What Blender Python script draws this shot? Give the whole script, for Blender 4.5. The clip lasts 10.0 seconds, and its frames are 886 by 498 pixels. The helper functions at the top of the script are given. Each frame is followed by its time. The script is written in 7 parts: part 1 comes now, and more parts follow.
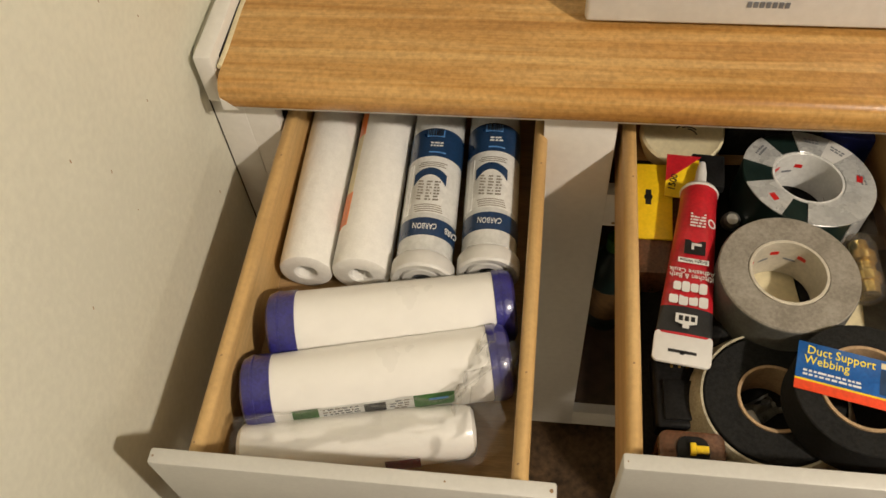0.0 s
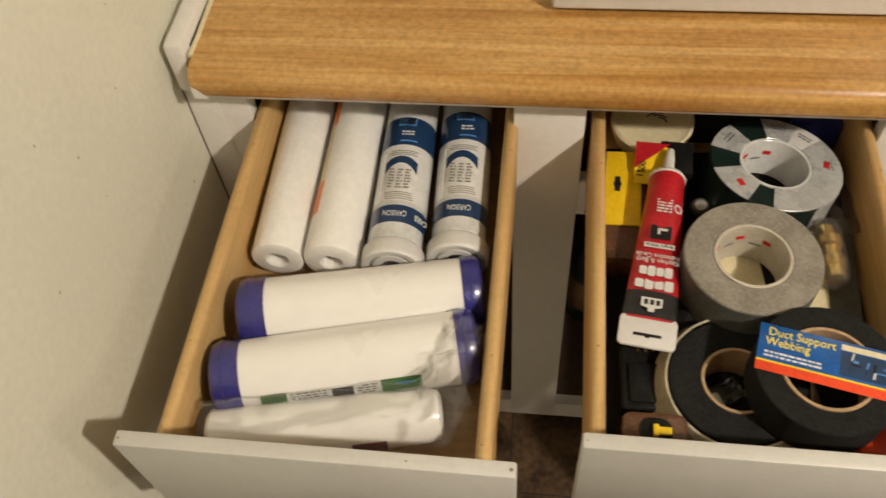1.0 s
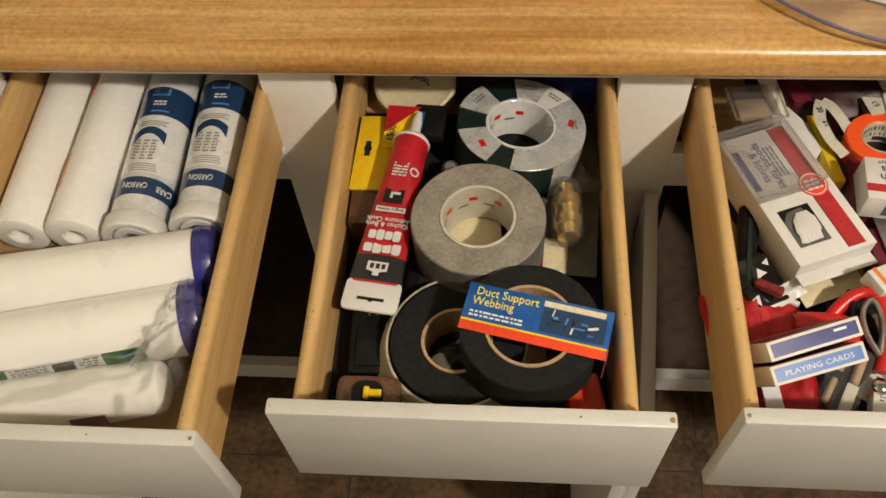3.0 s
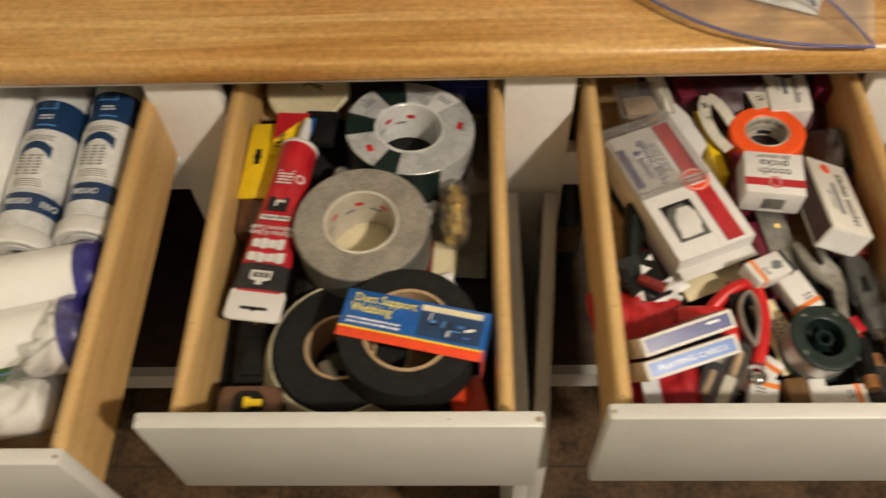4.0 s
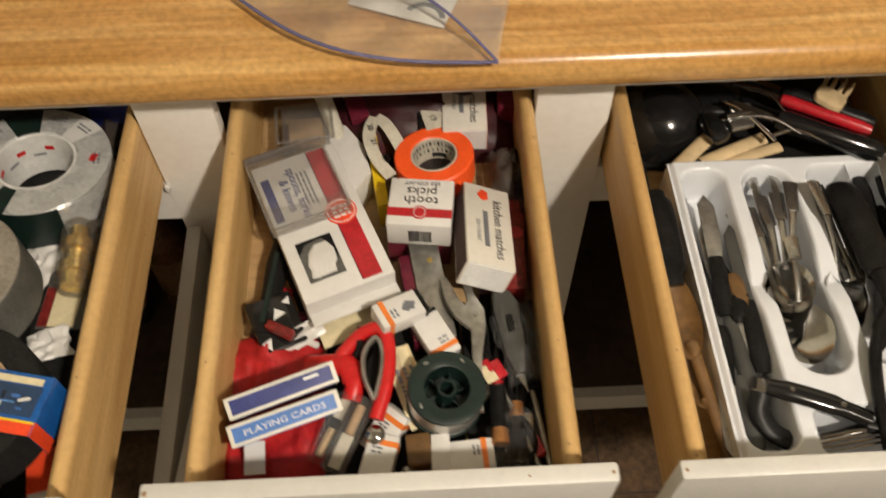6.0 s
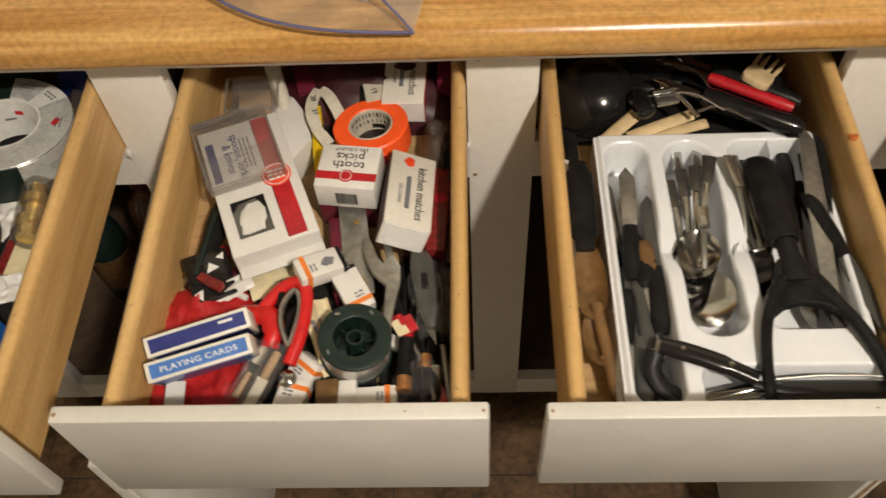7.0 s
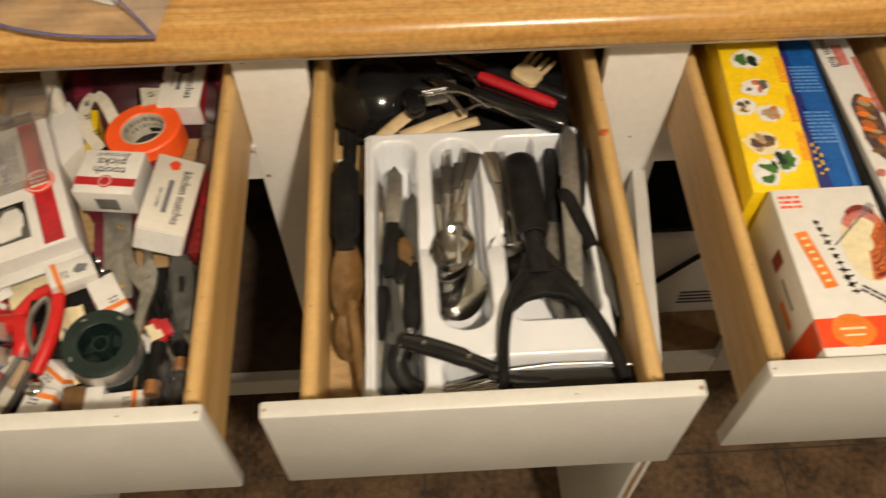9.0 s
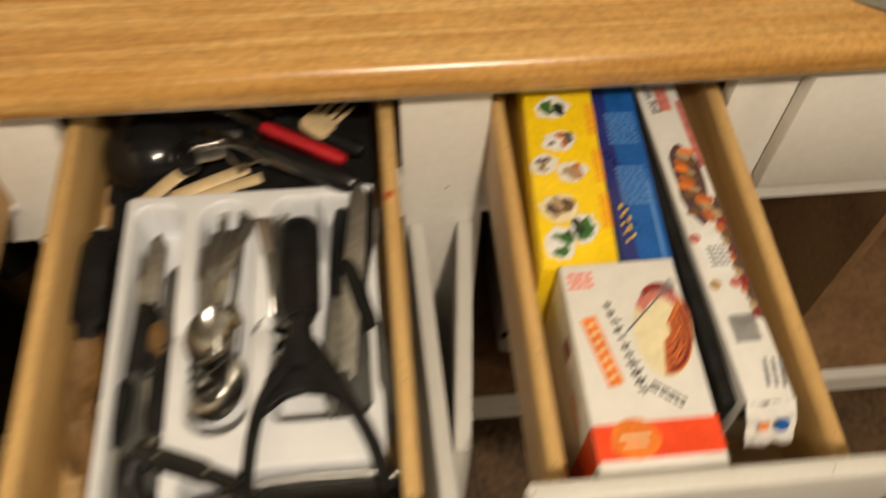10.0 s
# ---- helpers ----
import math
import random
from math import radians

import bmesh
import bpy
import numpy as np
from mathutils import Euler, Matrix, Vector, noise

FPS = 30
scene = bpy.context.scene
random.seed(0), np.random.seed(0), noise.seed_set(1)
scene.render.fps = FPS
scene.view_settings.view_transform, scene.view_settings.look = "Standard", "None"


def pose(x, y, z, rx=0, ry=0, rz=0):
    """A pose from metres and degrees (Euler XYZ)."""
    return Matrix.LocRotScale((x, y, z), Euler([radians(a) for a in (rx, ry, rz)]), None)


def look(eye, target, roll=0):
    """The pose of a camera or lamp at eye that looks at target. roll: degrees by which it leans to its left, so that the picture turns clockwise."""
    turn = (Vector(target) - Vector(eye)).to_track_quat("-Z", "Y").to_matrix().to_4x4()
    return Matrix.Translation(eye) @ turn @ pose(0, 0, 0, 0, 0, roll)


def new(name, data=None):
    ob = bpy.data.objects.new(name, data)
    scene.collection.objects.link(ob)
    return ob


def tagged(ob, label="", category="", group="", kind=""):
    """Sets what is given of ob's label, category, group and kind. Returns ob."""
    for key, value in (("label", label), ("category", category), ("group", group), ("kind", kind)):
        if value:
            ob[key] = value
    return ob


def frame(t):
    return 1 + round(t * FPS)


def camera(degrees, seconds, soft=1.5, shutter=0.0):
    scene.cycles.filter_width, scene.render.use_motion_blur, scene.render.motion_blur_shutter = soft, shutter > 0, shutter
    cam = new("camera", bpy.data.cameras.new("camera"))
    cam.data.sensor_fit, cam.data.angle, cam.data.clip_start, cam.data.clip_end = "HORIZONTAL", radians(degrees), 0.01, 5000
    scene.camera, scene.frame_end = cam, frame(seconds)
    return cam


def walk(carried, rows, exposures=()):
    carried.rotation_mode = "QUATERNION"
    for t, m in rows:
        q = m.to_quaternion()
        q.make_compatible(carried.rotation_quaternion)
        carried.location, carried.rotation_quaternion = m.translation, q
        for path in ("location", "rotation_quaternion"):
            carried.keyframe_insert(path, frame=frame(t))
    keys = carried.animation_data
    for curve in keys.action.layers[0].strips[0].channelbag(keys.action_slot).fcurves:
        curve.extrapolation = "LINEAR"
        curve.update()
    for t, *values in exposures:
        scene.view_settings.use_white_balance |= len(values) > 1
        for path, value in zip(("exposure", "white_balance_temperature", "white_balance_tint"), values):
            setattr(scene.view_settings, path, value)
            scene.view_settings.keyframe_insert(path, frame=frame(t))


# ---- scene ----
cam = camera(55.0, 10.0, 1.5, 0.8)
PATH = [
    (0, (-0.074, -0.625, 1.497), (-0.299, 0.497, -0.143), -6.0),
    (0.5, (-0.069, -0.633, 1.495), (-0.299, 0.494, -0.142), -6.4),
    (1, (-0.042, -0.638, 1.492), (-0.266, 0.487, -0.146), -6.2),
    (1.5, (0.005, -0.638, 1.487), (-0.163, 0.492, -0.155), -5.2),
    (2, (0.105, -0.645, 1.471), (-0.025, 0.473, -0.182), -3.1),
    (2.2, (0.138, -0.634, 1.477), (0.023, 0.44, -0.207), -2.6),
    (3.3, (0.196, -0.618, 1.476), (0.064, 0.456, -0.205), -5.6),
    (3.5, (0.213, -0.615, 1.477), (0.108, 0.452, -0.212), -5.0),
    (4, (0.267, -0.616, 1.475), (0.195, 0.462, -0.208), -3.8),
    (4.5, (0.352, -0.61, 1.458), (0.348, 0.48, -0.22), -1.4),
    (5, (0.411, -0.584, 1.447), (0.469, 0.519, -0.221), -0.7),
    (5.5, (0.5, -0.552, 1.42), (0.58, 0.562, -0.239), 0.9),
    (6, (0.569, -0.548, 1.411), (0.602, 0.544, -0.264), -1.0),
    (6.2, (0.592, -0.557, 1.417), (0.595, 0.508, -0.276), -2.2),
    (7.3, (0.711, -0.614, 1.423), (0.611, 0.496, -0.238), -4.6),
    (7.5, (0.727, -0.615, 1.424), (0.617, 0.494, -0.236), -4.7),
    (8, (0.764, -0.615, 1.426), (0.69, 0.489, -0.24), -4.7),
    (8.5, (0.806, -0.617, 1.425), (0.811, 0.49, -0.24), -2.5),
    (9, (0.853, -0.612, 1.429), (0.905, 0.478, -0.247), -0.4),
    (9.5, (0.922, -0.58, 1.419), (1.042, 0.487, -0.268), 2.0),
    (9.7, (0.967, -0.55, 1.408), (1.121, 0.498, -0.289), 3.4),
    (9.9, (1.01, -0.527, 1.402), (1.129, 0.527, -0.294), 1.4),
    (10, (1.03, -0.507, 1.386), (1.156, 0.56, -0.3), 1.8),
]
walk(cam, [(t, look(eye, target, roll)) for t, eye, target, roll in PATH], [(0, 0.03, 6280, 10), (2, 0.03, 6280, 10), (4, -0.06, 6280, 10), (8.2, -0.08, 6220, 10), (9, -0.08, 6700, 10), (9.6, -0.10, 6800, 10), (10, -0.24, 6800, 10)])

# ---- light ----
world = bpy.data.worlds.new("room_air")
scene.world = world
world.use_nodes = True
world.node_tree.nodes["Background"].inputs[0].default_value = (0.9, 0.75, 0.55, 1)
world.node_tree.nodes["Background"].inputs[1].default_value = 0.02
scene.view_settings.exposure = 0.0


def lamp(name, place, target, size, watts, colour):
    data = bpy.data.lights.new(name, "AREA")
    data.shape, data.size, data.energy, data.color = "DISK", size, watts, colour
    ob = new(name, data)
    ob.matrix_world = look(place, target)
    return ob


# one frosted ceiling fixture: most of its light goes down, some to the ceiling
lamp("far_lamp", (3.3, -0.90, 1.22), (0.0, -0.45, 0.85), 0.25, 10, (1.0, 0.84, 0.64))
lamp("ceiling_lamp", (1.23, -1.14, 2.36), (0.4, -0.3, 0.8), 0.09, 35, (1.0, 0.86, 0.69))
glow = bpy.data.lights.new("ceiling_lamp_glow", "POINT")
glow.energy, glow.color, glow.shadow_soft_size = 16, (1.0, 0.86, 0.69), 0.06
new("ceiling_lamp_glow", glow).location = (1.23, -1.14, 2.30)

# ---- materials ----


def material(name, base, rough=0.5, metal=0.0, vary=0.12, scale=30.0, bump=0.08, stretch=(1, 1, 1), second=None, fine=6.0, coat=0.0, spec=0.5):
    """A surface with two scales of variation in colour, gloss and relief."""
    m = bpy.data.materials.new(name)
    m.use_nodes = True
    nt = m.node_tree
    bsdf = nt.nodes["Principled BSDF"]
    bsdf.inputs["Metallic"].default_value = metal
    bsdf.inputs["Coat Weight"].default_value = coat
    bsdf.inputs["Coat Roughness"].default_value = 0.15
    bsdf.inputs["Specular IOR Level"].default_value = spec
    co = nt.nodes.new("ShaderNodeTexCoord")
    mp = nt.nodes.new("ShaderNodeMapping")
    mp.inputs["Scale"].default_value = stretch
    nt.links.new(co.outputs["Object"], mp.inputs["Vector"])
    big = nt.nodes.new("ShaderNodeTexNoise")
    big.inputs["Scale"].default_value, big.inputs["Detail"].default_value = scale, 4
    small = nt.nodes.new("ShaderNodeTexNoise")
    small.inputs["Scale"].default_value, small.inputs["Detail"].default_value = scale * fine, 6
    for n in (big, small):
        nt.links.new(mp.outputs[0], n.inputs["Vector"])
    mixed = nt.nodes.new("ShaderNodeMath")
    mixed.operation = "ADD"
    nt.links.new(big.outputs[0], mixed.inputs[0])
    nt.links.new(small.outputs[0], mixed.inputs[1])
    ramp = nt.nodes.new("ShaderNodeMapRange")
    ramp.inputs[1].default_value, ramp.inputs[2].default_value = 0.75, 1.25
    nt.links.new(mixed.outputs[0], ramp.inputs[0])
    mix = nt.nodes.new("ShaderNodeMix")
    mix.data_type = "RGBA"
    dark = second or tuple(c * (1 - 2 * vary) for c in base)
    light = base if second else tuple(min(1.0, c * (1 + vary)) for c in base)
    mix.inputs[6].default_value, mix.inputs[7].default_value = (*dark, 1), (*light, 1)
    nt.links.new(ramp.outputs[0], mix.inputs[0])
    nt.links.new(mix.outputs[2], bsdf.inputs["Base Color"])
    gloss = nt.nodes.new("ShaderNodeMapRange")
    gloss.inputs[3].default_value, gloss.inputs[4].default_value = max(0.02, rough - 0.08), min(1.0, rough + 0.08)
    nt.links.new(big.outputs[0], gloss.inputs[0])
    nt.links.new(gloss.outputs[0], bsdf.inputs["Roughness"])
    if bump:
        rel = nt.nodes.new("ShaderNodeBump")
        rel.inputs["Strength"].default_value, rel.inputs["Distance"].default_value = bump, 0.002
        nt.links.new(mixed.outputs[0], rel.inputs["Height"])
        nt.links.new(rel.outputs[0], bsdf.inputs["Normal"])
    return m


def clear(name, tint=(0.95, 0.95, 0.95), rough=0.08, amount=0.85, haze=0.6):
    """Thin clear plastic film: mostly see-through, with gloss and a slight haze."""
    m = bpy.data.materials.new(name)
    m.use_nodes = True
    nt = m.node_tree
    out, bsdf = nt.nodes["Material Output"], nt.nodes["Principled BSDF"]
    bsdf.inputs["Base Color"].default_value = (*(c * haze for c in tint), 1)
    bsdf.inputs["Roughness"].default_value = rough
    bsdf.inputs["Specular IOR Level"].default_value = 1.0
    see = nt.nodes.new("ShaderNodeBsdfTransparent")
    see.inputs[0].default_value = (*tint, 1)
    noise_t = nt.nodes.new("ShaderNodeTexNoise")
    noise_t.inputs["Scale"].default_value = 60
    span = nt.nodes.new("ShaderNodeMapRange")
    span.inputs[3].default_value, span.inputs[4].default_value = 1 - amount - 0.06, 1 - amount + 0.06
    nt.links.new(noise_t.outputs[0], span.inputs[0])
    rel = nt.nodes.new("ShaderNodeBump")
    rel.inputs["Strength"].default_value, rel.inputs["Distance"].default_value = 0.5, 0.003
    nt.links.new(noise_t.outputs[0], rel.inputs["Height"])
    nt.links.new(rel.outputs[0], bsdf.inputs["Normal"])
    mix = nt.nodes.new("ShaderNodeMixShader")
    nt.links.new(span.outputs[0], mix.inputs[0])
    nt.links.new(see.outputs[0], mix.inputs[1])
    nt.links.new(bsdf.outputs[0], mix.inputs[2])
    gloss = nt.nodes.new("ShaderNodeBsdfGlossy")
    gloss.inputs["Roughness"].default_value = rough + 0.04
    nt.links.new(rel.outputs[0], gloss.inputs["Normal"])
    facing = nt.nodes.new("ShaderNodeFresnel")
    facing.inputs["IOR"].default_value = 1.5
    share = nt.nodes.new("ShaderNodeMath")
    share.operation = "MULTIPLY"
    share.inputs[1].default_value = 0.45
    nt.links.new(facing.outputs[0], share.inputs[0])
    top = nt.nodes.new("ShaderNodeMixShader")
    nt.links.new(share.outputs[0], top.inputs[0])
    nt.links.new(mix.outputs[0], top.inputs[1])
    nt.links.new(gloss.outputs[0], top.inputs[2])
    nt.links.new(top.outputs[0], out.inputs[0])
    return m


def laminate(name, pale, mid, dark, along=(3.0, 60, 60), rough=0.32, flecks=0.80):
    """Printed wood grain: long streaks along x in three tones, with fine pores."""
    m = bpy.data.materials.new(name)
    m.use_nodes = True
    nt = m.node_tree
    bsdf = nt.nodes["Principled BSDF"]
    co = nt.nodes.new("ShaderNodeTexCoord")
    mp = nt.nodes.new("ShaderNodeMapping")
    mp.inputs["Scale"].default_value = along
    nt.links.new(co.outputs["Object"], mp.inputs["Vector"])
    streak = nt.nodes.new("ShaderNodeTexNoise")
    streak.inputs["Scale"].default_value, streak.inputs["Detail"].default_value, streak.inputs["Distortion"].default_value = 1.0, 5, 0.6
    pore = nt.nodes.new("ShaderNodeTexNoise")
    pore.inputs["Scale"].default_value, pore.inputs["Detail"].default_value = 6.0, 3
    for n in (streak, pore):
        nt.links.new(mp.outputs[0], n.inputs["Vector"])
    ramp = nt.nodes.new("ShaderNodeValToRGB")
    ramp.color_ramp.elements[0].position, ramp.color_ramp.elements[0].color = 0.33, (*dark, 1)
    ramp.color_ramp.elements[1].position, ramp.color_ramp.elements[1].color = 0.65, (*pale, 1)
    ramp.color_ramp.elements.new(0.48).color = (*mid, 1)
    nt.links.new(streak.outputs[0], ramp.inputs[0])
    mix = nt.nodes.new("ShaderNodeMix")
    mix.data_type, mix.blend_type = "RGBA", "MULTIPLY"
    mix.inputs[0].default_value = 0.5
    tone = nt.nodes.new("ShaderNodeMapRange")
    tone.inputs[1].default_value, tone.inputs[2].default_value = 0.35, 0.65
    tone.inputs[3].default_value, tone.inputs[4].default_value = 0.72, 1.0
    nt.links.new(pore.outputs[0], tone.inputs[0])
    nt.links.new(ramp.outputs[0], mix.inputs[6])
    nt.links.new(tone.outputs[0], mix.inputs[7])
    fleck = nt.nodes.new("ShaderNodeTexNoise")
    fleck.inputs["Scale"].default_value, fleck.inputs["Detail"].default_value = 190, 3
    nt.links.new(co.outputs["Object"], fleck.inputs["Vector"])
    speck = nt.nodes.new("ShaderNodeMapRange")
    speck.inputs[1].default_value, speck.inputs[2].default_value = 0.34, 0.62
    speck.inputs[3].default_value, speck.inputs[4].default_value = flecks, 1.0 + (1.0 - flecks) * 0.3
    nt.links.new(fleck.outputs[0], speck.inputs[0])
    over = nt.nodes.new("ShaderNodeMix")
    over.data_type, over.blend_type = "RGBA", "MULTIPLY"
    over.inputs[0].default_value = 1.0
    nt.links.new(mix.outputs[2], over.inputs[6])
    nt.links.new(speck.outputs[0], over.inputs[7])
    nt.links.new(over.outputs[2], bsdf.inputs["Base Color"])
    bsdf.inputs["Roughness"].default_value = rough
    rel = nt.nodes.new("ShaderNodeBump")
    rel.inputs["Strength"].default_value, rel.inputs["Distance"].default_value = 0.12, 0.001
    tick = nt.nodes.new("ShaderNodeMath")
    tick.operation = "ADD"
    nt.links.new(pore.outputs[0], tick.inputs[0])
    nt.links.new(fleck.outputs[0], tick.inputs[1])
    nt.links.new(tick.outputs[0], rel.inputs["Height"])
    nt.links.new(rel.outputs[0], bsdf.inputs["Normal"])
    return m


COUNTER = laminate("counter_laminate", (0.64, 0.390, 0.140), (0.535, 0.290, 0.085), (0.435, 0.213, 0.054), (2.4, 56, 56), 0.27, 0.82)
BIRCH = laminate("drawer_wood", (0.63, 0.42, 0.18), (0.57, 0.36, 0.14), (0.50, 0.30, 0.11), (30, 1.9, 30), 0.42, 0.93)
PAINT = material("white_cabinet_paint", (0.73, 0.71, 0.665), 0.38, vary=0.03, scale=7, bump=0.10, fine=14)
# Cabinet paint again for drawer fronts and doors, darkened for the shadow on them.
PAINT_WORN_DIM = material("dimmed_worn_white_paint", (0.57, 0.56, 0.525), 0.42, vary=0.025, scale=26, bump=0.10, fine=9)
CHIP = material("bare_wood_chip", (0.32, 0.20, 0.10), 0.7, vary=0.2, scale=90)
BOARD = material("brown_cabinet_board", (0.25, 0.14, 0.065), 0.55, vary=0.15, scale=14, bump=0.1)
CARTON = material("off_white_carton", (0.66, 0.635, 0.57), 0.5, vary=0.03, scale=30, bump=0.04)
REDGRIP = material("red_plastic_grip", (0.56, 0.014, 0.014), 0.33, vary=0.10, scale=60, bump=0.06)
REDCLOTH = material("red_cloth", (0.43, 0.010, 0.012), 0.6, vary=0.15, scale=90, bump=0.3)
STRIKER = material("brown_striker", (0.085, 0.045, 0.042), 0.7, vary=0.2, scale=120, bump=0.2)
ROLLCORE = material("printed_paper_core", (0.52, 0.475, 0.385), 0.45, vary=0.08, scale=40, bump=0.05)
TAPECLOTH = material("off_white_measure", (0.55, 0.52, 0.43), 0.6, vary=0.08, scale=60, bump=0.08)
DARKRED = material("dark_red_plastic", (0.040, 0.004, 0.008), 0.5, vary=0.25, scale=30, bump=0.1)
WINE = material("wine_red_print", (0.22, 0.022, 0.02), 0.35, vary=0.3, scale=160, bump=0.02)
CHIPRED = material("rusty_red_stain", (0.50, 0.13, 0.03), 0.6, vary=0.25, scale=200, bump=0.1)
BROWNBLACK = material("dark_brown_plastic", (0.018, 0.010, 0.010), 0.35, vary=0.3, scale=30, bump=0.15)
COPPER = material("copper_battery_end", (0.62, 0.30, 0.12), 0.30, metal=0.8, vary=0.12, scale=60, bump=0.03)
WORNMETAL = material("worn_dark_metal", (0.075, 0.075, 0.071), 0.36, metal=0.35, vary=0.08, scale=14, bump=0.015)
TAPESIDE = material("dark_tape_side", (0.10, 0.10, 0.09), 0.5, vary=0.15, scale=50, bump=0.1)
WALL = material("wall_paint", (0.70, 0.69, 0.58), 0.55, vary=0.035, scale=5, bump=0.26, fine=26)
# Unseen far walls and ceiling: colours lowered to hold down bounced light.
FAR_WALL_DIM = material("dimmed_far_wall", (0.36, 0.33, 0.27), 0.6, vary=0.05, scale=3, bump=0.1)
CEIL = material("dimmed_ceiling_paint", (0.55, 0.53, 0.48), 0.8, vary=0.03, scale=3, bump=0.1)
FLOOR = material("vinyl_floor", (0.150, 0.088, 0.042), 0.45, scale=14, bump=0.1, second=(0.036, 0.021, 0.011), fine=6)
# Interior board brown, taken nearly black so the unlit cavity's shade is in the colour.
INNER_SHADED = material("shaded_cabinet_interior", (0.085, 0.054, 0.034), 0.6, vary=0.2, scale=8, bump=0.1)
KICK = material("toe_kick_dark", (0.045, 0.035, 0.028), 0.6, vary=0.2, scale=10)
WHITE = material("white_plastic", (0.66, 0.65, 0.625), 0.35, vary=0.03, scale=20, bump=0.02)
FOAM = material("white_filter_foam", (0.83, 0.815, 0.775), 0.85, vary=0.03, scale=120, bump=0.35)
WRAPWHITE = material("white_wrapped_sleeve", (0.84, 0.825, 0.79), 0.30, vary=0.012, scale=12, bump=0.05, coat=0.4)
BLUECAP = material("blue_plastic_cap", (0.024, 0.023, 0.205), 0.32, vary=0.18, scale=55, bump=0.28, coat=0.8)
GREYBODY = material("grey_cartridge_body", (0.60, 0.605, 0.59), 0.22, vary=0.08, scale=30, bump=0.15, coat=0.5)
NAVY = material("navy_print", (0.013, 0.043, 0.115), 0.3, vary=0.12, scale=60, bump=0.03, coat=0.4)
PALE = material("pale_print", (0.72, 0.73, 0.72), 0.3, vary=0.04, scale=40, bump=0.03, coat=0.4)
INK = material("grey_print", (0.16, 0.17, 0.19), 0.4, vary=0.1, scale=60, bump=0.0)
BLACKINK = material("black_print", (0.016, 0.016, 0.017), 0.35, vary=0.2, scale=60, bump=0.0)
ORANGE = material("orange_print", (0.75, 0.20, 0.03), 0.35, vary=0.1, scale=60, bump=0.02)
GREEN = material("green_print", (0.045, 0.15, 0.03), 0.35, vary=0.2, scale=60, bump=0.02)
MAROON = material("maroon_print", (0.14, 0.012, 0.03), 0.35, vary=0.2, scale=60, bump=0.02)
RED = material("red_print", (0.45, 0.011, 0.020), 0.34, vary=0.12, scale=50, bump=0.04, coat=0.3)
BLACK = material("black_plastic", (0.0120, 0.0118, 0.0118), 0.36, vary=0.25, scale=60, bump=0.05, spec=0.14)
BLACKGLOSS = material("glossy_black_plastic", (0.0090, 0.0090, 0.0095), 0.13, vary=0.2, scale=30, bump=0.02)
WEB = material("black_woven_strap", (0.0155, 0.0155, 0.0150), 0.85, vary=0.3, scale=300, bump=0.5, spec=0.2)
BEIGE = material("beige_strap_edge", (0.42, 0.38, 0.27), 0.6, vary=0.15, scale=80, bump=0.2)
CARD = material("cardboard_core", (0.40, 0.27, 0.15), 0.8, vary=0.12, scale=60, bump=0.2)
TAPE = material("grey_cloth_tape", (0.298, 0.272, 0.228), 0.58, scale=46, bump=0.22, second=(0.185, 0.164, 0.132), fine=7)
TAPEWRAP = material("silver_tape_wrap", (0.55, 0.56, 0.55), 0.28, metal=0.25, vary=0.10, scale=40, bump=0.2, coat=0.4)
CREAM = material("cream_paper", (0.70, 0.62, 0.40), 0.6, vary=0.06, scale=30, bump=0.08)
YELLOW = material("yellow_print", (0.82, 0.56, 0.01), 0.35, vary=0.06, scale=40, bump=0.03, coat=0.2)
BRASS = material("brass", (0.80, 0.59, 0.20), 0.24, metal=0.9, vary=0.15, scale=60, bump=0.05)
STEEL = material("stainless_steel", (0.49, 0.485, 0.47), 0.14, metal=1.0, vary=0.08, scale=20, bump=0.01)
DULLSTEEL = material("dull_steel", (0.40, 0.39, 0.36), 0.40, metal=0.85, vary=0.15, scale=22, bump=0.03)
WIRE = material("silvery_wire", (0.66, 0.65, 0.62), 0.32, metal=0.75, vary=0.18, scale=8, bump=0.10, stretch=(1, 1, 90))
SATIN = material("satin_steel", (0.46, 0.455, 0.44), 0.22, metal=0.95, vary=0.12, scale=30, bump=0.02)
BLUE = material("blue_print", (0.008, 0.095, 0.36), 0.3, vary=0.12, scale=50, bump=0.03, coat=0.3)
DEEPBLUE = material("deep_blue_print", (0.015, 0.025, 0.17), 0.3, vary=0.12, scale=50, bump=0.03, coat=0.3)
SKYBLUE = material("light_blue_print", (0.10, 0.27, 0.62), 0.3, vary=0.08, scale=50, bump=0.03, coat=0.3)
HOTRED = material("bright_red_print", (0.78, 0.07, 0.02), 0.32, vary=0.08, scale=50, bump=0.03)
HOTORANGE = material("fluorescent_orange_tape", (1.0, 0.115, 0.02), 0.45, vary=0.05, scale=50, bump=0.08)
BROWN = material("brown_translucent_plastic", (0.12, 0.055, 0.028), 0.2, vary=0.2, scale=60, bump=0.05)
DARKGREEN = material("dark_green_plastic", (0.007, 0.019, 0.016), 0.40, vary=0.15, scale=40, bump=0.05)
PINK = material("pinkish_print", (0.52, 0.17, 0.14), 0.35, vary=0.25, scale=120, bump=0.02)
TAN = material("tan_wood", (0.40, 0.26, 0.12), 0.55, vary=0.12, scale=20, bump=0.1, stretch=(1, 8, 1))
PALEWOOD = material("pale_wood", (0.58, 0.44, 0.25), 0.55, vary=0.08, scale=20, bump=0.1)
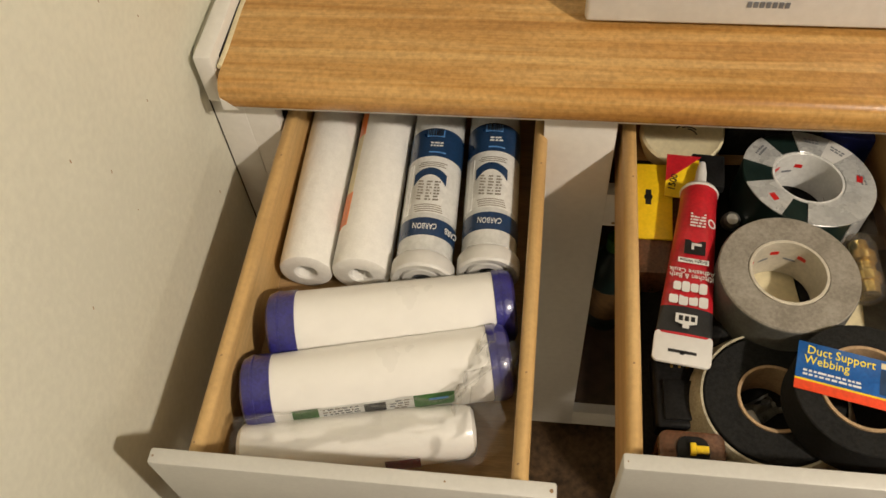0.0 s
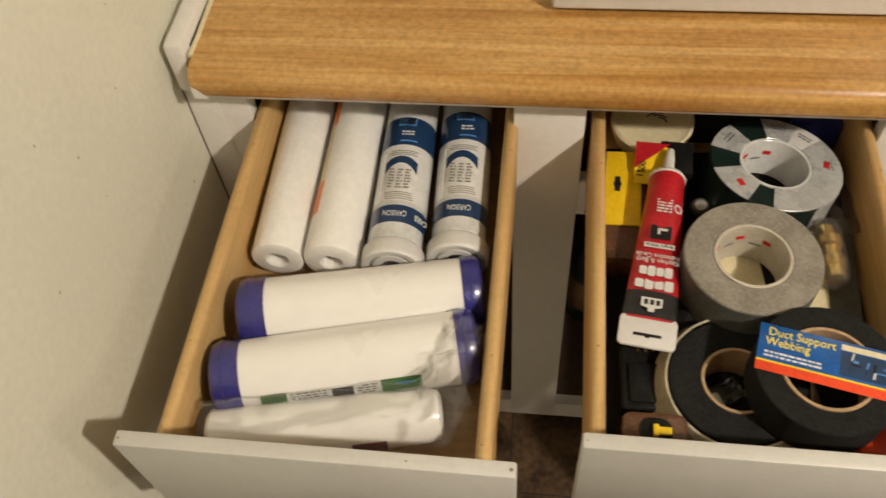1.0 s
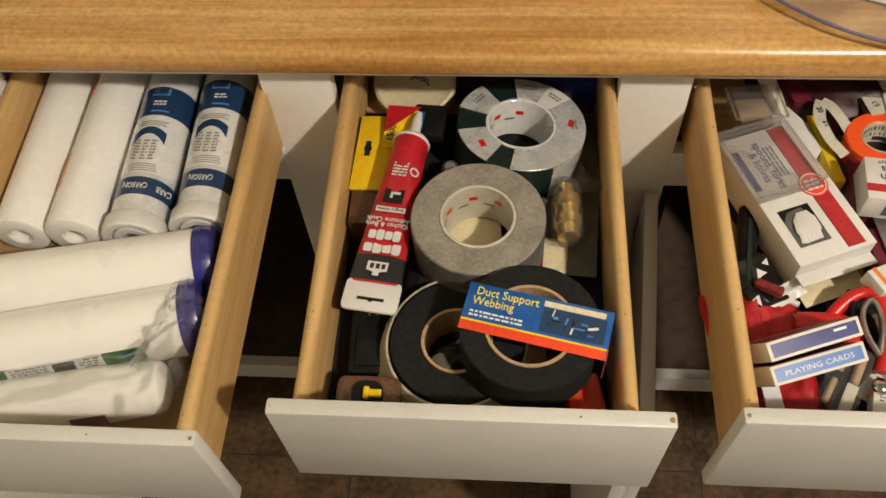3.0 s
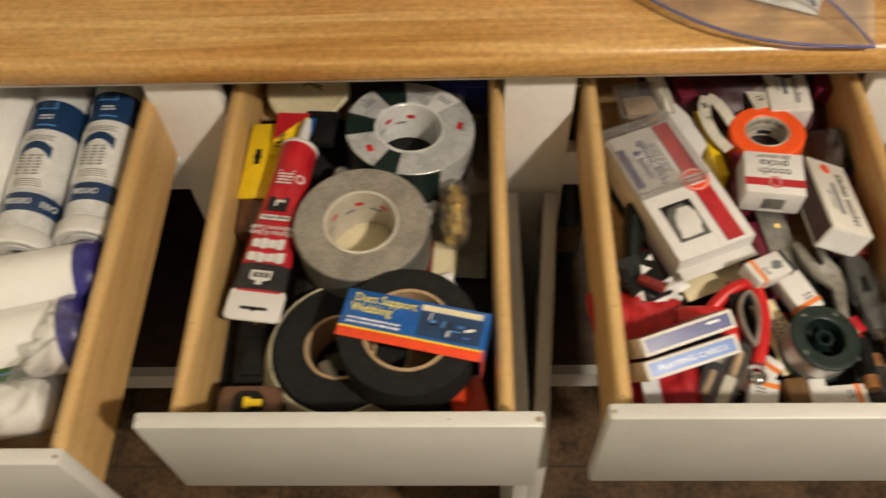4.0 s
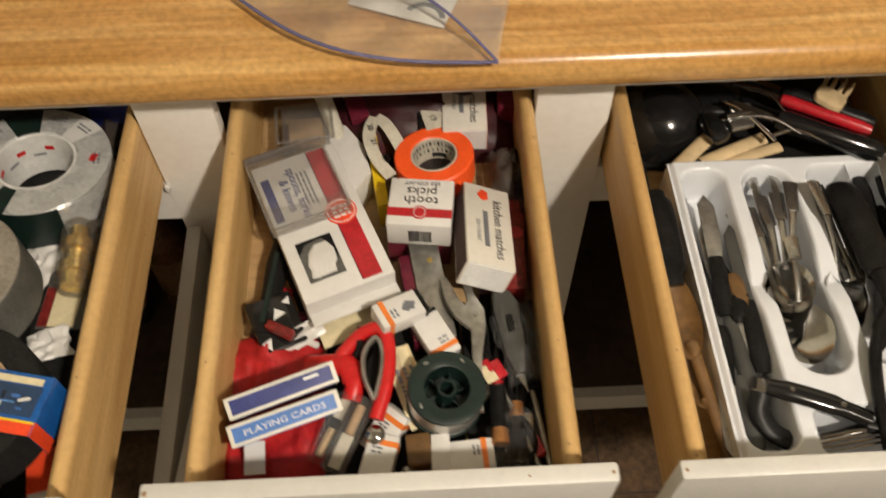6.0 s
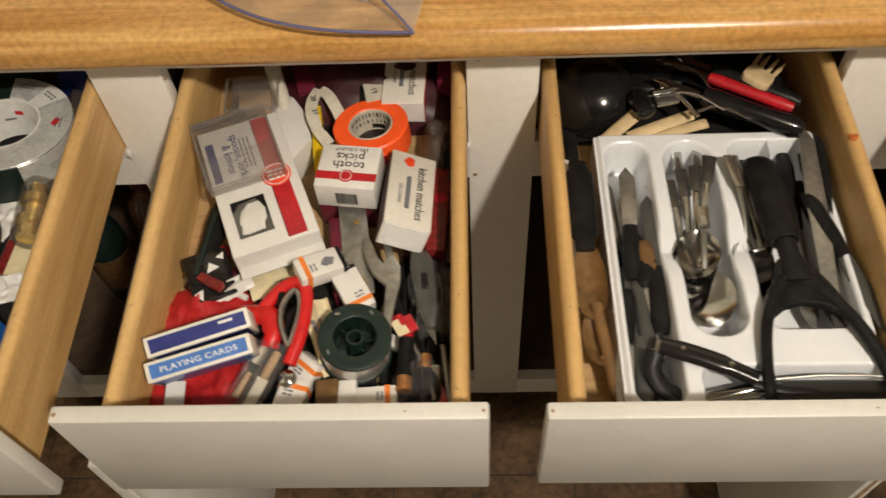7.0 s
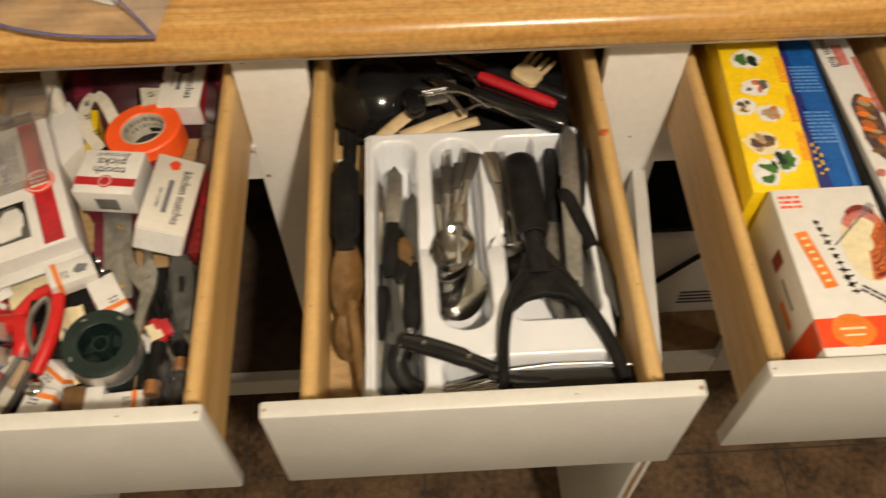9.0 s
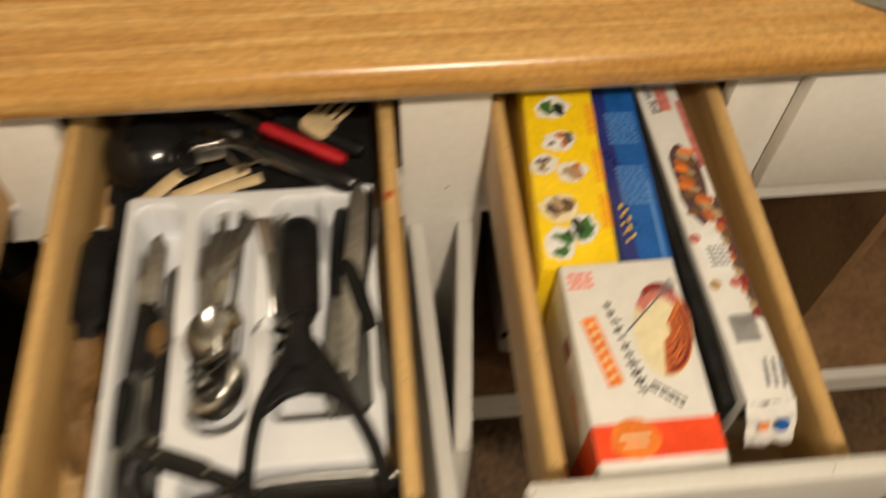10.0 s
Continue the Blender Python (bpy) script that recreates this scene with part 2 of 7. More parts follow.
WOODBROWN = material("brown_wood_utensil", (0.155, 0.083, 0.028), 0.5, vary=0.2, scale=20, bump=0.15)
SIGNYELLOW = material("bright_yellow_print", (0.95, 0.76, 0.04), 0.4, vary=0.04, scale=60, bump=0.0)
FILM = clear("clear_bag_film", (0.99, 0.99, 0.985), 0.04, 0.950, 0.85)
BLISTER = clear("clear_blister", (0.99, 0.99, 0.985), 0.03, 0.94, 0.7)
CLAMSHELL = clear("clear_clamshell", (0.95, 0.95, 0.94), 0.06, 0.84, 0.5)
SMOKE = clear("brownish_film", (0.50, 0.41, 0.34), 0.10, 0.78)
ZIP = clear("blue_zip_strip", (0.26, 0.25, 0.52), 0.2, 0.50, 0.8)
BAGFILM = clear("zip_bag_film", (0.97, 0.97, 0.965), 0.05, 0.88, 0.8)
LABELGREY = material("grey_white_label", (0.70, 0.70, 0.68), 0.25, vary=0.05, scale=40, bump=0.05, coat=0.5)
CARDBLUE = material("mid_blue_print", (0.05, 0.155, 0.46), 0.35, vary=0.08, scale=60, bump=0.02)
TRAY = material("white_tray_plastic", (0.69, 0.712, 0.745), 0.20, vary=0.02, scale=12, bump=0.02, coat=0.3)

# ---- shapes ----


def bm_box(x0, x1, y0, y1, z0, z1, bevel=0.0, segments=2):
    bm = bmesh.new()
    bmesh.ops.create_cube(bm, size=1)
    bmesh.ops.scale(bm, vec=(x1 - x0, y1 - y0, z1 - z0), verts=bm.verts)
    bmesh.ops.translate(bm, vec=((x0 + x1) / 2, (y0 + y1) / 2, (z0 + z1) / 2), verts=bm.verts)
    if bevel:
        bmesh.ops.bevel(bm, geom=list(bm.edges), offset=bevel, segments=segments, affect="EDGES", profile=0.5)
    return bm


def bm_join(*parts):
    out = bmesh.new()
    for b in parts:
        me = bpy.data.meshes.new("joined")
        b.to_mesh(me)
        b.free()
        out.from_mesh(me)
        bpy.data.meshes.remove(me)
    return out


def bm_lathe(profile, turns=40, closed=False, start=0.0, sweep=360.0):
    """Revolves (radius, z) pairs about z; closed joins the last pair to the first."""
    bm = bmesh.new()
    full = sweep >= 360
    rings = []
    for k in range(turns if full else turns + 1):
        a = radians(start + sweep * k / turns)
        rings.append([bm.verts.new((r * math.cos(a), r * math.sin(a), z)) for r, z in profile])
    n = len(profile)
    for k in range(turns):
        a, b = rings[k], rings[(k + 1) % len(rings)]
        for i in range(n if closed else n - 1):
            bm.faces.new((a[i], b[i], b[(i + 1) % n], a[(i + 1) % n]))
    if not full and closed:
        bm.faces.new(rings[0])
        bm.faces.new(rings[-1][::-1])
    bmesh.ops.remove_doubles(bm, verts=bm.verts, dist=1e-6)
    bmesh.ops.recalc_face_normals(bm, faces=bm.faces)
    return bm


def bm_ring(inner, outer, z0, z1, soft=0.0015, turns=48, start=0.0, sweep=360.0):
    return bm_lathe([(inner, z0), (outer - soft, z0), (outer, z0 + soft), (outer, z1 - soft), (outer - soft, z1), (inner + soft, z1), (inner, z1 - soft)], turns, True, start, sweep)


def bm_rod(r, length, soft=0.002, turns=32):
    """A solid round bar along z from 0 to length."""
    return bm_lathe([(0, 0), (r - soft, 0), (r, soft), (r, length - soft), (r - soft, length), (0, length)], turns)


def bm_plate(points, z0, z1, bevel=0.0):
    """A flat outline in x and y, extruded from z0 to z1."""
    bm = bmesh.new()
    low = [bm.verts.new((x, y, z0)) for x, y in points]
    high = [bm.verts.new((x, y, z1)) for x, y in points]
    n = len(points)
    bm.faces.new(low[::-1])
    top = bm.faces.new(high)
    for i in range(n):
        bm.faces.new((low[i], low[(i + 1) % n], high[(i + 1) % n], high[i]))
    bmesh.ops.recalc_face_normals(bm, faces=bm.faces)
    if bevel:
        bmesh.ops.bevel(bm, geom=list(top.edges), offset=bevel, segments=2, affect="EDGES", profile=0.5)
    return bm


def rounded(w, h, r, n=5):
    """A rounded rectangle's outline round the origin."""
    pts = []
    for cx, cy, a0 in ((w / 2 - r, h / 2 - r, 0), (-w / 2 + r, h / 2 - r, 90), (-w / 2 + r, -h / 2 + r, 180), (w / 2 - r, -h / 2 + r, 270)):
        pts += [(cx + r * math.cos(radians(a0 + 90 * k / n)), cy + r * math.sin(radians(a0 + 90 * k / n))) for k in range(n + 1)]
    return pts


def bm_sweep(path, half_w, half_h=None, around=10, cap=True):
    """An elliptical bar along a path; widths may be single numbers or one for each point. The width lies level."""
    half_h = half_w if half_h is None else half_h
    n = len(path)
    ws = half_w if hasattr(half_w, "__len__") else [half_w] * n
    hs = half_h if hasattr(half_h, "__len__") else [half_h] * n
    bm = bmesh.new()
    rings = []
    for i, p in enumerate(path):
        d = (Vector(path[min(i + 1, n - 1)]) - Vector(path[max(i - 1, 0)])).normalized()
        side = d.cross(Vector((0, 0, 1)))
        side = Vector((1, 0, 0)) if side.length < 1e-4 else side.normalized()
        up = side.cross(d)
        rings.append([bm.verts.new(Vector(p) + side * ws[i] * math.cos(2 * math.pi * k / around) + up * hs[i] * math.sin(2 * math.pi * k / around)) for k in range(around)])
    for a, b in zip(rings, rings[1:]):
        for k in range(around):
            bm.faces.new((a[k], a[(k + 1) % around], b[(k + 1) % around], b[k]))
    if cap:
        bm.faces.new(rings[0][::-1])
        bm.faces.new(rings[-1])
    bmesh.ops.recalc_face_normals(bm, faces=bm.faces)
    return bm


def smooth_path(points, steps=6):
    """A rounded way through the points."""
    out = []
    p = [Vector(q) for q in points]
    p = [2 * p[0] - p[1]] + p + [2 * p[-1] - p[-2]]
    for i in range(1, len(p) - 2):
        for k in range(steps):
            t = k / steps
            a, b, c, d = p[i - 1], p[i], p[i + 1], p[i + 2]
            out.append(0.5 * (2 * b + (c - a) * t + (2 * a - 5 * b + 4 * c - d) * t * t + (3 * b - a - 3 * c + d) * t ** 3))
    return out + [p[-2]]


def bm_sheet(nu, nv, f):
    """A grid of nu x nv cells; f(u, v) gives each corner's place."""
    bm = bmesh.new()
    g = [[bm.verts.new(f(i / nu, j / nv)) for j in range(nv + 1)] for i in range(nu + 1)]
    for i in range(nu):
        for j in range(nv):
            bm.faces.new((g[i][j], g[i + 1][j], g[i + 1][j + 1], g[i][j + 1]))
    return bm


def part(name, bm, mat, parent=None, label="", at=None, flat=False, crease=35):
    """Links a bmesh as one mesh object, under a thing or a part if given."""
    me = bpy.data.meshes.new(name)
    bm.to_mesh(me)
    bm.free()
    me.materials.append(mat)
    me.polygons.foreach_set("use_smooth", [not flat] * len(me.polygons))
    if not flat:
        me.set_sharp_from_angle(angle=radians(crease))
    ob = new(name, me)
    if parent:
        ob.parent = parent
    if at:
        ob.matrix_basis = at
    if label:
        ob["label"] = label
    return ob


def thing(name, m, label, category, group="", kind=""):
    ob = new(name)
    ob.empty_display_size = 0.02
    ob.matrix_basis = m
    return tagged(ob, label, category, group, kind)


def lettering(body, size, mat, parent, at, depth=0.0002, wide=1.0, name="lettering"):
    """Raised print in the built-in font, centred on the place given, as a mesh."""
    cu = bpy.data.curves.new(name, "FONT")
    cu.body, cu.size, cu.extrude = body, size, depth
    cu.align_x, cu.align_y, cu.resolution_u, cu.space_line = "CENTER", "CENTER", 2, 0.8
    tmp = new(name, cu)
    me = bpy.data.meshes.new_from_object(tmp.evaluated_get(bpy.context.evaluated_depsgraph_get()))
    bpy.data.objects.remove(tmp)
    bpy.data.curves.remove(cu)
    me.materials.clear()
    me.materials.append(mat)
    ob = new(name, me)
    ob.parent, ob.matrix_basis = parent, at @ Matrix.Diagonal((wide, 1, 1, 1))
    return ob


def print_bar(w, h, mat, parent, at, name="printed_bar", depth=0.0004):
    return part(name, bm_box(-w / 2, w / 2, -h / 2, h / 2, 0, depth), mat, parent, at=at, flat=True)


def print_lines(rows, w, pitch, mat, parent, at, seed=1, name="fine_print", depth=0.0003):
    """A block of print too small to read, as one mesh of thin bars of uneven length."""
    rng = random.Random(seed)
    bits = []
    for k in range(rows):
        x = -w / 2
        while x < w / 2 - 0.001:
            step = min(rng.uniform(0.002, 0.007), w / 2 - x)
            bits.append(bm_box(x, x + step, -pitch * k - pitch * 0.25, -pitch * k + pitch * 0.25, 0, depth))
            x += step + rng.uniform(0.0008, 0.0016)
    return tagged(part(name, bm_join(*bits), mat, parent, at=at, flat=True), kind="stuff")


def barcode(w, h, parent, at, seed=2):
    rng = random.Random(seed)
    bits, x = [], -w / 2
    while x < w / 2 - 0.0012:
        b = rng.uniform(0.0004, 0.0012)
        bits.append(bm_box(x, x + b, -h / 2, h / 2, 0, 0.0003))
        x += b + rng.uniform(0.0004, 0.0010)
    return tagged(part("barcode", bm_join(*bits), BLACKINK, parent, at=at, flat=True), kind="stuff")


# ---- setting ----
WALL_X, FACE, TOP = -0.44, 0.0, 0.908
STILES = [(-0.44, -0.370), (-0.0765, 0.000), (0.301, 0.374), (0.676, 0.748), (1.048, 1.129), (1.350, 1.425)]


def setting(name, bm, mat, label, category):
    return tagged(part(name, bm, mat), label, category, kind="structure")


ground = setting("floor", bm_box(-0.60, 3.6, -3.0, 0.75, -0.03, 0.0), FLOOR, "mottled brown vinyl floor in front of the cabinets", "floor")
west = setting("wall_west", bm_box(WALL_X - 0.12, WALL_X, -3.0, 0.62, 0.0, 2.45), WALL, "cream painted wall beside the counter, lightly scuffed", "wall")
setting("wall_north", bm_box(WALL_X - 0.12, 3.6, 0.62, 0.74, 0.0, 2.45), WALL, "cream painted wall behind the counter", "wall")
setting("wall_south", bm_box(WALL_X - 0.12, 3.6, -3.12, -3.0, 0.0, 2.45), FAR_WALL_DIM, "unseen wall across the room, darkened to cut bounced light", "wall")
setting("wall_east", bm_box(3.6, 3.72, -3.12, 0.74, 0.0, 2.45), FAR_WALL_DIM, "unseen wall at the room's end, darkened to cut bounced light", "wall")
setting("ceiling", bm_box(WALL_X - 0.12, 3.72, -3.12, 0.74, 2.45, 2.53), CEIL, "unseen off-white ceiling, darkened to cut bounced light", "ceiling")

for k in range(10):
    part("tile_seam", bm_box(-0.38 + 0.305 * k, -0.377 + 0.305 * k, -2.2, 0.05, 0.0, 0.0004), KICK, ground)
for k in range(7):
    part("tile_seam", bm_box(-0.43, 2.6, -0.130 - 0.305 * k, -0.127 - 0.305 * k, 0.0, 0.0005), KICK, ground)
frng = random.Random(3)
for y, z in ((-0.105, 1.063), (-0.061, 1.011), (-0.195, 0.956), (-0.190, 0.896), (-0.104, 0.949), (-0.054, 0.752), (-0.230, 1.010), (-0.300, 0.905)):
    a = frng.uniform(0.35, 0.7)
    part("scuff_mark", bm_plate([(0.0012 * a * math.cos(k * 1.05), 0.0035 * a * math.sin(k * 1.05)) for k in range(6)], 0, 0.0003), CARD, west, "small brown scuff", at=pose(WALL_X, y, z, 90, 0, 90) @ pose(0, 0, 0, 0, 0, frng.uniform(-30, 30)))
# side splash board along the wall, with a caulk seam
CORNER = -0.405
splash = thing("side_splash", pose(0, 0, 0), "white painted splash board beside the wood counter", "trim", kind="structure")
part("board", bm_box(-0.4312, CORNER - 0.0070, -0.0180, 0.618, 0.8605, 0.9225, 0.003), PAINT, splash)
part("wall_caulk", bm_sweep([(-0.4358, 0.0010 + 0.03 * k, 0.8890) for k in range(21)], 0.0046, 0.0280, 12), WALL, splash, "wall-coloured filler between board and wall")
part("caulk_seam", bm_sweep([(CORNER - 0.0022 + 0.0006 * math.sin(k * 1.7), -0.014 + 0.03 * k, TOP - 0.001) for k in range(21)], 0.0032, 0.0024, 8), CREAM, splash, "uneven cream caulk seam")
part("seam_gap", bm_box(CORNER - 0.0069, CORNER - 0.0054, 0.002, 0.617, 0.866, TOP), BLACK, splash, "dark gap beside the caulk")

# countertop: rolled nose, grain along its length
nose = [(0.60, TOP), (-0.022, TOP)]
nose += [(-0.022 - 0.018 * math.sin(radians(a)), TOP - 0.018 + 0.018 * math.cos(radians(a))) for a in range(10, 91, 10)]
nose += [(-0.040, 0.880), (-0.037, 0.8745), (-0.033, 0.872), (0.60, 0.872)]


def bm_profile(profile, x0, x1):
    bm = bmesh.new()
    a = [bm.verts.new((x0, y, z)) for y, z in profile]
    b = [bm.verts.new((x1, y, z)) for y, z in profile]
    n = len(profile)
    bm.faces.new(a)
    bm.faces.new(b[::-1])
    for i in range(n):
        bm.faces.new((a[i], b[i], b[(i + 1) % n], a[(i + 1) % n]))
    bmesh.ops.recalc_face_normals(bm, faces=bm.faces)
    return bm


top = thing("countertop", pose(0, 0, 0), "oak-look laminate countertop with a rolled front edge", "countertop")
part("slab", bm_profile(nose, CORNER, 2.6), COUNTER, top)
part("chipped_corner", bm_plate([(CORNER, 0.8735), (CORNER + 0.016, 0.8735), (CORNER + 0.007, 0.884), (CORNER, 0.890)], 0, 0.0006), PAINT, top, "pale chipped corner", at=pose(0, -0.0402, 0, 90))
part("underside_strip", bm_box(CORNER + 0.001, 2.6, -0.027, 0.10, 0.862, 0.8715), PAINT, top, "white strip under the front edge")

# the run of base cabinets
cabinet = thing("base_cabinet", pose(0, 0, 0), "white painted run of base cabinets with drawers pulled out", "cabinet")
for x0, x1 in STILES:
    part("stile", bm_box(x0, x1, FACE, FACE + 0.019, 0.052, 0.861, 0.0012), PAINT, cabinet)
for (a, b), (c, d) in zip(STILES, STILES[1:]):
    part("drawer_rail", bm_box(b, c, FACE + 0.001, FACE + 0.019, 0.653, 0.713), PAINT, cabinet)
    part("top_rail", bm_box(b, c, FACE + 0.001, FACE + 0.019, 0.846, 0.861), PAINT, cabinet)
    part("bottom_rail", bm_box(b, c, FACE + 0.001, FACE + 0.019, 0.052, 0.103), PAINT, cabinet)
part("drawer_rail", bm_box(1.425, 2.2, FACE + 0.001, FACE + 0.019, 0.643, 0.700), PAINT, cabinet)
part("bottom_rail", bm_box(1.425, 2.2, FACE + 0.001, FACE + 0.019, 0.052, 0.103), PAINT, cabinet)
part("stile", bm_box(2.2, 2.3, FACE, FACE + 0.019, 0.052, 0.861), PAINT, cabinet)
part("cabinet_floor", bm_box(WALL_X, 1.08, FACE + 0.020, 0.60, 0.085, 0.1025), INNER_SHADED, cabinet, "cabinet floor, its brown darkened for the unlit cavity")
part("cabinet_floor", bm_box(1.0805, 2.3, FACE + 0.020, 0.60, 0.085, 0.1025), BOARD, cabinet, "brown board cabinet floor")
part("cabinet_back", bm_box(WALL_X, 2.3, 0.596, 0.615, 0.05, 0.861), INNER_SHADED, cabinet, "cabinet back, its colour darkened for the unlit cavity")
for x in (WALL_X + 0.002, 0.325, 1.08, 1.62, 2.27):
    part("partition", bm_box(x, x + 0.016, FACE + 0.020, 0.595, 0.1035, 0.70), BOARD if x > 1.5 else INNER_SHADED, cabinet, "brown partition inside the cabinet")
for x, z, r in ((0.377, 0.822, 0.0014), (0.688, 0.836, 0.0016), (0.683, 0.659, 0.0028), (0.012, 0.660, 0.0022), (1.092, 0.700, 0.0016)):
    part("screw_hole", bm_lathe([(0, 0), (r, 0), (r * 0.9, 0.0004), (0, 0.0002)], 14), CHIP, cabinet, "small brown screw hole", at=pose(x, -0.0001, z, 90))
for x in (-0.0745, 0.3015, 0.6750, 1.0430):
    part("slide_stop", bm_box(x - 0.0015, x + 0.0035, -0.006, -0.0002, 0.7085, 0.7170, 0.0008), WHITE, cabinet, "small white plastic slide stop")
part("filler_strip", bm_box(WALL_X + 0.0018, -0.4040, -0.0012, -0.0002, 0.105, 0.8595, 0.0004), PAINT, cabinet, "white filler strip beside the wall")
part("wall_seam", bm_box(WALL_X + 0.0002, WALL_X + 0.0016, -0.0012, -0.0001, 0.630, 0.857), KICK, cabinet, "dark seam beside the wall")
part("toe_kick", bm_box(WALL_X, 2.3, 0.06, 0.075, 0.0, 0.084), KICK, cabinet, "dark toe kick")


def cabinet_door(hinge_x, angle, width, z0, z1, swing):
    """A slab door standing open; swing is the side to which it lies when shut."""
    d = thing("cabinet_door", pose(hinge_x, -0.004, 0, 0, 0, angle), "white painted slab cabinet door standing wide open", "door", "open cabinet doors")
    part("slab", bm_box(-0.008, 0.008, -width, 0.0, z0, z1, 0.002), PAINT_WORN_DIM, d)
    for z in (z0 + 0.07, z1 - 0.07):
        part("hinge", bm_box(-0.009, 0.009, -0.006, 0.003, z - 0.02, z + 0.02, 0.001), DULLSTEEL, d)
    return d


cabinet_door(0.3125, 0.5, 0.33, 0.075, 0.645, -1)
cabinet_door(0.361, -5.2, 0.33, 0.075, 0.645, 1)
worn = cabinet_door(1.060, 1.5, 0.33, 0.075, 0.645, -1)
part("worn_edge", bm_plate([(-0.003, 0.36), (0.002, 0.33), (0.003, 0.45), (0.0015, 0.62), (-0.001, 0.64), (-0.003, 0.52), (-0.0015, 0.44)], 0, 0.0004), CHIP, worn, "brown bare wood along the worn edge", at=pose(0, -0.3302, 0, 90))
part("worn_streak", bm_plate([(-0.60, -0.004), (-0.45, -0.007), (-0.30, -0.003), (-0.22, 0.001), (-0.34, 0.004), (-0.52, 0.003)], 0.0, 0.0004), CHIP, worn, "brown worn streak", at=pose(0.0080, -0.300, 0, 0, 90))
cabinet_door(1.112, -6.5, 0.25, 0.075, 0.645, 1)

closed = thing("drawer", pose(0, 0, 0), "white painted drawer pushed shut beside the open ones", "drawer")
part("front_panel", bm_box(1.408, 1.78, -0.019, -0.001, 0.690, 0.852, 0.003), PAINT, closed)
part("drawer_box", bm_box(1.43, 1.75, 0.021, 0.45, 0.705, 0.80), BIRCH, closed)
closed = thing("drawer", pose(0, 0, 0), "white painted drawer pushed shut at the cabinet's end", "drawer")
part("front_panel", bm_box(1.82, 2.19, -0.019, -0.001, 0.690, 0.852, 0.003), PAINT, closed)
part("drawer_box", bm_box(1.84, 2.17, 0.021, 0.45, 0.705, 0.80), BIRCH, closed)

# ---- drawers ----
FLOOR_Z = 0.728


def drawer(front_x, box_x, y, low, label):
    d = thing("drawer", pose(0, 0, 0), label, "drawer", "open drawers")
    part("front_panel", bm_box(front_x[0], front_x[1], y, y + 0.0140, low, 0.853, 0.0025), PAINT_WORN_DIM, d, "white painted front panel with chipped corners")
    for x, z, a in ((front_x[1] - 0.004, 0.8532, 0.30 + 0.9 * (front_x[1] * 7.3 % 0.5)), (front_x[0] + 0.004, 0.8532, 0.15 + 0.8 * (front_x[0] * 5.1 % 0.5)), (front_x[1] - 0.055 - 0.1 * (front_x[1] * 3.7 % 0.5), 0.8532, 0.22)):
        part("paint_chip", bm_plate([(0.0032 * a * math.cos(k * 1.05) * (1 + 0.4 * (k % 2)), 0.0042 * a * math.sin(k * 1.05)) for k in range(6)], -0.0002, 0.0003), CHIP, d, "bare wood where paint is chipped", at=pose(x, y + 0.0065, z))
    back = 0.135
    for x0, x1 in ((box_x[0], box_x[0] + 0.0145), (box_x[1] - 0.0145, box_x[1])):
        r = (x1 - x0) / 2
        c = (x0 + x1) / 2
        prof = [(x0, 0.719), (x1, 0.719)] + [(c + r * math.cos(radians(a)), 0.809 - 0.008 + 0.008 * math.sin(radians(a))) for a in range(0, 181, 20)]
        bm = bmesh.new()
        f = [bm.verts.new((px, y + 0.0140, pz)) for px, pz in prof]
        g = [bm.verts.new((px, back, pz)) for px, pz in prof]
        bm.faces.new(f)
        bm.faces.new(g[::-1])
        for i in range(len(prof)):
            bm.faces.new((f[i], g[i], g[(i + 1) % len(prof)], f[(i + 1) % len(prof)]))
        bmesh.ops.recalc_face_normals(bm, faces=bm.faces)
        part("side_panel", bm, BIRCH, d)
        for k, yy in enumerate((y + 0.030, y + 0.115, -0.05)):
            part("nail_hole", bm_lathe([(0, 0.0004), (0.0009, 0.0003), (0.0011, 0), (0, 0)], 8), CHIP, d, at=pose(c + 0.002 * (k - 1), yy + 0.02 * (c % 0.7), 0.8088))
    part("back_panel", bm_box(box_x[0] + 0.015, box_x[1] - 0.015, back - 0.014, back, 0.719, 0.800, 0.002), BIRCH, d)
    part("bottom_panel", bm_box(box_x[0] + 0.0145, box_x[1] - 0.0145, y + 0.0140, back - 0.014, 0.722, FLOOR_Z), TAN, d)
    part("inner_front", bm_box(box_x[0] + 0.0145, box_x[1] - 0.0145, y + 0.0145, y + 0.0250, FLOOR_Z, 0.800, 0.002), BIRCH, d)
    return d


drawer((-0.378, -0.050), (-0.367, -0.072), -0.409, 0.706, "open drawer of pale wood full of water filters")
drawer((0.000, 0.320), (0.008, 0.300), -0.380, 0.705, "open drawer of pale wood full of tape rolls")
drawer((0.370, 0.690), (0.384, 0.675), -0.374, 0.700, "open drawer of pale wood crammed with household odds and ends")
drawer((0.731, 1.057), (0.752, 1.042), -0.375, 0.7115, "open drawer of pale wood with a cutlery tray")
drawer((1.106, 1.366), (1.129, 1.346), -0.363, 0.707, "open drawer of pale wood with boxes of wraps")


def along(p, q, up=(0, 0, 1)):
    """A pose at p whose z runs to q and whose y points up."""
    z = (Vector(q) - Vector(p)).normalized()
    x = Vector(up).cross(z).normalized()
    y = z.cross(x)
    m = Matrix((x, y, z)).transposed().to_4x4()
    m.translation = Vector(p)
    return m


def inside(parent, m):
    """A world pose as seen from a thing at top level."""
    return parent.matrix_basis.inverted() @ m


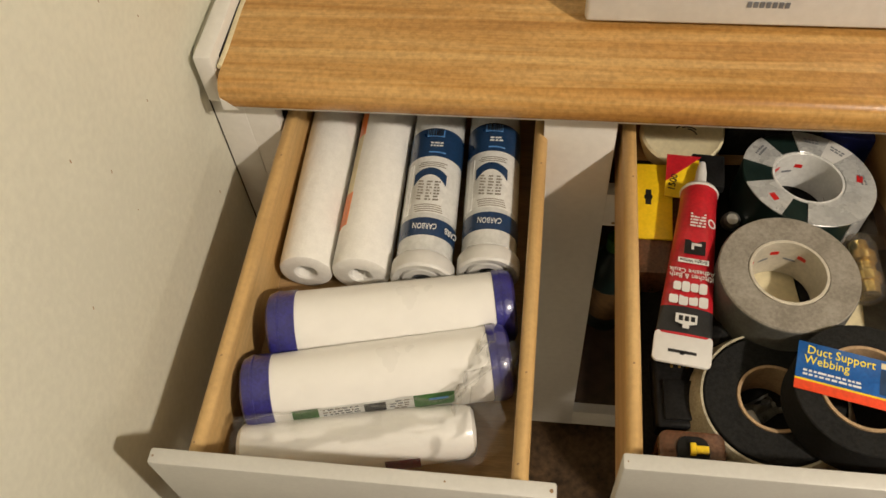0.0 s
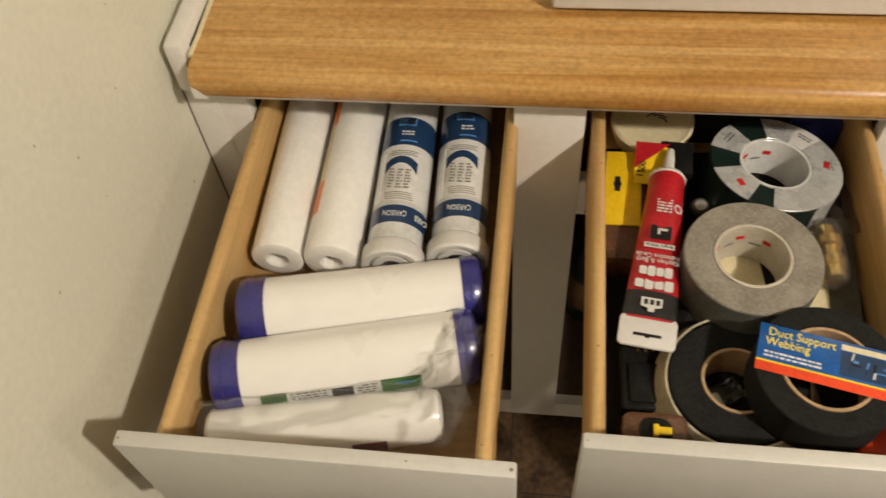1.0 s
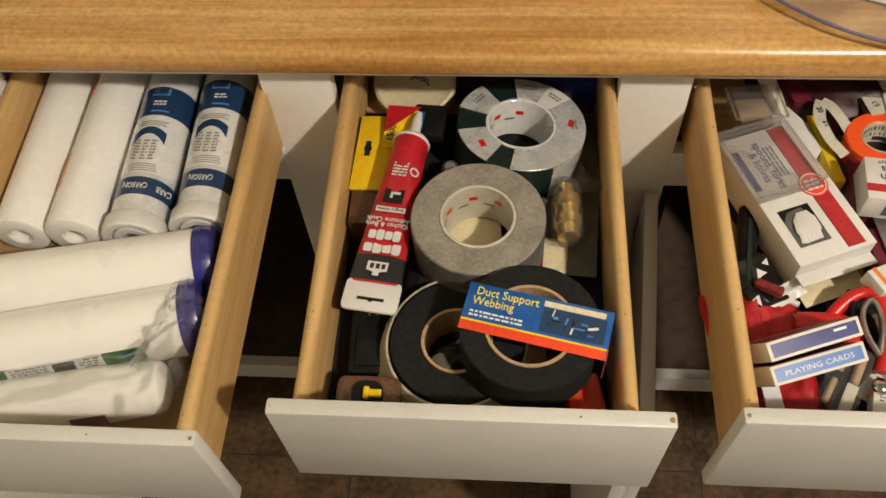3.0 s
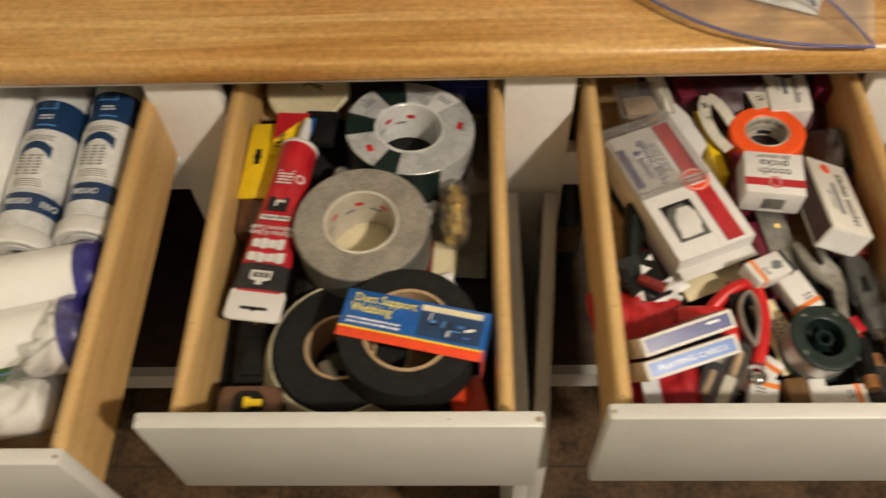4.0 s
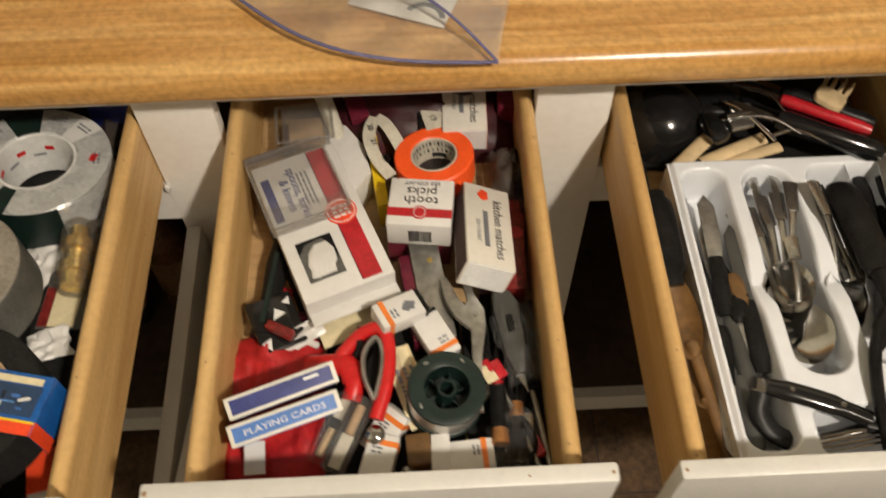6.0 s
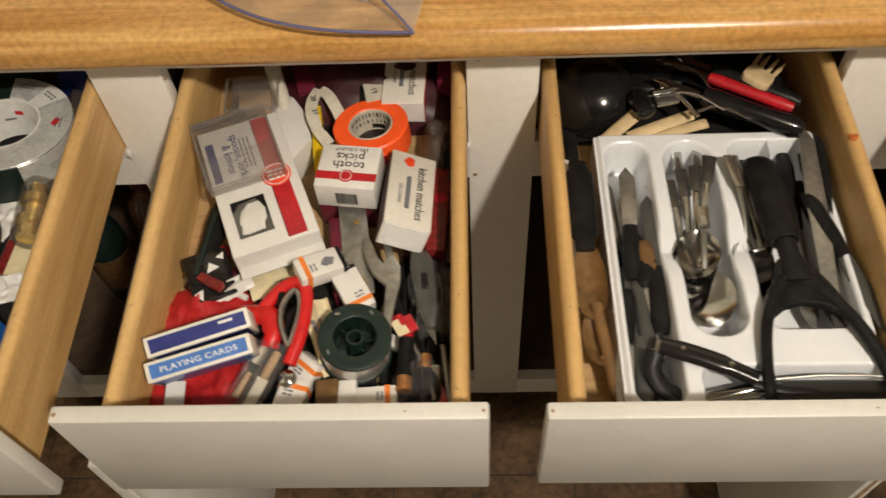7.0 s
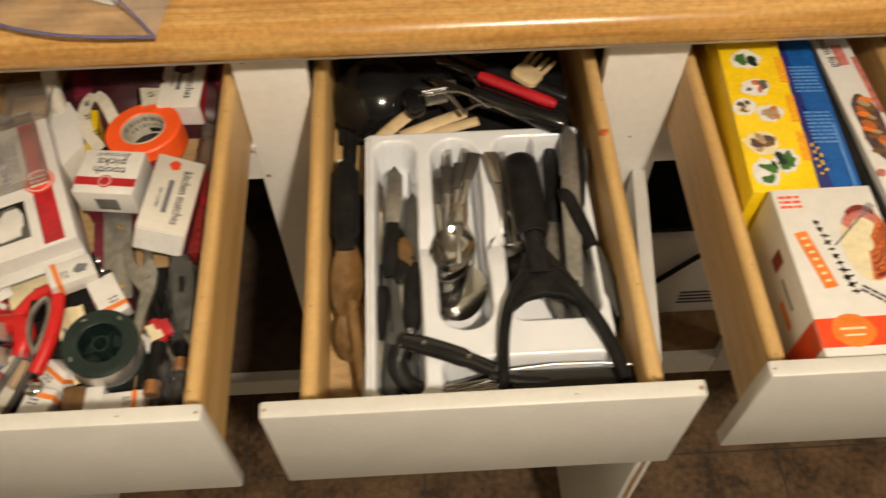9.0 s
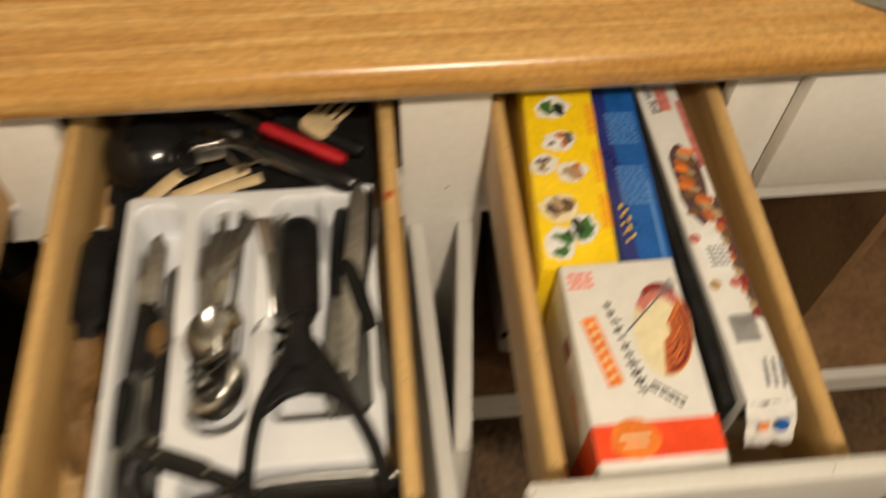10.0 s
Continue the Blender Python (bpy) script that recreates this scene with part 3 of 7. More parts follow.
# ---- first drawer: water filters ----


def spun_filter(p, q, r, label):
    f = thing("water_filter", along(p, q), label, "water filter", "water filters")
    n = (Vector(q) - Vector(p)).length
    part("foam_core", bm_lathe([(0.0105, 0.03), (0.0105, 0.002), (0.0125, 0), (r - 0.004, 0), (r - 0.001, 0.0015), (r, 0.005), (r, n - 0.004), (r - 0.004, n), (0.0105, n), (0.0105, n - 0.03)], 40), FOAM, f)
    part("inner_plug", bm_rod(0.0104, 0.004), FOAM, f, at=pose(0, 0, 0.012))
    return f


spun_filter((-0.3165, -0.1590, FLOOR_Z + 0.029), (-0.3230, 0.080, FLOOR_Z + 0.029), 0.0285, "white spun foam water filter cartridge with an open end")
b = spun_filter((-0.2575, -0.1600, FLOOR_Z + 0.0315), (-0.2590, 0.078, FLOOR_Z + 0.0315), 0.0305, "white spun foam water filter in film with an orange strip")
part("pale_strip", bm_ring(0.0303, 0.0308, 0.070, 0.232, 0.0002, 6, 22, 26), CREAM, b, "cream printed strip")
for z0, z1 in ((0.048, 0.092), (0.176, 0.236)):
    part("orange_strip", bm_ring(0.0304, 0.0310, z0, z1, 0.0002, 6, 20, 30), ORANGE, b, "orange print on the film")


def carbon_filter(p, q, r, label, seed, turned):
    f = thing("carbon_filter", along(p, q), label, "water filter", "water filters")
    n = (Vector(q) - Vector(p)).length
    part("body", bm_rod(r, n - 0.024, 0.002, 40), GREYBODY, f, at=pose(0, 0, 0.021))
    cap = part("end_cap", bm_lathe([(0, 0.010), (0.010, 0.010), (0.0105, 0.004), (0.013, 0.002), (0.020, 0.002), (0.0215, 0.006), (0.0235, 0.006), (0.025, 0.001), (r + 0.0015, 0.0005), (r + 0.0035, 0.003), (r + 0.0035, 0.017), (r + 0.001, 0.021), (0, 0.021)], 44), WHITE, f, "white plastic end cap")
    part("rubber_seal", bm_ring(0.0145, 0.019, 0.0022, 0.0034, 0.0004, 32), BLACK, cap)
    part("end_hole", bm_rod(0.0095, 0.001), INK, cap, at=pose(0, 0, 0.0095))
    part("carbon_band", bm_ring(r, r + 0.0005, 0.040, 0.062, 0.0001, 40), NAVY, f, "navy label band")
    part("label_sheet", bm_ring(r, r + 0.0004, 0.068, 0.188, 0.0001, 40), LABELGREY, f, "pale printed label")
    part("top_band", bm_ring(r, r + 0.0006, 0.1455, 0.1865, 0.0001, 40), NAVY, f, "navy label band")
    # a navy arch over a pale field, and rows of print
    crest = [bm_ring(r + 0.0002, r + 0.0008, 0.1195 - 0.0120 * ((a + 2) / 34) ** 2, 0.1290 - 0.0070 * ((a + 2) / 34) ** 2, 0.0001, 1, 90 + a, 2) for a in range(-36, 33, 2)]
    part("crest", bm_join(*crest), NAVY, f, "navy arch print")
    part("swoosh", bm_ring(r, r + 0.0010, 0.1505, 0.1522, 0.0001, 8, 80, 36), SKYBLUE, f, "light blue swoosh")
    part("barcode_field", bm_ring(r, r + 0.0008, 0.1740, 0.1845, 0.0001, 8, 72, 38), SKYBLUE, f, "light blue barcode field")
    part("side_label", bm_ring(r, r + 0.0009, 0.0680, 0.1380, 0.0001, 8, 34, 14), PALE, f, "pale seam of the label")
    for z0 in (0.0700, 0.0728, 0.0756, 0.0784, 0.1310, 0.1336, 0.1362):
        part("print_bar", bm_ring(r, r + 0.00055, z0, z0 + 0.0012, 0.0001, 8, 58 + (z0 * 9100) % 9, 58), TAPE, f)
    up = p[2] + r
    y0 = p[1]
    cx = (p[0] + q[0]) / 2
    lettering("CARBON", 0.0100, PALE, f, inside(f, pose(p[0] + (q[0] - p[0]) * 0.2, y0 + 0.051, up + 0.0002, 0, 0, 180)), 0.0004, 0.62)
    if turned:
        lettering("CARB", 0.0105, PALE, f, inside(f, pose(p[0] + 0.0245, y0 + 0.050, up - 0.0125, 0, 52, 0) @ pose(0, 0, 0.0012, 0, 0, 180)), 0.0003, 0.7)
    for i, dx in enumerate((-0.0085, 0.0005, 0.0090)):
        print_lines(7, 0.0062, 0.0040, TAPE, f, inside(f, pose(cx + dx, y0 + 0.1090, up + 0.0009)), seed + i)
    print_lines(2, 0.014, 0.004, PALE, f, inside(f, pose(cx + 0.002, y0 + 0.1640, up + 0.0012)), seed + 2)
    barcode(0.018, 0.010, f, inside(f, pose(cx, y0 + 0.1795, up + 0.0011)), seed)
    return f


carbon_filter((-0.1920, -0.166, FLOOR_Z + 0.0345), (-0.1975, 0.088, FLOOR_Z + 0.0345), 0.0295, "grey carbon water filter with navy label bands", 5, True)
carbon_filter((-0.1250, -0.154, FLOOR_Z + 0.0345), (-0.1345, 0.096, FLOOR_Z + 0.0345), 0.0290, "grey carbon water filter with navy label, against the side", 9, False)


def sleeve_filter(p, q, r, label, green):
    f = thing("sleeve_filter", along(p, q), label, "water filter", "capped water filters")
    n = (Vector(q) - Vector(p)).length
    part("sleeve", bm_rod(r, n - 0.030, 0.001, 48), WRAPWHITE, f, at=pose(0, 0, 0.015))
    for z0, flip in ((0.0, 1), (n, -1)):
        long = 0.029 if flip > 0 else 0.020
        prof = [(0, 0.006), (0.012, 0.006), (0.014, 0.001), (r - 0.006, 0.0), (r - 0.001, 0.003), (r + 0.0012, 0.009), (r + 0.0012, long), (r - 0.001, long + 0.0005)]
        cap = part("end_cap", bm_lathe(prof, 48), BLUECAP, f, "blue plastic end cap", at=pose(0, 0, z0) @ (Matrix.Identity(4) if flip > 0 else pose(0, 0, 0, 180)))
        part("cap_groove", bm_ring(r + 0.0010, r + 0.0018, 0.011, 0.0135, 0.0003, 48), BLUECAP, cap)
    if not green:
        part("green_mark", bm_ring(r, r + 0.0006, 0.120, 0.214, 0.0001, 8, 170, 10), GREEN, f, "green printed line")
    if green:
        part("green_mark", bm_ring(r, r + 0.0006, 0.046, 0.070, 0.0001, 8, green, 26), GREEN, f, "green printed patch")
        part("green_mark", bm_ring(r, r + 0.0006, 0.158, 0.196, 0.0001, 8, green, 26), GREEN, f, "green printed patch")
        part("dark_mark", bm_ring(r, r + 0.0007, 0.112, 0.132, 0.0001, 8, green + 4, 22), BLACKINK, f, "black printed patch")
        part("label_sheet", bm_ring(r, r + 0.0004, 0.044, 0.198, 0.0001, 10, green, 27), PALE, f, "pale printed label")
        lrng = random.Random(14)
        for row in (4, 9, 14, 19):
            z0 = 0.074
            while z0 < 0.152:
                w = lrng.uniform(0.0015, 0.0060)
                if not 0.108 < z0 < 0.134:
                    part("print_bar", bm_ring(r, r + 0.0007, z0, z0 + w, 0.0001, 2, green + row, 2.2), INK if lrng.random() < 0.6 else TAPE, f)
                z0 += w + lrng.uniform(0.0010, 0.0030)
        part("pale_mark", bm_ring(r, r + 0.0008, 0.172, 0.190, 0.0001, 3, green + 8, 4), SKYBLUE, f, "pale print on the green patch")
    return f


sleeve_filter((-0.3345, -0.2330, 0.7650), (-0.0960, -0.1870, 0.7650), 0.0355, "white water filter with blue end caps in clear film", 0)
sleeve_filter((-0.3420, -0.3060, 0.7660), (-0.0960, -0.2490, 0.7660), 0.0355, "white water filter with blue end caps and a green label", 152)
third = thing("bagged_filter", along((-0.335, -0.3600, 0.7560), (-0.096, -0.3130, 0.7560)), "white water filter with a maroon label inside a clear bag", "water filter", "capped water filters")
part("sleeve", bm_lathe([(0, 0), (0.0235, 0), (0.0270, 0.004), (0.0272, 0.150), (0.0250, 0.205), (0.0225, 0.213), (0.0180, 0.216), (0, 0.217)], 40), WRAPWHITE, third)
part("maroon_mark", bm_ring(0.0274, 0.0281, 0.132, 0.164, 0.0001, 8, 158, 36), MAROON, third, "maroon printed patch")


def crumple(u, v, amount, scale, seed=0.0):
    return amount * noise.noise(Vector((u * scale + seed, v * scale, seed)))


wrap = thing("plastic_bag", pose(-0.215, -0.350, 0.786, 0, 0, 11), "loose crumpled clear plastic bag over a filter", "bag")


def drape(u, v):
    x = (u - 0.5) * 0.245
    y = (v - 0.5) * 0.070
    z = 0.000 + 0.012 * math.cos((v - 0.55) * 3.0) - 0.020 * (1 - v) ** 2 + 0.010 * max(0.0, u - 0.75) * 4
    return (x + crumple(u, v, 0.010, 3, 4), y + crumple(u, v, 0.009, 4, 9) + 0.022 * max(0, u - 0.8) * 5, z + crumple(u, v, 0.008, 4, 1) + crumple(u, v, 0.0035, 11, 2))


part("film", bm_sheet(60, 30, drape), FILM, wrap)
part("bag_seam", bm_sweep([drape(k / 40, 0.97) for k in range(41)], 0.0008, 0.0005, 6), FILM, wrap, "folded seam of the bag")
wrap = thing("plastic_bag", pose(-0.116, -0.285, 0.782, 0, 0, 76), "clear plastic film bunched at a filter's end", "bag")


def bunch(u, v):
    a = u * 3.4 - 0.3
    return ((v - 0.5) * 0.080 + crumple(u, v, 0.008, 5, 3), 0.020 * math.cos(a) + crumple(u, v, 0.009, 6, 7), 0.004 + 0.026 * math.sin(a) + crumple(u, v, 0.012, 8, 5))


part("film", bm_sheet(30, 30, bunch), FILM, wrap)
part("bag_seam", bm_sweep([bunch(0.5, k / 20) for k in range(21)], 0.0008, 0.0006, 6), FILM, wrap, "twisted fold of the bag")

# ---- second drawer: tapes ----
tube = thing("caulk_tube", pose(0, 0, 0), "red and black squeeze tube of caulk with a white nozzle", "tube")
A, B = Vector((0.0865, -0.056, 0.7895)), Vector((0.0595, -0.256, 0.7845))
axis = B - A


def tube_span(s0, s1, mat, name, label="", grow=0.0):
    n = 14
    pts, ws, hs = [], [], []
    for k in range(n + 1):
        s = s0 + (s1 - s0) * k / n
        pts.append(A + axis * s)
        f = min(1.0, max(0.0, (s - 0.10) / 0.74))
        ws.append(0.0185 + 0.0075 * f + grow)
        hs.append(0.0185 * (1 - f) ** 0.8 + 0.0013 + grow)
    return part(name, bm_sweep(pts, ws, hs, 36), mat, tube, label)


tube_span(0.0, 0.685, RED, "red_body", "red printed sleeve")
tube_span(0.685, 0.815, BLACKINK, "black_band", "black printed band")
tube_span(0.815, 0.825, RED, "red_line")
T = Matrix.Translation(A + axis * 0.892) @ pose(0, 0, 0, 0, 0, -7.4)
crimp = part("crimped_end", bm_plate(rounded(0.0535, 0.0325, 0.005), -0.0016, 0.0016, 0.0006), WHITE, tube, "flat white crimped end", at=T)
part("hang_slot", bm_join(bm_box(-0.013, 0.013, -0.0016, 0.0016, 0.0016, 0.0019), bm_box(-0.002, 0.002, -0.003, 0.0, 0.0016, 0.0019)), BLACKINK, crimp, at=pose(0, -0.004, 0))
shoulder = along(A - axis * 0.004, A - axis * 1.0)
part("shoulder", bm_lathe([(0, -0.001), (0.0192, -0.001), (0.0196, 0.002), (0.017, 0.006), (0.0085, 0.009), (0, 0.009)], 36), WHITE, tube, "white plastic shoulder", at=shoulder)
part("nozzle", bm_lathe([(0, 0.006), (0.0075, 0.006), (0.0068, 0.014), (0.0060, 0.018), (0.0055, 0.030), (0.0034, 0.043), (0, 0.044)], 24), WHITE, tube, "white tapered nozzle", at=shoulder)
TOPT = lambda s, z: Matrix.Translation(A + axis * s + Vector((0, 0, z))) @ pose(0, 0, 0, 0, 0, 172.6)
print_lines(5, 0.015, 0.0040, WHITE, tube, TOPT(0.230, 0.0187) @ pose(0, 0.006, 0, 5), 3)
part("name_strip", bm_box(-0.0145, 0.0145, -0.0030, 0.0030, 0, 0.0004), WHITE, tube, "white strip with black words", at=TOPT(0.452, 0.0140) @ pose(0, 0, 0, 5))
lettering("Bright White", 0.0050, BLACKINK, tube, TOPT(0.452, 0.0146) @ pose(0, 0, 0, 5), 0.0002)
part("picture_block", bm_box(-0.010, 0.010, -0.009, 0.009, 0, 0.0004), BLACKINK, tube, "black picture block", at=TOPT(0.375, 0.0150) @ pose(0, 0, 0, 5))
part("white_spout", bm_join(bm_box(-0.006, 0.003, -0.005, -0.002, 0.0004, 0.0008), bm_box(0.001, 0.0035, -0.005, 0.003, 0.0004, 0.0008)), WHITE, tube, at=TOPT(0.375, 0.0150) @ pose(0, 0, 0, 5))
lettering("Kitchen & Bath\nAdhesive Caulk", 0.0080, WHITE, tube, TOPT(0.520, 0.0124) @ pose(0, 0, 0, 5), 0.0003, 0.85)
for k, (s, w) in enumerate(((0.590, 0.033), (0.655, 0.038))):
    for j in range(4):
        part("brand_block", bm_plate(rounded(w / 4.5, 0.0125 - 0.0025 * (j % 2), 0.0022), 0, 0.0005), WHITE, tube, "white blocks where a name is printed", at=TOPT(s, 0.0108 - 0.003 * k) @ pose((j - 1.5) * w / 4.1, 0, 0, 5))
part("house_mark", bm_plate([(-0.010, -0.006), (0.010, -0.006), (0.010, 0.004), (0.003, 0.006), (0.003, 0.010), (-0.003, 0.010), (-0.003, 0.006), (-0.010, 0.004)], 0, 0.0005), WHITE, tube, "white house-shaped mark", at=TOPT(0.755, 0.0070) @ pose(0, 0, 0, 4))
part("mark_bars", bm_join(*[bm_box(-0.0078 + k * 0.0056, -0.0042 + k * 0.0056, -0.0035, 0.002, 0.0005, 0.0009) for k in range(3)]), BLACKINK, tube, at=TOPT(0.755, 0.0070) @ pose(0, 0, 0, 4))
part("round_seal", bm_ring(0.0035, 0.0052, 0, 0.0005, 0.0001, 24), WHITE, tube, at=TOPT(0.215, 0.0130) @ pose(-0.0135, 0.0, 0, 0, -38))


def tape_roll(m, inner, outer, height, body, core, label, marks=True):
    t = thing("tape_roll", m, label, "tape roll", "tape rolls")
    part("wound_tape", bm_ring(inner + 0.003, outer, 0, height, 0.0012, 64), body, t)
    # Grey rolls get a side darker than their top face.
    if body is TAPE:
        part("outer_layer", bm_ring(outer - 0.0008, outer + 0.0005, 0.0006, height - 0.0025, 0.0003, 64), TAPESIDE, t, "outer layer, darker than the top face")
    c = part("core", bm_ring(inner, inner + 0.003, 0.001, height + 0.0006, 0.0004, 64), core, t, "paper core")
    if marks:
        for a in (55, 100, 150):
            part("red_mark", bm_box(-0.0042, 0.0042, -0.0003, 0.0003, -0.0024, 0.0024), REDGRIP, c, "small red printed block", at=pose(inner * math.cos(radians(a)) * 0.993, inner * math.sin(radians(a)) * 0.993, height * 0.66, 0, 0, a - 90))
            part("core_print", bm_box(-0.006, 0.006, -0.0003, 0.0003, -0.0012, 0.0012), INK, c, at=pose(inner * math.cos(radians(a + 18)) * 0.993, inner * math.sin(radians(a + 18)) * 0.993, height * 0.5, 0, 0, a - 72))
    return t


pad = thing("paper_pad", pose(0.155, -0.158, FLOOR_Z, 0, 0, 6), "cream paper packet lying under a tape roll", "packet")
part("packet", bm_box(-0.042, 0.030, -0.045, 0.045, 0, 0.030, 0.004), CREAM, pad)
part("dark_flap", bm_box(0.0302, 0.050, -0.043, 0.043, 0, 0.029, 0.003), BLACK, pad)
tape_roll(pose(0.1600, -0.1580, 0.7590), 0.0335, 0.0645, 0.051, TAPE, ROLLCORE, "grey cloth duct tape roll with a printed paper core")
wrapped = tape_roll(pose(0.1965, -0.0260, 0.7370, -5, 5, 0) @ pose(0, 0, 0, 0, 0, 34), 0.0345, 0.0680, 0.050, DARKGREEN, LABELGREY, "silver duct tape roll still in its printed wrapper")
for a, s, mat in ((-84, 88, TAPEWRAP), (4, 24, WHITE), (28, 34, TAPEWRAP), (94, 36, TAPEWRAP), (160, 44, TAPEWRAP), (226, 50, TAPEWRAP)):
    part("wrapper_flap", bm_ring(0.0375, 0.0686, 0.0500, 0.0514, 0.0004, 14, a, s), mat, wrapped, "silvery folded wrapper flap")
part("wrapper_side", bm_ring(0.0680, 0.0688, 0.002, 0.049, 0.0003, 40, 265, 120), TAPEWRAP, wrapped, "silvery printed wrapper")
for a in (186, -30):
    part("red_mark", bm_box(-0.0048, 0.0048, -0.003, 0.003, 0.0514, 0.0518), REDGRIP, wrapped, at=pose(0, 0, 0, 0, 0, a) @ pose(0.053, 0, 0, 0, 0, 75))
for a in (110, 16, 330, 45):
    print_lines(2, 0.016, 0.004, INK, wrapped, pose(0, 0, 0, 0, 0, a) @ pose(0.054, 0, 0.0515, 0, 0, 90), a)


def strap_roll(m, inner, outer, height, coils, label):
    t = thing("strap_roll", m, label, "strap roll", "rolls of duct strap")
    main = outer - 0.004 - 0.004 * coils
    part("wound_strap", bm_ring(inner + 0.003, main, 0, height, 0.0012, 64), WEB, t)
    part("core", bm_ring(inner, inner + 0.003, 0.0, height + 0.001, 0.0004, 56), CARD, t, "tan cardboard core")
    for k in range(coils):
        r = main + 0.004 * (k + 1) - 0.002
        ring = [((r + 0.0012 * math.sin(i * 0.21 + k)) * math.cos(i * 0.105), (r + 0.0012 * math.sin(i * 0.21 + k)) * math.sin(i * 0.105)) for i in range(61)]
        bm = bmesh.new()
        flare = 0.019 * max(0, k - coils + 2)
        cols = [[bm.verts.new((x * f, y * f, z)) for f, z in ((1 + flare / r, 0), (1 + (flare + 0.0022) / r, 0), (1 + 0.0022 / r, height), (1, height))] for x, y in ring]
        for a, c in zip(cols, cols[1:]):
            for j in range(4):
                bm.faces.new((a[j], a[(j + 1) % 4], c[(j + 1) % 4], c[j]))
        bmesh.ops.recalc_face_normals(bm, faces=bm.faces)
        part("loose_coil", bm, BEIGE if k == coils - 1 else WEB, t, "beige backed loose strap end" if k == coils - 1 else "", at=pose(0, 0, 0.0005 * k, 0, 0, 200 + 40 * k))
    return t


strap_roll(pose(0.1440, -0.2720, FLOOR_Z + 0.004, 0, 0, 0), 0.0300, 0.0700, 0.042, 1, "black woven duct strap roll with a loose beige end")
high = strap_roll(pose(0.2090, -0.2775, 0.7765, 0, 0, 0), 0.0370, 0.0655, 0.042, 0, "black woven duct strap roll under a blue paper label")
tag = thing("strap_label", pose(0.2140, -0.2735, 0.8200, 0, 0, -12.6), "blue and red printed paper band on a strap roll", "label")
part("blue_band", bm_box(-0.064, 0.064, -0.0125, 0.0235, 0, 0.0007, 0.0002), BLUE, tag, "blue printed paper")
part("red_band", bm_box(-0.064, 0.064, -0.0235, -0.0145, 0, 0.0007, 0.0002), HOTRED, tag, "red printed paper")
part("yellow_line", bm_box(-0.064, 0.064, -0.0145, -0.0126, 0, 0.0007), YELLOW, tag)
part("folded_end", bm_box(0.0640, 0.0648, -0.0235, 0.0235, -0.035, 0.0006), BLUE, tag)
part("folded_red", bm_box(0.0648, 0.0652, -0.0235, -0.0125, -0.035, 0.0006), HOTRED, tag)
lettering("Duct Support", 0.0118, SIGNYELLOW, tag, pose(-0.0285, 0.0160, 0.0008), 0.0003, 0.86)
lettering("Webbing", 0.0118, SIGNYELLOW, tag, pose(-0.0395, 0.0060, 0.0008), 0.0003, 0.86)
print_lines(2, 0.048, 0.0038, PALE, tag, pose(-0.034, -0.0045, 0.0008), 8)
part("pale_strip", bm_box(0.004, 0.058, 0.0150, 0.0205, 0.0007, 0.0011), CREAM, tag)
panel = part("picture_panel", bm_box(0.004, 0.060, -0.0100, 0.0140, 0.0007, 0.0010), NAVY, tag, "dark picture of pipes and straps")
pr2 = random.Random(8)
for k in range(14):
    w, h = pr2.uniform(0.003, 0.011), pr2.uniform(0.0010, 0.0028)
    part("picture_shape", bm_plate(rounded(w, h, h * 0.4, 2), 0.0010, 0.0012 + 0.00004 * k), (SKYBLUE, BLACKINK, LABELGREY, BLACKINK, CARDBLUE)[k % 5], panel, at=pose(pr2.uniform(0.011, 0.053), pr2.uniform(-0.007, 0.011), 0, 0, 0, pr2.choice((0, 90, 20, 80))))

fit = thing("brass_fitting", along((0.2500, -0.147, 0.7600), (0.2470, -0.080, 0.7640)), "brass hose fitting in a clear blister pack", "fitting")
part("fitting_body", bm_lathe([(r * 1.38, z) for r, z in [(0, 0), (0.0080, 0), (0.0085, 0.006), (0.0085, 0.012), (0.0105, 0.013), (0.0105, 0.022), (0.008, 0.023), (0.0085, 0.025), (0.008, 0.027), (0.0085, 0.029), (0.008, 0.031), (0.0085, 0.033), (0.008, 0.035), (0.0105, 0.037), (0.0105, 0.046), (0.007, 0.048), (0.0065, 0.060), (0, 0.060)]], 24), BRASS, fit)
shell = part("blister", bm_lathe([(0, -0.006), (0.012, -0.005), (0.0165, 0.004), (0.0165, 0.056), (0.012, 0.066), (0, 0.067)], 24), BLISTER, fit, "clear plastic blister")
backing = thing("blister_card", pose(0.2580, -0.1250, FLOOR_Z + 0.010, 0, 0, -4), "dark grey backing card of a blister pack", "card")
part("card", bm_box(-0.040, 0.024, -0.054, 0.070, 0, 0.0015), TAPESIDE, backing)
part("card_print", bm_box(-0.0300, -0.0060, -0.052, -0.012, 0.0015, 0.0019), CREAM, backing, "cream printed panel")
part("red_edge", bm_box(-0.0392, -0.0303, -0.052, -0.012, 0.0015, 0.0019), WINE, backing, "dark red printed edge")
for x, y, w, h, rz, seed in ((0.2330, -0.1960, 0.036, 0.032, 20, 3), (0.2060, -0.1080, 0.036, 0.052, -18, 6)):
    white = thing("paper_scrap", pose(x, y, FLOOR_Z + 0.014, 0, 0, rz), "crumpled white paper beside a blister pack", "paper", "paper scraps")
    part("paper", bm_sheet(16, 18, lambda u, v: ((u - 0.5) * w + crumple(u, v, 0.004, 5, seed), (v - 0.5) * h, 0.004 * math.sin(u * math.pi) + crumple(u, v, 0.007, 4, seed + 2))), WHITE, white, flat=True)
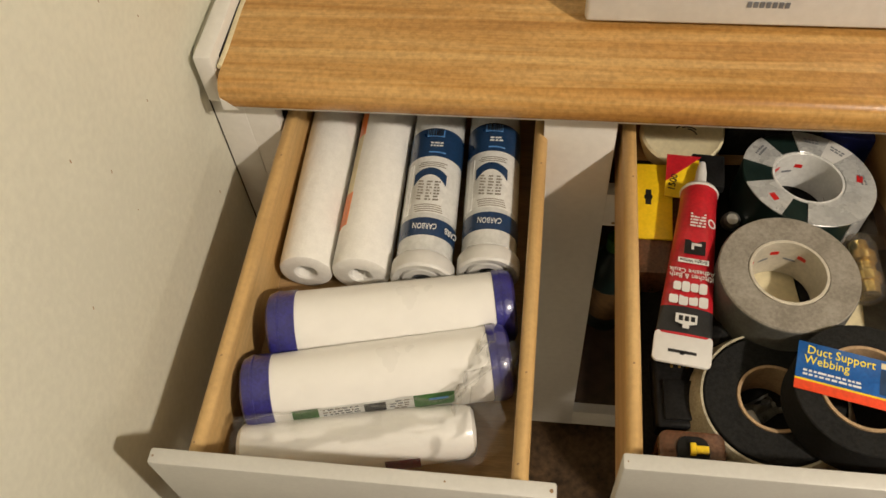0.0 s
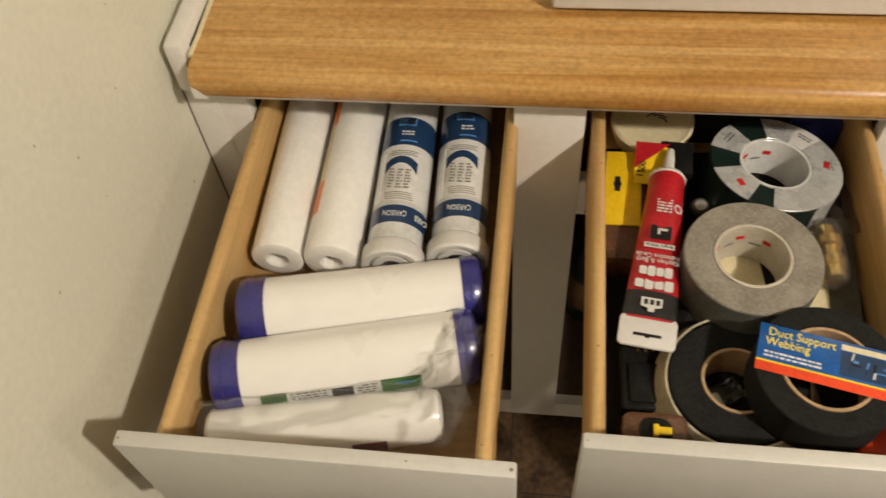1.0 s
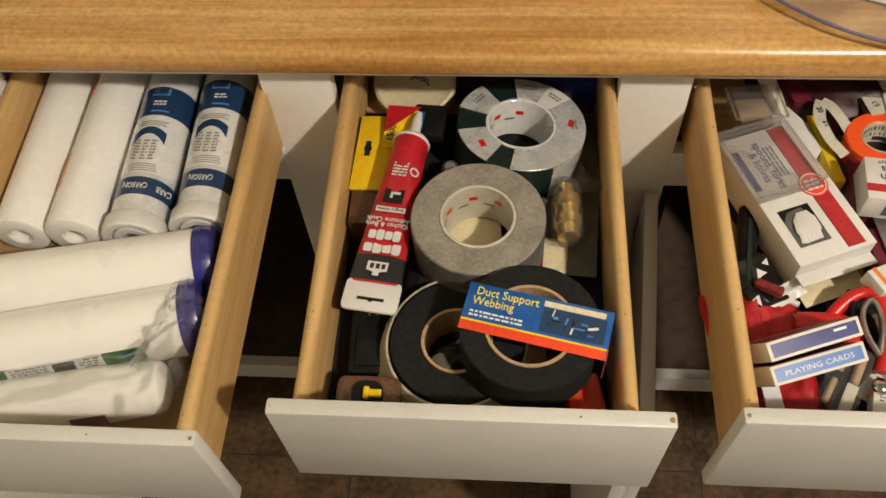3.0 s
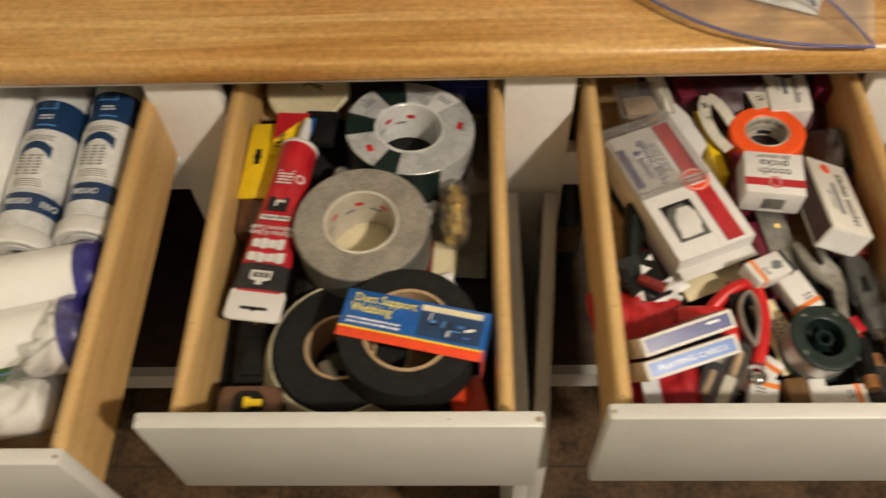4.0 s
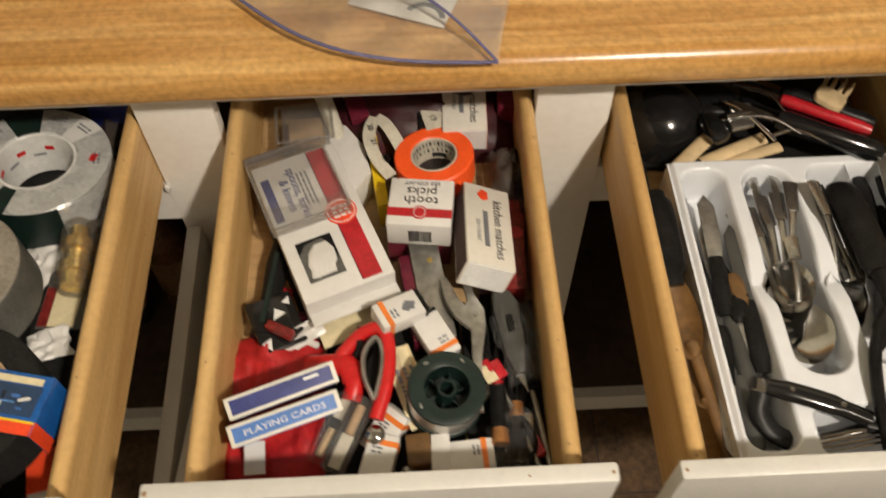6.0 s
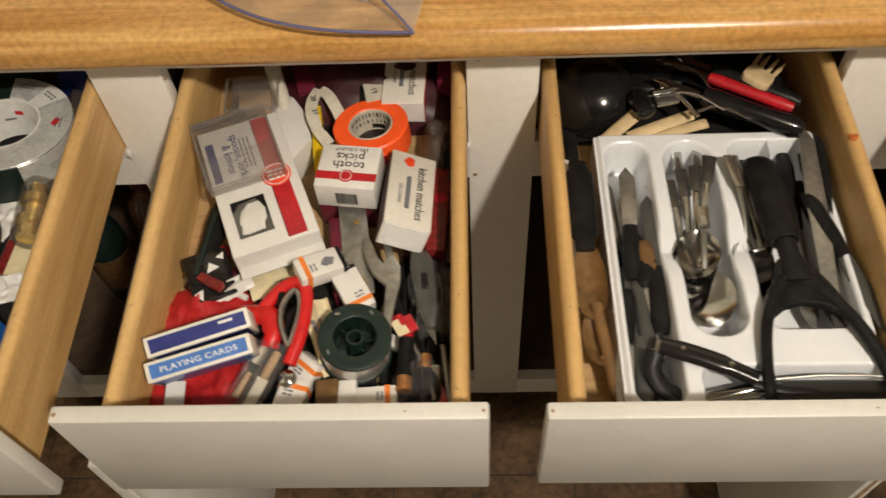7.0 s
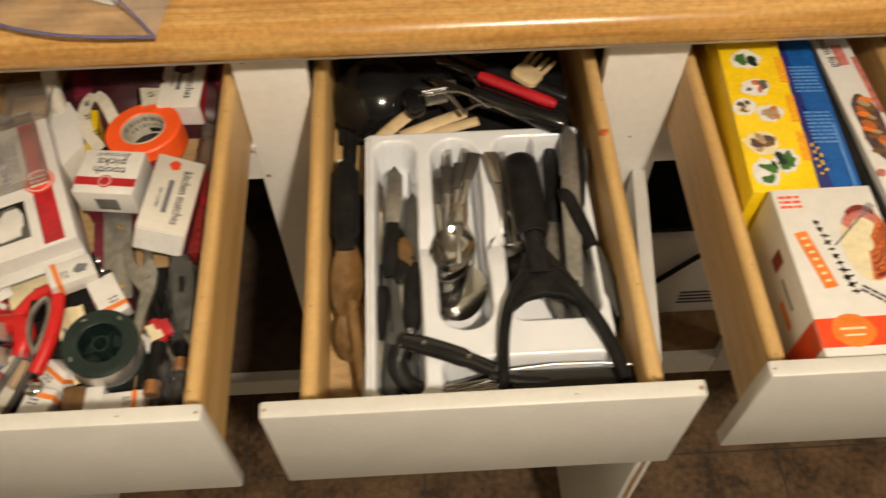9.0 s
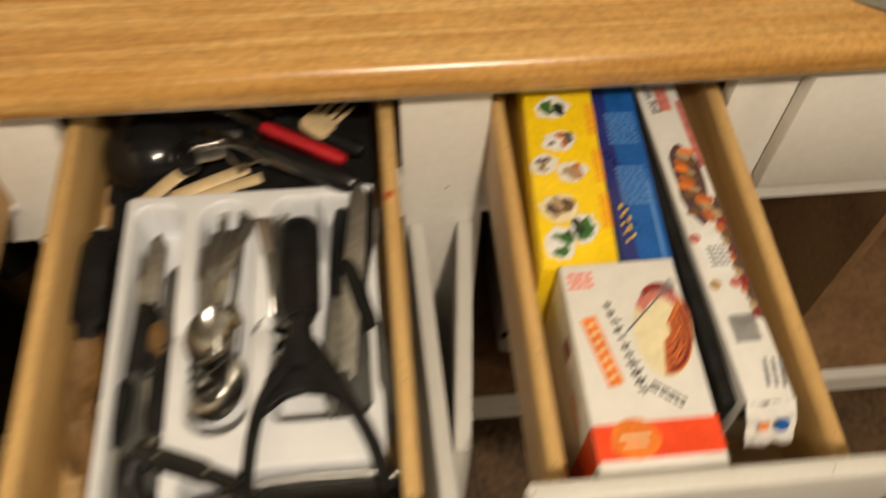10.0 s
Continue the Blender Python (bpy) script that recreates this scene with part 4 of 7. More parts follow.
bag2 = thing("parts_bag", pose(0.2600, -0.020, 0.745, 0, 0, 10), "brownish clear bag with small parts beside the tapes", "bag")
part("film", bm_sheet(16, 20, lambda u, v: ((u - 0.5) * 0.058, (v - 0.5) * 0.14, 0.014 * math.sin(u * 3.1) + crumple(u, v, 0.012, 5, 2))), SMOKE, bag2)

charger = thing("black_adapter", pose(0.0690, -0.2580, FLOOR_Z, 0, 0, 2), "black plastic battery adapter with brass contacts", "adapter")
part("case", bm_box(-0.028, 0.026, -0.040, 0.038, 0, 0.026, 0.004, 3), BLACK, charger)
part("step", bm_box(-0.021, 0.021, -0.034, 0.006, 0.0261, 0.030, 0.0015), BLACK, charger)
for k in range(4):
    part("contact", bm_box(-0.012 + k * 0.0072, -0.0095 + k * 0.0072, 0.020, 0.032, 0.0261, 0.0268), BRASS, charger, "brass contact strip")
stub = thing("tape_measure", pose(0.0680, -0.3310, FLOOR_Z + 0.001, 0, 0, 0), "small brown translucent tape measure with a yellow button", "tape measure")
part("case", bm_plate(rounded(0.058, 0.040, 0.009), 0, 0.050, 0.004), BROWN, stub)
part("dial", bm_plate(rounded(0.028, 0.026, 0.010), 0.0502, 0.0532, 0.001), BLACK, stub)
part("button", bm_join(bm_box(-0.001, 0.013, -0.0035, 0.0035, 0.0533, 0.0570, 0.001), bm_box(-0.003, 0.002, -0.0055, 0.0055, 0.0533, 0.0580, 0.001)), YELLOW, stub, "yellow button")

pack = thing("hardware_pack", pose(0.0440, -0.0500, FLOOR_Z + 0.0405, 0, -3, -2), "yellow hanging card with a black slot", "packet")
part("card", bm_box(-0.019, 0.019, -0.050, 0.050, 0, 0.003, 0.0006), YELLOW, pack)
part("slot", bm_join(bm_plate([(0.0045 * math.cos(k * 0.52), 0.0045 * math.sin(k * 0.52)) for k in range(12)], 0.003, 0.0034), bm_box(-0.003, 0.003, -0.010, 0.010, 0.003, 0.0034)), BLACKINK, pack, at=pose(-0.006, 0.004, 0))
under = thing("parts_box", pose(0.0480, -0.0450, FLOOR_Z, 0, 0, 0), "brown cardboard parts box under a yellow card", "box")
part("box", bm_box(-0.022, 0.040, -0.095, 0.048, 0, 0.0395, 0.002), BROWN, under)
card2 = thing("price_card", pose(0.0730, -0.0150, 0.7800, 8, 0, -4), "red and yellow printed card with a number", "card")
part("yellow_half", bm_box(-0.017, 0.017, -0.034, 0.014, 0, 0.002), YELLOW, card2)
part("red_half", bm_plate([(-0.017, 0.018), (-0.017, -0.016), (0.019, 0.018)], 0.002, 0.0028), RED, card2)
lettering("1500", 0.0105, BLACKINK, card2, pose(-0.009, -0.017, 0.0030, 0, 0, 82), 0.0003)
bluep = thing("blue_packet", pose(0.1010, -0.0080, 0.7640, 0, 0, -4), "black packet with a blue label", "packet")
part("packet", bm_box(-0.017, 0.018, -0.022, 0.022, 0, 0.012, 0.002), BLACK, bluep)
part("light_panel", bm_box(-0.012, -0.005, -0.014, 0.010, 0.0121, 0.0126), BLUE, bluep)
# A loose metal cap.
crumb = thing("thimble", pose(0.1265, -0.0560, 0.7480, 20, 0, 0), "small silvery metal cap among the tapes", "thimble")
part("cap", bm_lathe([(0, 0.012), (0.006, 0.012), (0.009, 0.009), (0.010, 0.0), (0, 0)], 20), DULLSTEEL, crumb)
cup = thing("plastic_tub", pose(0.0800, 0.0680, 0.7260, 10, 0, 0), "shallow cream plastic tub with black script", "tub")
part("shell", bm_lathe([(0, 0.034), (0.036, 0.034), (0.044, 0.038), (0.047, 0.036), (0.047, 0.026), (0.040, 0.0), (0, 0.0)], 64), CREAM, cup)
for k in range(3):
    part("script_mark", bm_ring(0.010 + 0.003 * k, 0.0115 + 0.003 * k, 0.0340, 0.0345, 0.0001, 12, 20 + 25 * k, 70), BLACKINK, cup, at=pose(0.006, -0.008, 0))
blueb = thing("blue_box", pose(0.2640, 0.0780, FLOOR_Z, 0, 0, -8), "blue cardboard box at the back of a drawer", "box")
part("box", bm_box(-0.030, 0.024, -0.030, 0.030, 0, 0.046, 0.002), DEEPBLUE, blueb)
redb = thing("red_packet", pose(0.2660, -0.3300, FLOOR_Z, 0, 0, 12), "red and white printed packet behind a drawer front", "packet")
part("packet", bm_box(-0.018, 0.014, -0.020, 0.036, 0, 0.030, 0.002), HOTRED, redb)
part("white_panel", bm_box(-0.016, 0.012, -0.018, 0.000, 0.0301, 0.0306), WHITE, redb)
dark = thing("black_pouch", pose(0.1100, -0.1950, FLOOR_Z, 0, 0, 0), "black cloth pouch between tape rolls", "pouch")
part("pouch", bm_sheet(20, 16, lambda u, v: ((u - 0.5) * 0.058, (v - 0.5) * 0.062, 0.034 * (max(0.0, math.sin(u * math.pi)) * max(0.0, math.sin(v * math.pi))) ** 0.5 + crumple(u, v, 0.006, 6, 3) * math.sin(u * math.pi) * math.sin(v * math.pi))), WEB, dark)

# A loose white plastic cap.
plug = thing("white_cap", pose(0.1300, -0.2850, FLOOR_Z + 0.010, 0, 12, -60), "small white plastic cap inside a strap roll", "plug")
part("cap", bm_rod(0.0065, 0.026, 0.002, 18), WHITE, plug, at=pose(-0.013, 0, 0.007, 0, 90))
# Black sheet added over the bottom for the shade between the rolls.
liner = thing("dark_floor_sheet", pose(0.1540, -0.1550, FLOOR_Z, 0, 0, 0), "thin black sheet added to darken the drawer bottom", "cloth")
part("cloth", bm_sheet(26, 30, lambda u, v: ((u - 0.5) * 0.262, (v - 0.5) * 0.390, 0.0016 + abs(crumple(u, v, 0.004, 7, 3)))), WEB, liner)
scrap = thing("printed_scrap", pose(0.1420, -0.2660, FLOOR_Z + 0.004, 4, 10, 35), "crumpled brown paper scrap inside a strap roll", "paper")
part("paper", bm_sheet(12, 10, lambda u, v: ((u - 0.5) * 0.034, (v - 0.5) * 0.022, 0.004 + crumple(u, v, 0.010, 4, 6))), TAPESIDE, scrap)
back = thing("black_pouch", pose(0.2050, 0.0880, FLOOR_Z, 0, 0, 0), "black cloth pouch at the back of the tapes", "pouch")
part("pouch", bm_sheet(24, 12, lambda u, v: ((u - 0.5) * 0.160, (v - 0.5) * 0.062, 0.060 * (math.sin(u * math.pi) * math.sin(v * math.pi)) ** 0.3 + crumple(u, v, 0.010, 7, 4) * math.sin(u * math.pi) * math.sin(v * math.pi))), WEB, back)

# ---- third drawer: odds and ends ----
carton = thing("cutlery_box", pose(0.4715, -0.1000, 0.7385, 0, 0, 21.5), "white and red carton of plastic spoons with a window", "box")
L, W, H2 = 0.082, 0.160, 0.044
part("body", bm_box(-L / 2, L / 2, -W / 2, W / 2, 0, H2, 0.0012), WHITE, carton)
part("red_stripe", bm_box(0.013, 0.031, -0.076, 0.078, H2, H2 + 0.0004), RED, carton, "red printed stripe")
part("stripe_edge", bm_box(0.0125, 0.0135, -0.076, 0.078, H2, H2 + 0.0006), MAROON, carton)
win = part("window", bm_box(-0.030, 0.003, -0.062, -0.018, H2, H2 + 0.0003), TAPESIDE, carton, "cut-out window with spoons behind")
# Depth behind the window is only a flat black patch of painted shade.
part("window_shade_patch", bm_plate([(-0.030, -0.018), (-0.030, -0.032), (-0.022, -0.022), (-0.006, -0.020), (-0.001, -0.030), (0.003, -0.050), (0.003, -0.018)], H2 + 0.0003, H2 + 0.0006), BLACK, win, "black patch painted as the shade behind the window")
for k in range(4):
    pts = [(-0.023 + 0.0048 * k, -0.059, H2 + 0.0010 + 0.0005 * k), (-0.019 + 0.0042 * k, -0.044, H2 + 0.0030), (-0.013 + 0.0028 * k, -0.026, H2 + 0.0012)]
    part("plastic_spoon", bm_sweep(smooth_path(pts, 4), [0.0040] * 3 + [0.0062] * 4 + [0.0040, 0.0018], [0.0012] * 9, 10), WHITE, win, "white plastic spoon")
part("deep_blue_patch", bm_box(-0.037, -0.029, 0.010, 0.062, H2, H2 + 0.0004), DEEPBLUE, carton, "blue printed patch")
lettering("spoons, forks\n& knives", 0.0125, DEEPBLUE, carton, pose(-0.0125, 0.036, H2 + 0.0004, 0, 0, -90), 0.0003, 0.9)
print_lines(3, 0.040, 0.004, INK, carton, pose(0.005, 0.038, H2 + 0.0004, 0, 0, -90), 4)
seal = part("round_seal", bm_lathe([(0, 0), (0.0145, 0), (0.0145, 0.0009), (0, 0.0009)], 32), HOTRED, carton, "red round printed seal", at=pose(0.0205, 0.000, H2))
part("seal_ring", bm_ring(0.0120, 0.0130, 0.0009, 0.0012, 0.0001, 32), PALE, seal)
print_lines(3, 0.016, 0.005, PALE, seal, pose(0, 0.005, 0.0009), 6)
lid = part("clear_lid", bm_box(-0.044, 0.030, -0.004, 0.082, H2 + 0.0012, H2 + 0.013, 0.0025), BLISTER, carton, "clear rigid plastic lid lying on the carton")
for p, q in (((-0.044, -0.004), (0.030, -0.004)), ((0.030, -0.004), (0.030, 0.082)), ((0.030, 0.082), (-0.044, 0.082)), ((-0.044, 0.082), (-0.044, -0.004))):
    part("lid_edge", bm_sweep([(p[0], p[1], H2 + 0.0127), (q[0], q[1], H2 + 0.0127)], 0.0012, 0.0010, 6), CLAMSHELL, lid)
    part("lid_edge", bm_sweep([(p[0], p[1], H2 + 0.0020), (q[0], q[1], H2 + 0.0020)], 0.0008, 0.0008, 6), CLAMSHELL, lid)
part("dark_lip", bm_box(-0.042, 0.012, 0.0825, 0.0870, H2 + 0.003, H2 + 0.010, 0.001), SMOKE, lid, "smoky folded lip")
part("torn_flap", bm_box(-0.040, 0.041, -W / 2 - 0.014, -W / 2 - 0.0005, 0.020, 0.0215, 0.0004), WHITE, carton, "torn white end flap", at=pose(0, 0, 0, -3))
part("inner_flap", bm_box(-0.038, 0.030, -W / 2 - 0.026, -W / 2 - 0.001, 0.006, 0.0075, 0.0004), CREAM, carton, "cream carton inside")
prop = thing("tool_roll", pose(0.4650, -0.110, FLOOR_Z, 0, 0, 20), "dark folded cloth under a carton", "cloth")
part("cloth", bm_sheet(14, 14, lambda u, v: ((u - 0.5) * 0.07, (v - 0.5) * 0.12, 0.0095 * min(1.0, 4 * math.sin(u * math.pi)) * min(1.0, 4 * math.sin(v * math.pi)))), WEB, prop)

picks = thing("toothpick_box", pose(0.5635, -0.0985, 0.7690, 0, 0, -7), "small white and red box of toothpicks", "box")
part("body", bm_box(-0.0285, 0.0285, -0.0255, 0.0255, 0, 0.031, 0.001), WHITE, picks)
part("red_stripe", bm_box(-0.0287, 0.0287, -0.0165, -0.0075, 0.031, 0.0314), RED, picks)
badge = part("badge", bm_lathe([(0, 0), (0.007, 0), (0.007, 0.0008), (0, 0.0008)], 20), RED, picks, "red round badge", at=pose(0, -0.012, 0.0312))
part("badge_ring", bm_ring(0.005, 0.0056, 0.0008, 0.0011, 0.0001, 20), PALE, badge)
lettering("tooth\npicks", 0.0125, BLACKINK, picks, pose(0, 0.0065, 0.0311, 0, 0, 180), 0.0003, 1.1)
lettering("250 COUNT", 0.0050, BLACKINK, picks, pose(0, 0.0205, 0.0311, 0, 0, 180), 0.0003, 1.2)
barcode(0.022, 0.016, picks, pose(0.002, -0.0258, 0.014, 90), 4)
stand = thing("parts_box", pose(0.5640, -0.088, FLOOR_Z, 0, 0, -7), "maroon cardboard box under a toothpick box", "box")
part("box", bm_box(-0.030, 0.028, -0.030, 0.040, 0, 0.040, 0.002), MAROON, stand)


def match_box(m, label):
    b = thing("match_box", m, label, "match box", "match boxes")
    part("body", bm_box(-0.022, 0.022, -0.051, 0.051, 0, 0.030, 0.001), CARTON, b)
    part("red_side", bm_box(0.0220, 0.0224, -0.050, 0.050, 0.002, 0.028), RED, b, "red printed side")
    part("striker", bm_box(-0.0224, -0.0220, -0.050, 0.050, 0.003, 0.027), STRIKER, b, "dark brown striking side")
    lettering("kitchen matches", 0.0125, BLACKINK, b, pose(0.0090, -0.004, 0.0301, 0, 0, -90), 0.0003, 0.92)
    print_bar(0.0045, 0.045, INK, b, pose(-0.0030, -0.006, 0.0300))
    lettering("250 COUNT", 0.0052, INK, b, pose(-0.0105, -0.010, 0.0301, 0, 0, -90), 0.0003)
    part("flame_mark", bm_plate([(0.006 * math.cos(k * 0.63) * (1 if k % 2 else 0.7), 0.007 * math.sin(k * 0.63)) for k in range(10)], 0, 0.0004), HOTRED, b, "red flame mark", at=pose(-0.004, 0.038, 0.0300))
    part("drawer_end", bm_box(-0.020, 0.020, -0.0518, -0.0511, 0.002, 0.028), PALE, b)
    return b


match_box(pose(0.6125, -0.1260, 0.7640, -13, 20, -6), "cream and red kitchen match box lying open side up")
match_box(pose(0.6110, 0.0540, 0.7450, -2, 0, -2), "cream kitchen match box half hidden at the back")
block = thing("parts_box", pose(0.6340, -0.110, FLOOR_Z, 0, 0, 0), "maroon cardboard box under a match box", "box")
part("box", bm_box(-0.022, 0.004, -0.055, 0.040, 0, 0.018, 0.002), DARKRED, block)
redm = thing("match_box", pose(0.6510, -0.1180, FLOOR_Z, 0, 0, -4), "dark red match box standing beside a cream one", "match box", "match boxes")
part("body", bm_box(-0.0120, 0.0060, -0.052, 0.046, 0, 0.034, 0.001), WINE, redm)
part("round_mark", bm_lathe([(0, 0), (0.0065, 0), (0.0065, 0.0004), (0, 0.0004)], 20), RED, redm, "lighter red round mark", at=pose(-0.002, 0.008, 0.034))

orange = thing("tape_roll", pose(0.5795, -0.0270, 0.7480, -6, -4, 0), "fluorescent orange tape roll with a grey core", "tape roll", "tape rolls")
part("wound_tape", bm_ring(0.0225, 0.0385, 0, 0.028, 0.0015, 56), HOTORANGE, orange)
core = part("core", bm_ring(0.0208, 0.0226, 0.001, 0.0275, 0.0004, 48), ROLLCORE, orange, "pale printed paper core")
part("core_inside", bm_lathe([(0, 0.001), (0.0206, 0.001), (0.0206, 0.0016), (0, 0.0016)], 32), BROWNBLACK, core)
for z, a0, a1, step, h in ((0.0215, 20, 172, 11, 0.0050), (0.0135, 40, 150, 13, 0.0042)):
    for k, a in enumerate(range(a0, a1, step)):
        w = 5.0 if k % 3 else 3.2
        part("core_print", bm_ring(0.0203, 0.0207, z - h / 2, z + h / 2, 0.0001, 3, a, w), BLACKINK if k % 2 else INK, core)
part("core_print", bm_ring(0.0203, 0.0207, 0.004, 0.0095, 0.0001, 8, 58, 40), BLACKINK, core)

redlow = thing("dark_bag", pose(0.5650, 0.058, FLOOR_Z, 0, 0, 0), "dark red plastic bag crumpled at the back", "bag")
part("bag", bm_sheet(22, 18, lambda u, v: ((u - 0.5) * 0.205, (v - 0.5) * 0.115, 0.050 * math.sin(u * math.pi) ** 0.4 * math.sin(v * math.pi) ** 0.4 + crumple(u, v, 0.014, 6, 3) * math.sin(u * math.pi) * math.sin(v * math.pi))), DARKRED, redlow)

for x, y, w, h, rz in ((0.4990, 0.0600, 0.010, 0.042, 14), (0.6580, 0.0640, 0.012, 0.046, -4)):
    rp = thing("red_packet", pose(x, y, FLOOR_Z, 0, 0, rz), "dark red paper packet standing at the drawer back", "packet", "red packets")
    part("packet", bm_box(-w, w, -0.030, 0.040, 0, h, 0.003), MAROON, rp)
lath = thing("cream_hose", pose(0, 0, 0), "cream plastic hose end beside a clear case", "hose")
part("hose", bm_sweep(smooth_path([(0.460, 0.100, 0.770), (0.466, 0.066, 0.776), (0.474, 0.040, 0.772), (0.482, 0.018, 0.760), (0.486, 0.006, 0.748)], 5), 0.0085, 0.0085, 14), TAPECLOTH, lath)
bit = thing("tape_piece", pose(0.5790, 0.0220, 0.7720, 0, 0, 12), "short piece of measuring tape by a tape roll", "measuring tape")
part("piece", bm_box(-0.010, 0.010, -0.012, 0.014, 0, 0.0012), TAPECLOTH, bit)
lettering("19", 0.009, BLACKINK, bit, pose(0, 0.002, 0.0013, 0, 0, -80), 0.0003)
rest = thing("parts_box", pose(0.5790, 0.0260, FLOOR_Z, 0, 0, 8), "black cardboard box behind a tape roll", "box")
part("box", bm_box(-0.016, 0.016, -0.014, 0.022, 0, 0.0435, 0.002), BLACK, rest)
furry = thing("brown_cloth", pose(0.6560, -0.0520, FLOOR_Z, 0, 0, 0), "dark brown cloth against the drawer side", "cloth")
part("cloth", bm_sheet(18, 26, lambda u, v: ((u - 0.5) * 0.026, (v - 0.5) * 0.130, 0.040 * (math.sin(u * math.pi) * math.sin(v * math.pi)) ** 0.5 + crumple(u, v, 0.010, 8, 5) * math.sin(u * math.pi))), BROWNBLACK, furry)
strip = thing("steel_plate", pose(0.5700, -0.1650, 0.7600, 3, 0, 8), "dull grey steel plate with two holes", "plate")
part("plate", bm_plate(rounded(0.026, 0.100, 0.002), 0, 0.002, 0.0004), DULLSTEEL, strip)
for y in (0.028, -0.036):
    part("hole", bm_lathe([(0, 0), (0.0028, 0), (0.0028, 0.0003), (0, 0.0003)], 14), BRASS, strip, at=pose(0.003, y, 0.0020))
stp = thing("red_block", pose(0.5620, -0.170, FLOOR_Z, 0, 0, 8), "maroon plastic block among tools", "block")
part("block", bm_box(-0.016, 0.016, -0.045, 0.045, 0, 0.0305, 0.003), MAROON, stp)


def nine_volt(m, label, logo=False):
    b = thing("square_battery", m, label, "battery", "batteries")
    part("case", bm_box(-0.022, 0.018, -0.0125, 0.0125, 0, 0.0165, 0.0015), WHITE, b)
    part("orange_band", bm_box(0.0080, 0.0125, -0.0127, 0.0127, -0.0002, 0.0167), ORANGE, b, "orange printed band")
    part("dark_end", bm_box(-0.0255, -0.0220, -0.0122, 0.0122, 0.0003, 0.0162, 0.0008), BLACK, b)
    for y, r in ((-0.006, 0.0042), (0.006, 0.0034)):
        part("terminal", bm_rod(r, 0.003, 0.0004, 14), STEEL, b, at=pose(-0.0255, y, 0.008, 0, -90))
    if logo:
        part("logo_shape", bm_plate([(0.0062 * (1 + 0.3 * math.sin(k * 2.1)) * math.cos(k * 0.52), 0.0048 * (1 + 0.25 * math.cos(k * 2.9)) * math.sin(k * 0.52)) for k in range(12)], 0.0165, 0.0169), INK, b, at=pose(-0.0105, 0.001, 0))
    print_lines(2, 0.010, 0.0035, INK, b, pose(0.0020, 0.004, 0.0165, 0, 0, 90), 3)
    return b


nine_volt(pose(0.5380, -0.2010, 0.7720, 0, 8, 27) @ pose(0, 0, 0, 0, 0, 180), "white square battery with an orange band on a carton", True)
nine_volt(pose(0.5720, -0.2170, 0.7560, 0, 10, -60), "white square battery with an orange band, tipped sideways")
nine_volt(pose(0.5230, -0.3150, 0.7440, 0, 0, 75), "white square battery behind a drawer front")
nine_volt(pose(0.5960, -0.3180, 0.7440, 0, 0, 4), "white square battery next to a wire spool")
nine_volt(pose(0.5320, -0.2850, 0.7380, 0, -30, 50), "white square battery wedged under red handles")
for k, (x, y, rz) in enumerate(((0.6200, -0.285, 89), (0.6360, -0.296, 271))):
    b = thing("round_battery", pose(x, y, 0.7600 - 0.016 * min(k, 1), 0, 0, rz), "black and copper penlight battery" + (" lying beneath others" if k else ""), "battery", "batteries")
    part("cell", bm_rod(0.0070, 0.036, 0.0006, 20), BLACK, b, at=pose(-0.013, 0, 0, 0, 90))
    part("copper_end", bm_rod(0.0070, 0.013, 0.0006, 20), COPPER, b, "copper coloured end", at=pose(-0.026, 0, 0, 0, 90))
    part("cap", bm_rod(0.0028, 0.002, 0.0003, 12), STEEL, b, at=pose(0.0232, 0, 0, 0, 90))
    for i, wide_bar in enumerate((0.016, 0.011, 0.014)):
        part("printed_bar", bm_ring(0.0070, 0.0072, -wide_bar / 2, wide_bar / 2, 0.00005, 3, -26 + 20 * i, 8), LABELGREY, b, at=pose(0.003, 0, 0, 0, 90))
# A bright metal knob.
knob = thing("metal_knob", pose(0.5200, -0.2990, 0.7540), "small bright metal knob with a foot among batteries", "ball")
part("knob", bm_lathe([(0, 0), (0.005, 0), (0.0055, 0.004), (0.0080, 0.007), (0.0078, 0.010), (0.0050, 0.0125), (0, 0.0132)], 24), STEEL, knob)
cop = thing("copper_clip", pose(0.5545, -0.3120, 0.7400, 0, 0, 5), "brown copper coloured clip", "clip")
part("clip", bm_box(-0.010, 0.010, -0.012, 0.014, 0, 0.020, 0.002), WOODBROWN, cop)
carda = thing("paper_carton", pose(0.5750, -0.3160, 0.7330, 0, 0, 0), "small white carton beside batteries", "box")
part("carton", bm_box(-0.011, 0.004, -0.014, 0.016, 0, 0.028, 0.001), WHITE, carda)

spool = thing("wire_spool", pose(0.5760, -0.2700, 0.7540, 2, 5, 0), "dark green plastic spool of thin silvery wire", "spool")
part("lower_flange", bm_lathe([(0, 0), (0.0310, 0), (0.0315, 0.001), (0.0310, 0.003), (0, 0.003)], 44), DARKGREEN, spool)
part("wire", bm_lathe([(0.0200, 0.0032), (0.0296, 0.0032), (0.0302, 0.008), (0.0304, 0.016), (0.0300, 0.024), (0.0296, 0.0282), (0.0200, 0.0282)], 56), WIRE, spool, "silvery wound wire")
flange = part("upper_flange", bm_lathe([(0.0205, 0.0284), (0.0312, 0.0284), (0.0318, 0.0296), (0.0312, 0.0312), (0.0300, 0.0316), (0.0192, 0.0316), (0.0184, 0.0312), (0.0178, 0.0290), (0.0176, 0.0090), (0.0090, 0.0090)], 48), DARKGREEN, spool, "dark green flange with a recessed hub")
